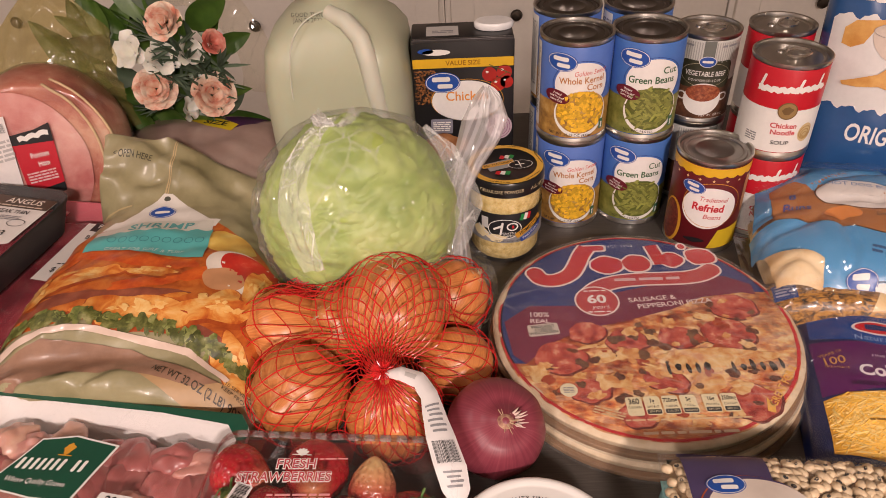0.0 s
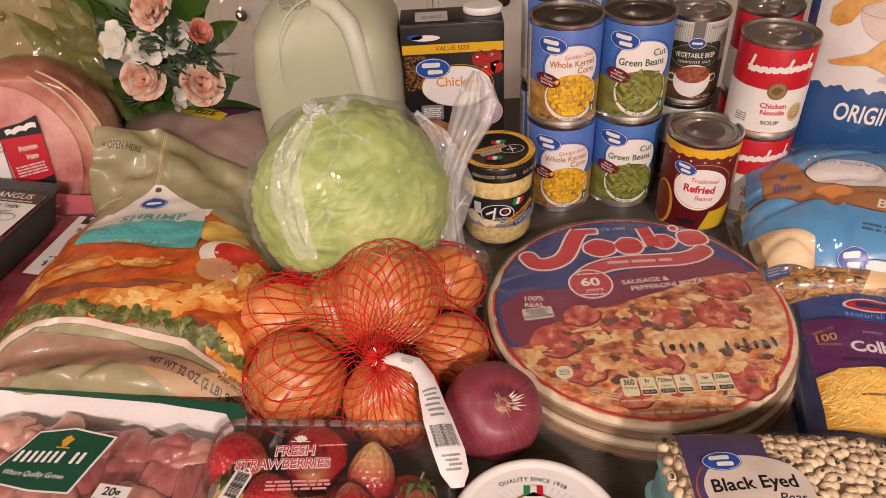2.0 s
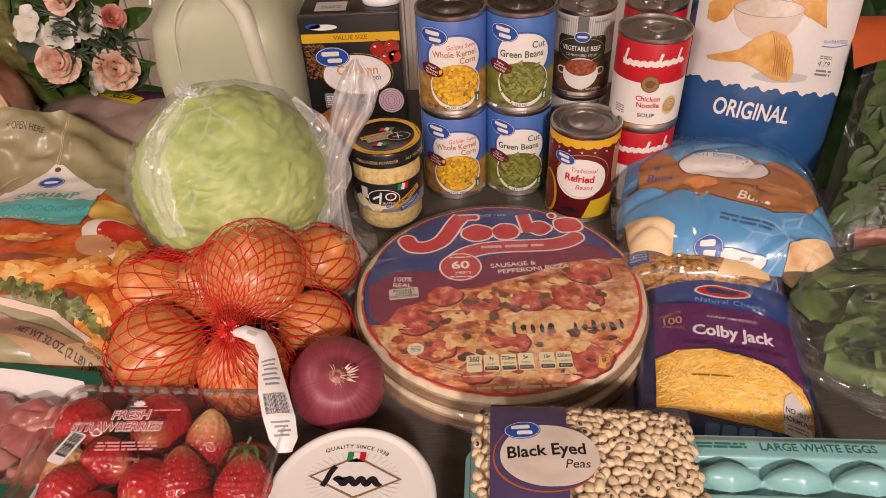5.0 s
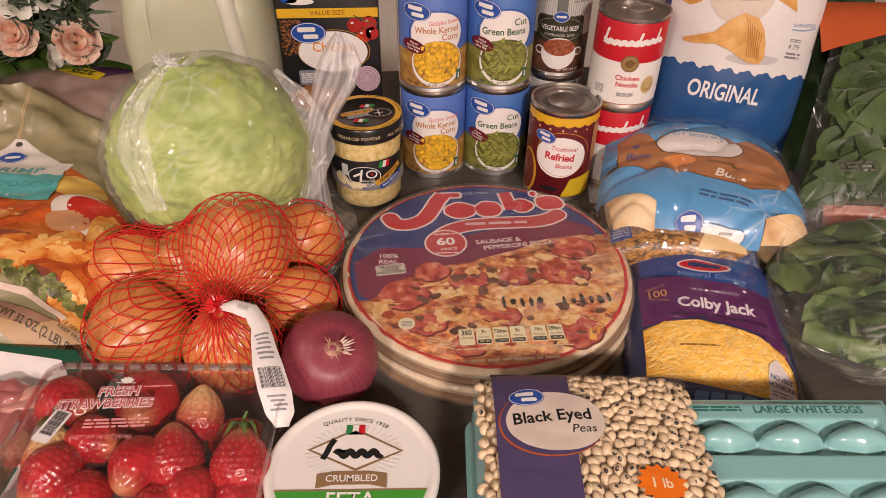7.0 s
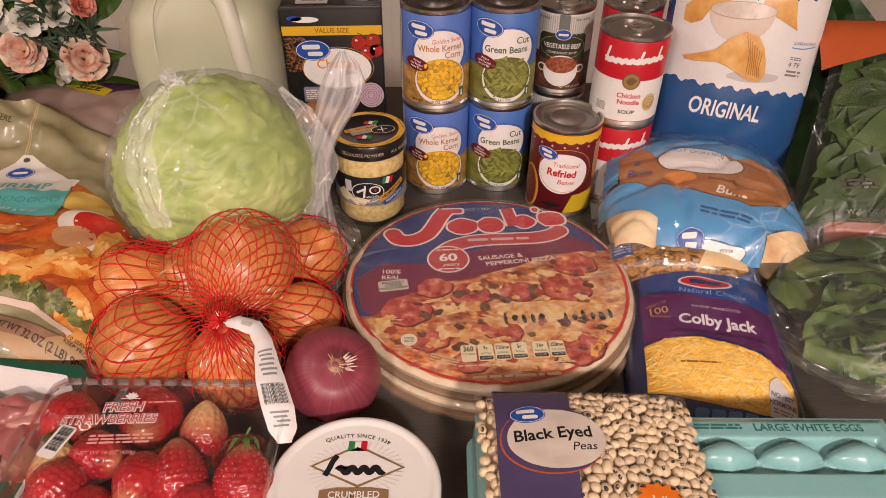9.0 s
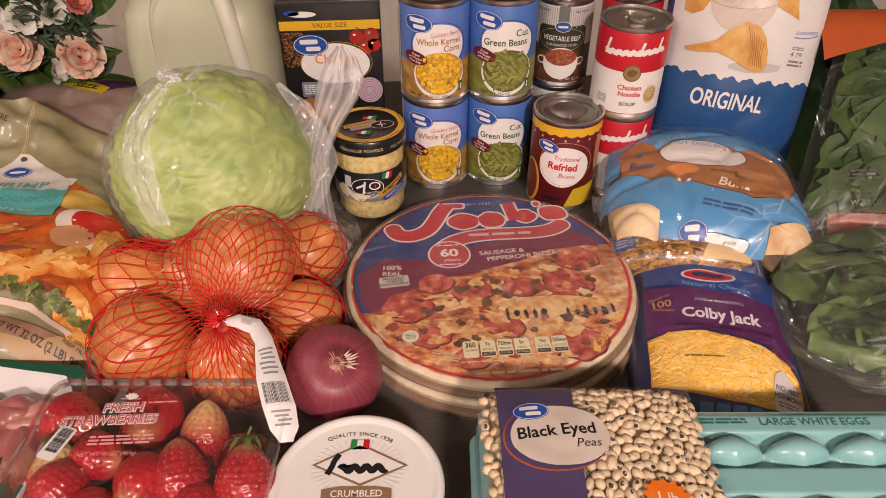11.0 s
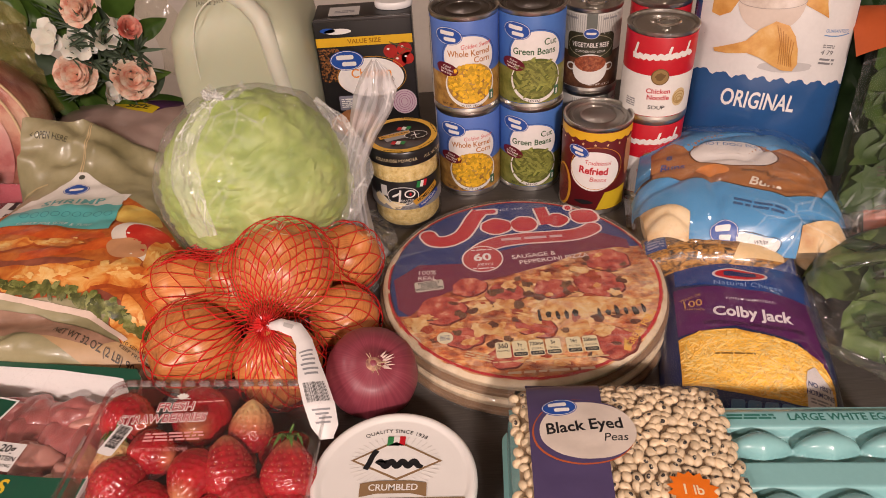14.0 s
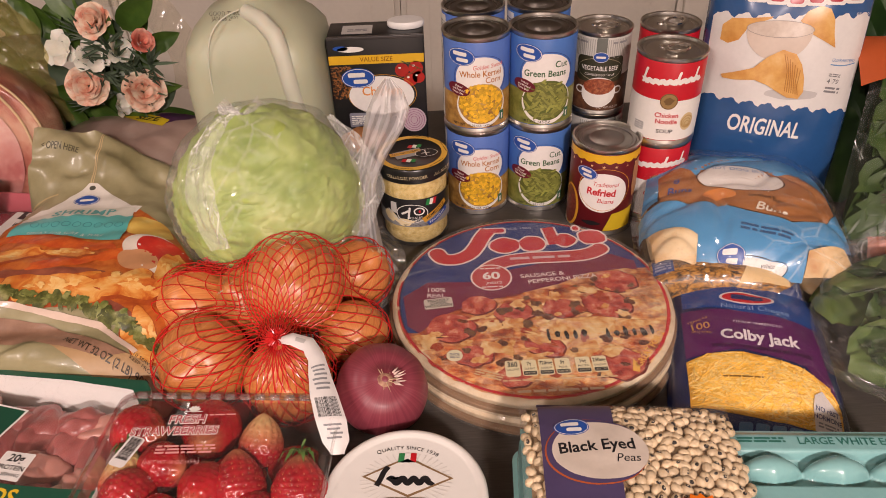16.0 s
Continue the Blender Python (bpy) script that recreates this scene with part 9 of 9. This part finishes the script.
BLACK_FOAM = surface("black_foam", (0.022, 0.021, 0.022), 0.45, grain=200, vary=0.15, relief=0.08)
PINK_FOAM = surface("pink_foam", (0.62, 0.13, 0.16), 0.5, grain=200, vary=0.06, relief=0.06)


def steak_label(p):
    p.shape("label", [(-0.025, 0.080), (0.064, 0.076), (0.062, 0.005), (0.040, -0.005), (-0.025, 0.005)], ink(0.72, 0.68, 0.64), 1, "white price label")
    p.shape("brown_head", [(-0.025, 0.082), (0.064, 0.078), (0.0635, 0.060), (-0.025, 0.062)], ink(0.06, 0.035, 0.02), 2)
    p.text("ANGUS", 0.030, 0.0715, 0.0125, ink(0.78, 0.72, 0.64), 3, bold=0.01, wide=1.05, rot=-2)
    p.bars(0.022, 0.0635, 0.070, 0.0035, 1, ink(0.6, 0.5, 0.4), 3, -2)
    p.text("EYE STEAK THIN", 0.020, 0.0535, 0.0088, BLACK, 3, bold=0.015, wide=0.85)
    p.bars(0.020, 0.043, 0.050, 0.008, 3, GREY, 3)
    p.ring("stamp", 0.046, 0.036, 0.010, 0.006, 0.0007, BLACK, 3)
    p.text("11.83", 0.034, 0.018, 0.0115, BLACK, 3, bold=0.012)
    p.bars(0.020, 0.026, 0.030, 0.003, 1, BLACK, 3)
    p.oval("bone_ring", -0.008, 0.022, 0.020, 0.026, ink(0.66, 0.45, 0.42), 4)
    p.oval("bone_ring", -0.010, 0.022, 0.014, 0.019, ink(0.50, 0.12, 0.13), 5)
    p.rect("red_mark", -0.022, 0.0690, -0.004, 0.0745, RED, 3)


def pork_label(p):
    p.shape("label", [(0.045, 0.075), (0.092, 0.072), (0.088, -0.026), (0.040, -0.022)], ink(0.72, 0.68, 0.64), 1, "white price label")
    p.shape("black_head", [(0.055, 0.076), (0.092, 0.073), (0.091, 0.058), (0.054, 0.061)], BLACK, 2)
    p.text("PORK", 0.073, 0.0695, 0.0095, ink(0.75, 0.72, 0.68), 3, bold=0.015)
    p.text("BONES", 0.070, 0.050, 0.0088, BLACK, 2, bold=0.012)
    p.ring("stamp", 0.074, 0.018, 0.009, 0.0065, 0.0007, BLACK, 2)
    p.text("$10.17", 0.066, -0.006, 0.0105, BLACK, 2, bold=0.012)
    p.bars(0.068, 0.004, 0.030, 0.003, 1, BLACK, 2)


meat_pack(pose(-0.4450, 0.5770, 0.0004, 0, 0, -10), 0.215, 0.275, 0.052, PINK_FOAM, RAW, "pink foam pack of raw pork under the steak pack", "meat pack", pork_label, (0.0, 0.02))
meat_pack(pose(-0.4993, 0.5533, 0.0580, 0, 0, -13), 0.170, 0.270, 0.036, BLACK_FOAM, RAW, "black foam pack of thin raw beef steak", "meat pack", steak_label, (0.018, 0.0325))


def poultry_bag(m):
    c = thing("poultry_bag", m, "pinkish plastic bag with a purple and yellow size label", "bag")
    w, h = 0.26, 0.22
    f = pillow(w, h, 0.068, 17, 0.004, 0.42, 0.004, 14)
    skin = part("bag", bag_skin(f, w, h, lambda u, v: 0.0003), blotched("pinkish_plastic", [(0.3, (0.30, 0.20, 0.165)), (0.55, (0.40, 0.285, 0.24)), (0.8, (0.50, 0.38, 0.32))], 12, 0.28, 0.2, coat=0.4), c, "dull pink plastic", angle=0)
    flat = on_bag(f)
    p = Print(skin, lambda u, v, h: flat(u * 1.25 + 0.014, v * 1.2, h), 0.008, 0.0005)
    p.shape("purple_label", [(-0.020, 0.030), (0.020, 0.045), (0.062, 0.075), (0.050, 0.035), (0.030, 0.015)], ink(0.06, 0.012, 0.07), 1, "purple label")
    p.shape("yellow_label", [(-0.022, 0.029), (0.006, 0.038), (0.034, 0.024), (0.030, 0.010), (0.004, 0.014)], ink(0.62, 0.46, 0.02), 2, "yellow label")
    p.text("SIZE", 0.010, 0.0235, 0.0140, BLACK, 3, bold=0.02, rot=-6)
    p.shape("brown_edge", [(0.00, -0.070), (0.06, -0.060), (0.105, -0.062), (0.110, -0.085), (0.03, -0.095)], ink(0.20, 0.12, 0.05), 1)
    return c


poultry_bag(pose(-0.322, 0.845, 0.0004, 0, 0, -6))

# ---- bouquet ----
PEACH = blotched("peach_petal", [(0.34, (0.60, 0.20, 0.13)), (0.46, (0.71, 0.42, 0.30)), (0.62, (0.77, 0.62, 0.48))], 70, 0.55, 0.05, sub=0.15)
CREAM = blotched("white_petal", [(0.3, (0.62, 0.60, 0.50)), (0.6, (0.74, 0.72, 0.64)), (0.8, (0.78, 0.77, 0.72))], 50, 0.55, 0.05, sub=0.15)
CORAL = blotched("coral_petal", [(0.3, (0.60, 0.08, 0.06)), (0.6, (0.70, 0.30, 0.22)), (0.8, (0.76, 0.55, 0.44))], 60, 0.55, 0.05, sub=0.15)
BLUE_LEAF = leaf_mat("grey_green_leaf", (0.045, 0.075, 0.04), (0.075, 0.11, 0.065), (0.13, 0.165, 0.11), 0.6)
SPEAR_LEAF = leaf_mat("broad_leaf", (0.03, 0.075, 0.010), (0.06, 0.12, 0.018), (0.11, 0.18, 0.035), 0.35)


def petal(bm, m, l, w, cup, roll, seed):
    g = []
    for j in range(6):
        t = j / 5
        half = w * math.sin(math.pi * (0.12 + 0.66 * t)) ** 0.8
        row = []
        for i in range(6):
            s = i / 5 * 2 - 1
            y = l * t
            z = cup * l * (1 - math.cos(t * 1.8)) + 0.35 * half * s * s - roll * l * max(0.0, t - 0.7) ** 2 * 4 + 0.05 * l * nz(s * 2 + seed, t * 3, seed)
            row.append(bm.verts.new(m @ Vector((half * s, y, z))))
        g.append(row)
    for j in range(5):
        for i in range(5):
            bm.faces.new((g[j][i], g[j][i + 1], g[j + 1][i + 1], g[j + 1][i]))


def rose(parent, m, r, mat, seed):
    bm = bmesh.new()
    rnd = random.Random(seed)
    for ring, (n, rx, l, w) in enumerate(((3, 84, 0.85, 0.42), (5, 74, 0.95, 0.52), (6, 58, 1.0, 0.60), (7, 38, 1.08, 0.66))):
        for k in range(n):
            a = 360 * k / n + ring * 37 + rnd.uniform(-10, 10)
            off = Vector((0, r * (0.05 + 0.08 * ring), r * (0.10 - 0.07 * ring)))
            mm = pose(0, 0, 0, 0, 0, a) @ Matrix.Translation(off) @ pose(0, 0, 0, rx + rnd.uniform(-6, 6))
            petal(bm, mm, r * l, r * w, -0.18 if ring < 2 else 0.12, 0.25 + 0.1 * ring, seed + k + ring * 10)
    o = part("rose", bm, mat, parent, "peach rose bloom", angle=0)
    o.matrix_basis = m
    return o


def lily(parent, m, r, seed):
    bm = bmesh.new()
    rnd = random.Random(seed)
    for k in range(6):
        mm = pose(0, 0, 0, 0, 0, 60 * k + rnd.uniform(-8, 8)) @ pose(0, r * 0.05, 0, 42 + 14 * (k % 2))
        petal(bm, mm, r * rnd.uniform(0.9, 1.1), r * 0.40, 0.0, 0.5, seed + k)
    o = part("white_flower", bm, CREAM, parent, "white open flower", angle=0)
    o.matrix_basis = m
    return o


def bouquet():
    c = thing("bouquet", pose(0, 0, 0), "bouquet of peach roses and white flowers in cellophane", "bouquet")
    F = 0.880
    for k, (x, y, z, r, mat) in enumerate(((-0.325, F, 0.199, 0.020, PEACH), (-0.356, F - 0.012, 0.118, 0.023, PEACH), (-0.288, F - 0.012, 0.106, 0.024, PEACH), (-0.279, F + 0.005, 0.168, 0.014, CORAL), (-0.308, F + 0.004, 0.104, 0.018, PEACH))):
        rose(c, pose(x, y, z, 62, -8 + 6 * k, 15 * k), r, mat, k * 5 + 2)
    for k, (x, y, z, r) in enumerate(((-0.374, F - 0.002, 0.162, 0.027), (-0.340, F - 0.010, 0.156, 0.027), (-0.312, F - 0.002, 0.161, 0.023), (-0.332, F - 0.006, 0.084, 0.019), (-0.372, F - 0.004, 0.136, 0.019))):
        lily(c, pose(x, y, z, 58 + 6 * k, -10 + 7 * k, 25 * k), r, k * 3 + 1)
    rnd = random.Random(77)
    # broad leaves behind and to the side
    for k, (x, z, rz, l, w) in enumerate(((-0.440, 0.115, 40, 0.11, 0.022), (-0.420, 0.130, 20, 0.10, 0.022), (-0.390, 0.160, -20, 0.09, 0.020), (-0.430, 0.060, -60, 0.10, 0.024), (-0.410, 0.085, -100, 0.09, 0.022), (-0.290, 0.150, -70, 0.060, 0.014), (-0.370, 0.170, 55, 0.09, 0.020), (-0.400, 0.105, 120, 0.08, 0.020), (-0.440, 0.090, -20, 0.10, 0.020))):
        bm = bmesh.new()
        leaf_sheet(bm, pose(x, F + 0.014 + 0.004 * (k % 3), z, 90, 0, 0) @ pose(0, 0, 0, 0, 0, rz) @ pose(0, 0, 0, -12), l, w, 0.08, k, 6, 10, 0.003)
        part("broad_leaf", bm, SPEAR_LEAF, c, angle=0)
    for k in range(44):
        bm = bmesh.new()
        x, z = rnd.uniform(-0.45, -0.285), rnd.uniform(0.05, 0.205)
        leaf_sheet(bm, pose(x, F + 0.006 + rnd.uniform(-0.008, 0.02), z, 90, 0, 0) @ pose(0, 0, 0, 0, 0, rnd.uniform(-130, 100)) @ pose(0, 0, 0, rnd.uniform(-25, 15)), rnd.uniform(0.05, 0.085), rnd.uniform(0.010, 0.018), 0.08, k, 5, 9, 0.004)
        part("leaf", bm, SPEAR_LEAF if k % 4 else BLUE_LEAF, c, angle=0)
    # spiky grey-green sprays
    for k, (x, y, z, ang) in enumerate(((-0.318, F - 0.012, 0.172, 20), (-0.283, F - 0.004, 0.125, -50), (-0.300, F - 0.004, 0.135, -10), (-0.340, F - 0.010, 0.106, 30), (-0.325, F - 0.010, 0.120, -20), (-0.345, F + 0.004, 0.180, 60), (-0.305, F, 0.105, -70), (-0.290, F - 0.01, 0.110, -60), (-0.355, F - 0.006, 0.090, 10), (-0.310, F - 0.012, 0.155, 10), (-0.275, F, 0.140, -40), (-0.330, F - 0.014, 0.135, -30))):
        bm = bmesh.new()
        for i in range(15):
            a = ang + rnd.uniform(-95, 95)
            leaf_sheet(bm, pose(x, y, z, 90, 0, 0) @ pose(0, 0, 0, 0, 0, a) @ pose(0, 0, 0, rnd.uniform(-5, 45)), rnd.uniform(0.024, 0.048), rnd.uniform(0.0013, 0.0028), 0.1, i, 2, 5)
        tagged(part("spiky_foliage", bm, BLUE_LEAF, c, "grey-green spiky foliage", angle=0), kind="stuff")
    bm = bmesh.new()
    for k in range(8):
        tube(bm, [(-0.36 + 0.01 * k, F + 0.02, 0.12), (-0.42 - 0.004 * k, F + 0.03, 0.06), (-0.56 - 0.01 * k, F + 0.03, 0.01 + 0.003 * k)], 0.0022, 6)
    part("stem", bm, SPEAR_LEAF, c, "green stems")
    gold = crinkled("cellophane", 0.30, 0.30, 20.0, 0.05, 0.05, 0.14, (0.78, 0.70, 0.42), (0.36, 0.29, 0.11))
    def wrap(s, t):
        x = -0.640 + 0.255 * s
        top = lerp_table(s, (0, 0.35, 0.62, 0.85, 1.0), (0.120, 0.185, 0.245, 0.250, 0.200))
        low = lerp_table(s, (0, 0.5, 1.0), (0.02, 0.04, 0.075))
        z = low + (top - low) * t
        y = 0.858 - 0.030 * math.sin(t * 3.0) * math.sin(s * 2.6) + 0.012 * nz(s * 5 + t * 4, t * 6 - s * 3, 2) + 0.006 * abs(nz(s * 13, t * 9, 5))
        return Vector((x + 0.02 * t * (1 - s), y, z))
    part("cellophane_wrap", sheet(wrap, 70, 50), gold, c, "yellowish crinkled cellophane", angle=0)
    def flare(s, t):
        a = radians(-20 + 130 * s)
        k = 0.095 + 0.045 * t
        return Vector((-0.345 + k * 0.95 * math.sin(a), F + 0.03 + 0.01 * t, 0.125 + k * 0.92 * math.cos(a) + 0.008 * nz(s * 10, t * 4)))
    part("cellophane_flare", sheet(flare, 50, 8), crinkled("clear_cellophane", 0.04, 0.35, 30.0, 0.05, 0.06, 0.1, (0.94, 0.92, 0.86), (0.70, 0.62, 0.42)), c, "clear crinkled cellophane edge", angle=0)
    return c


bouquet()
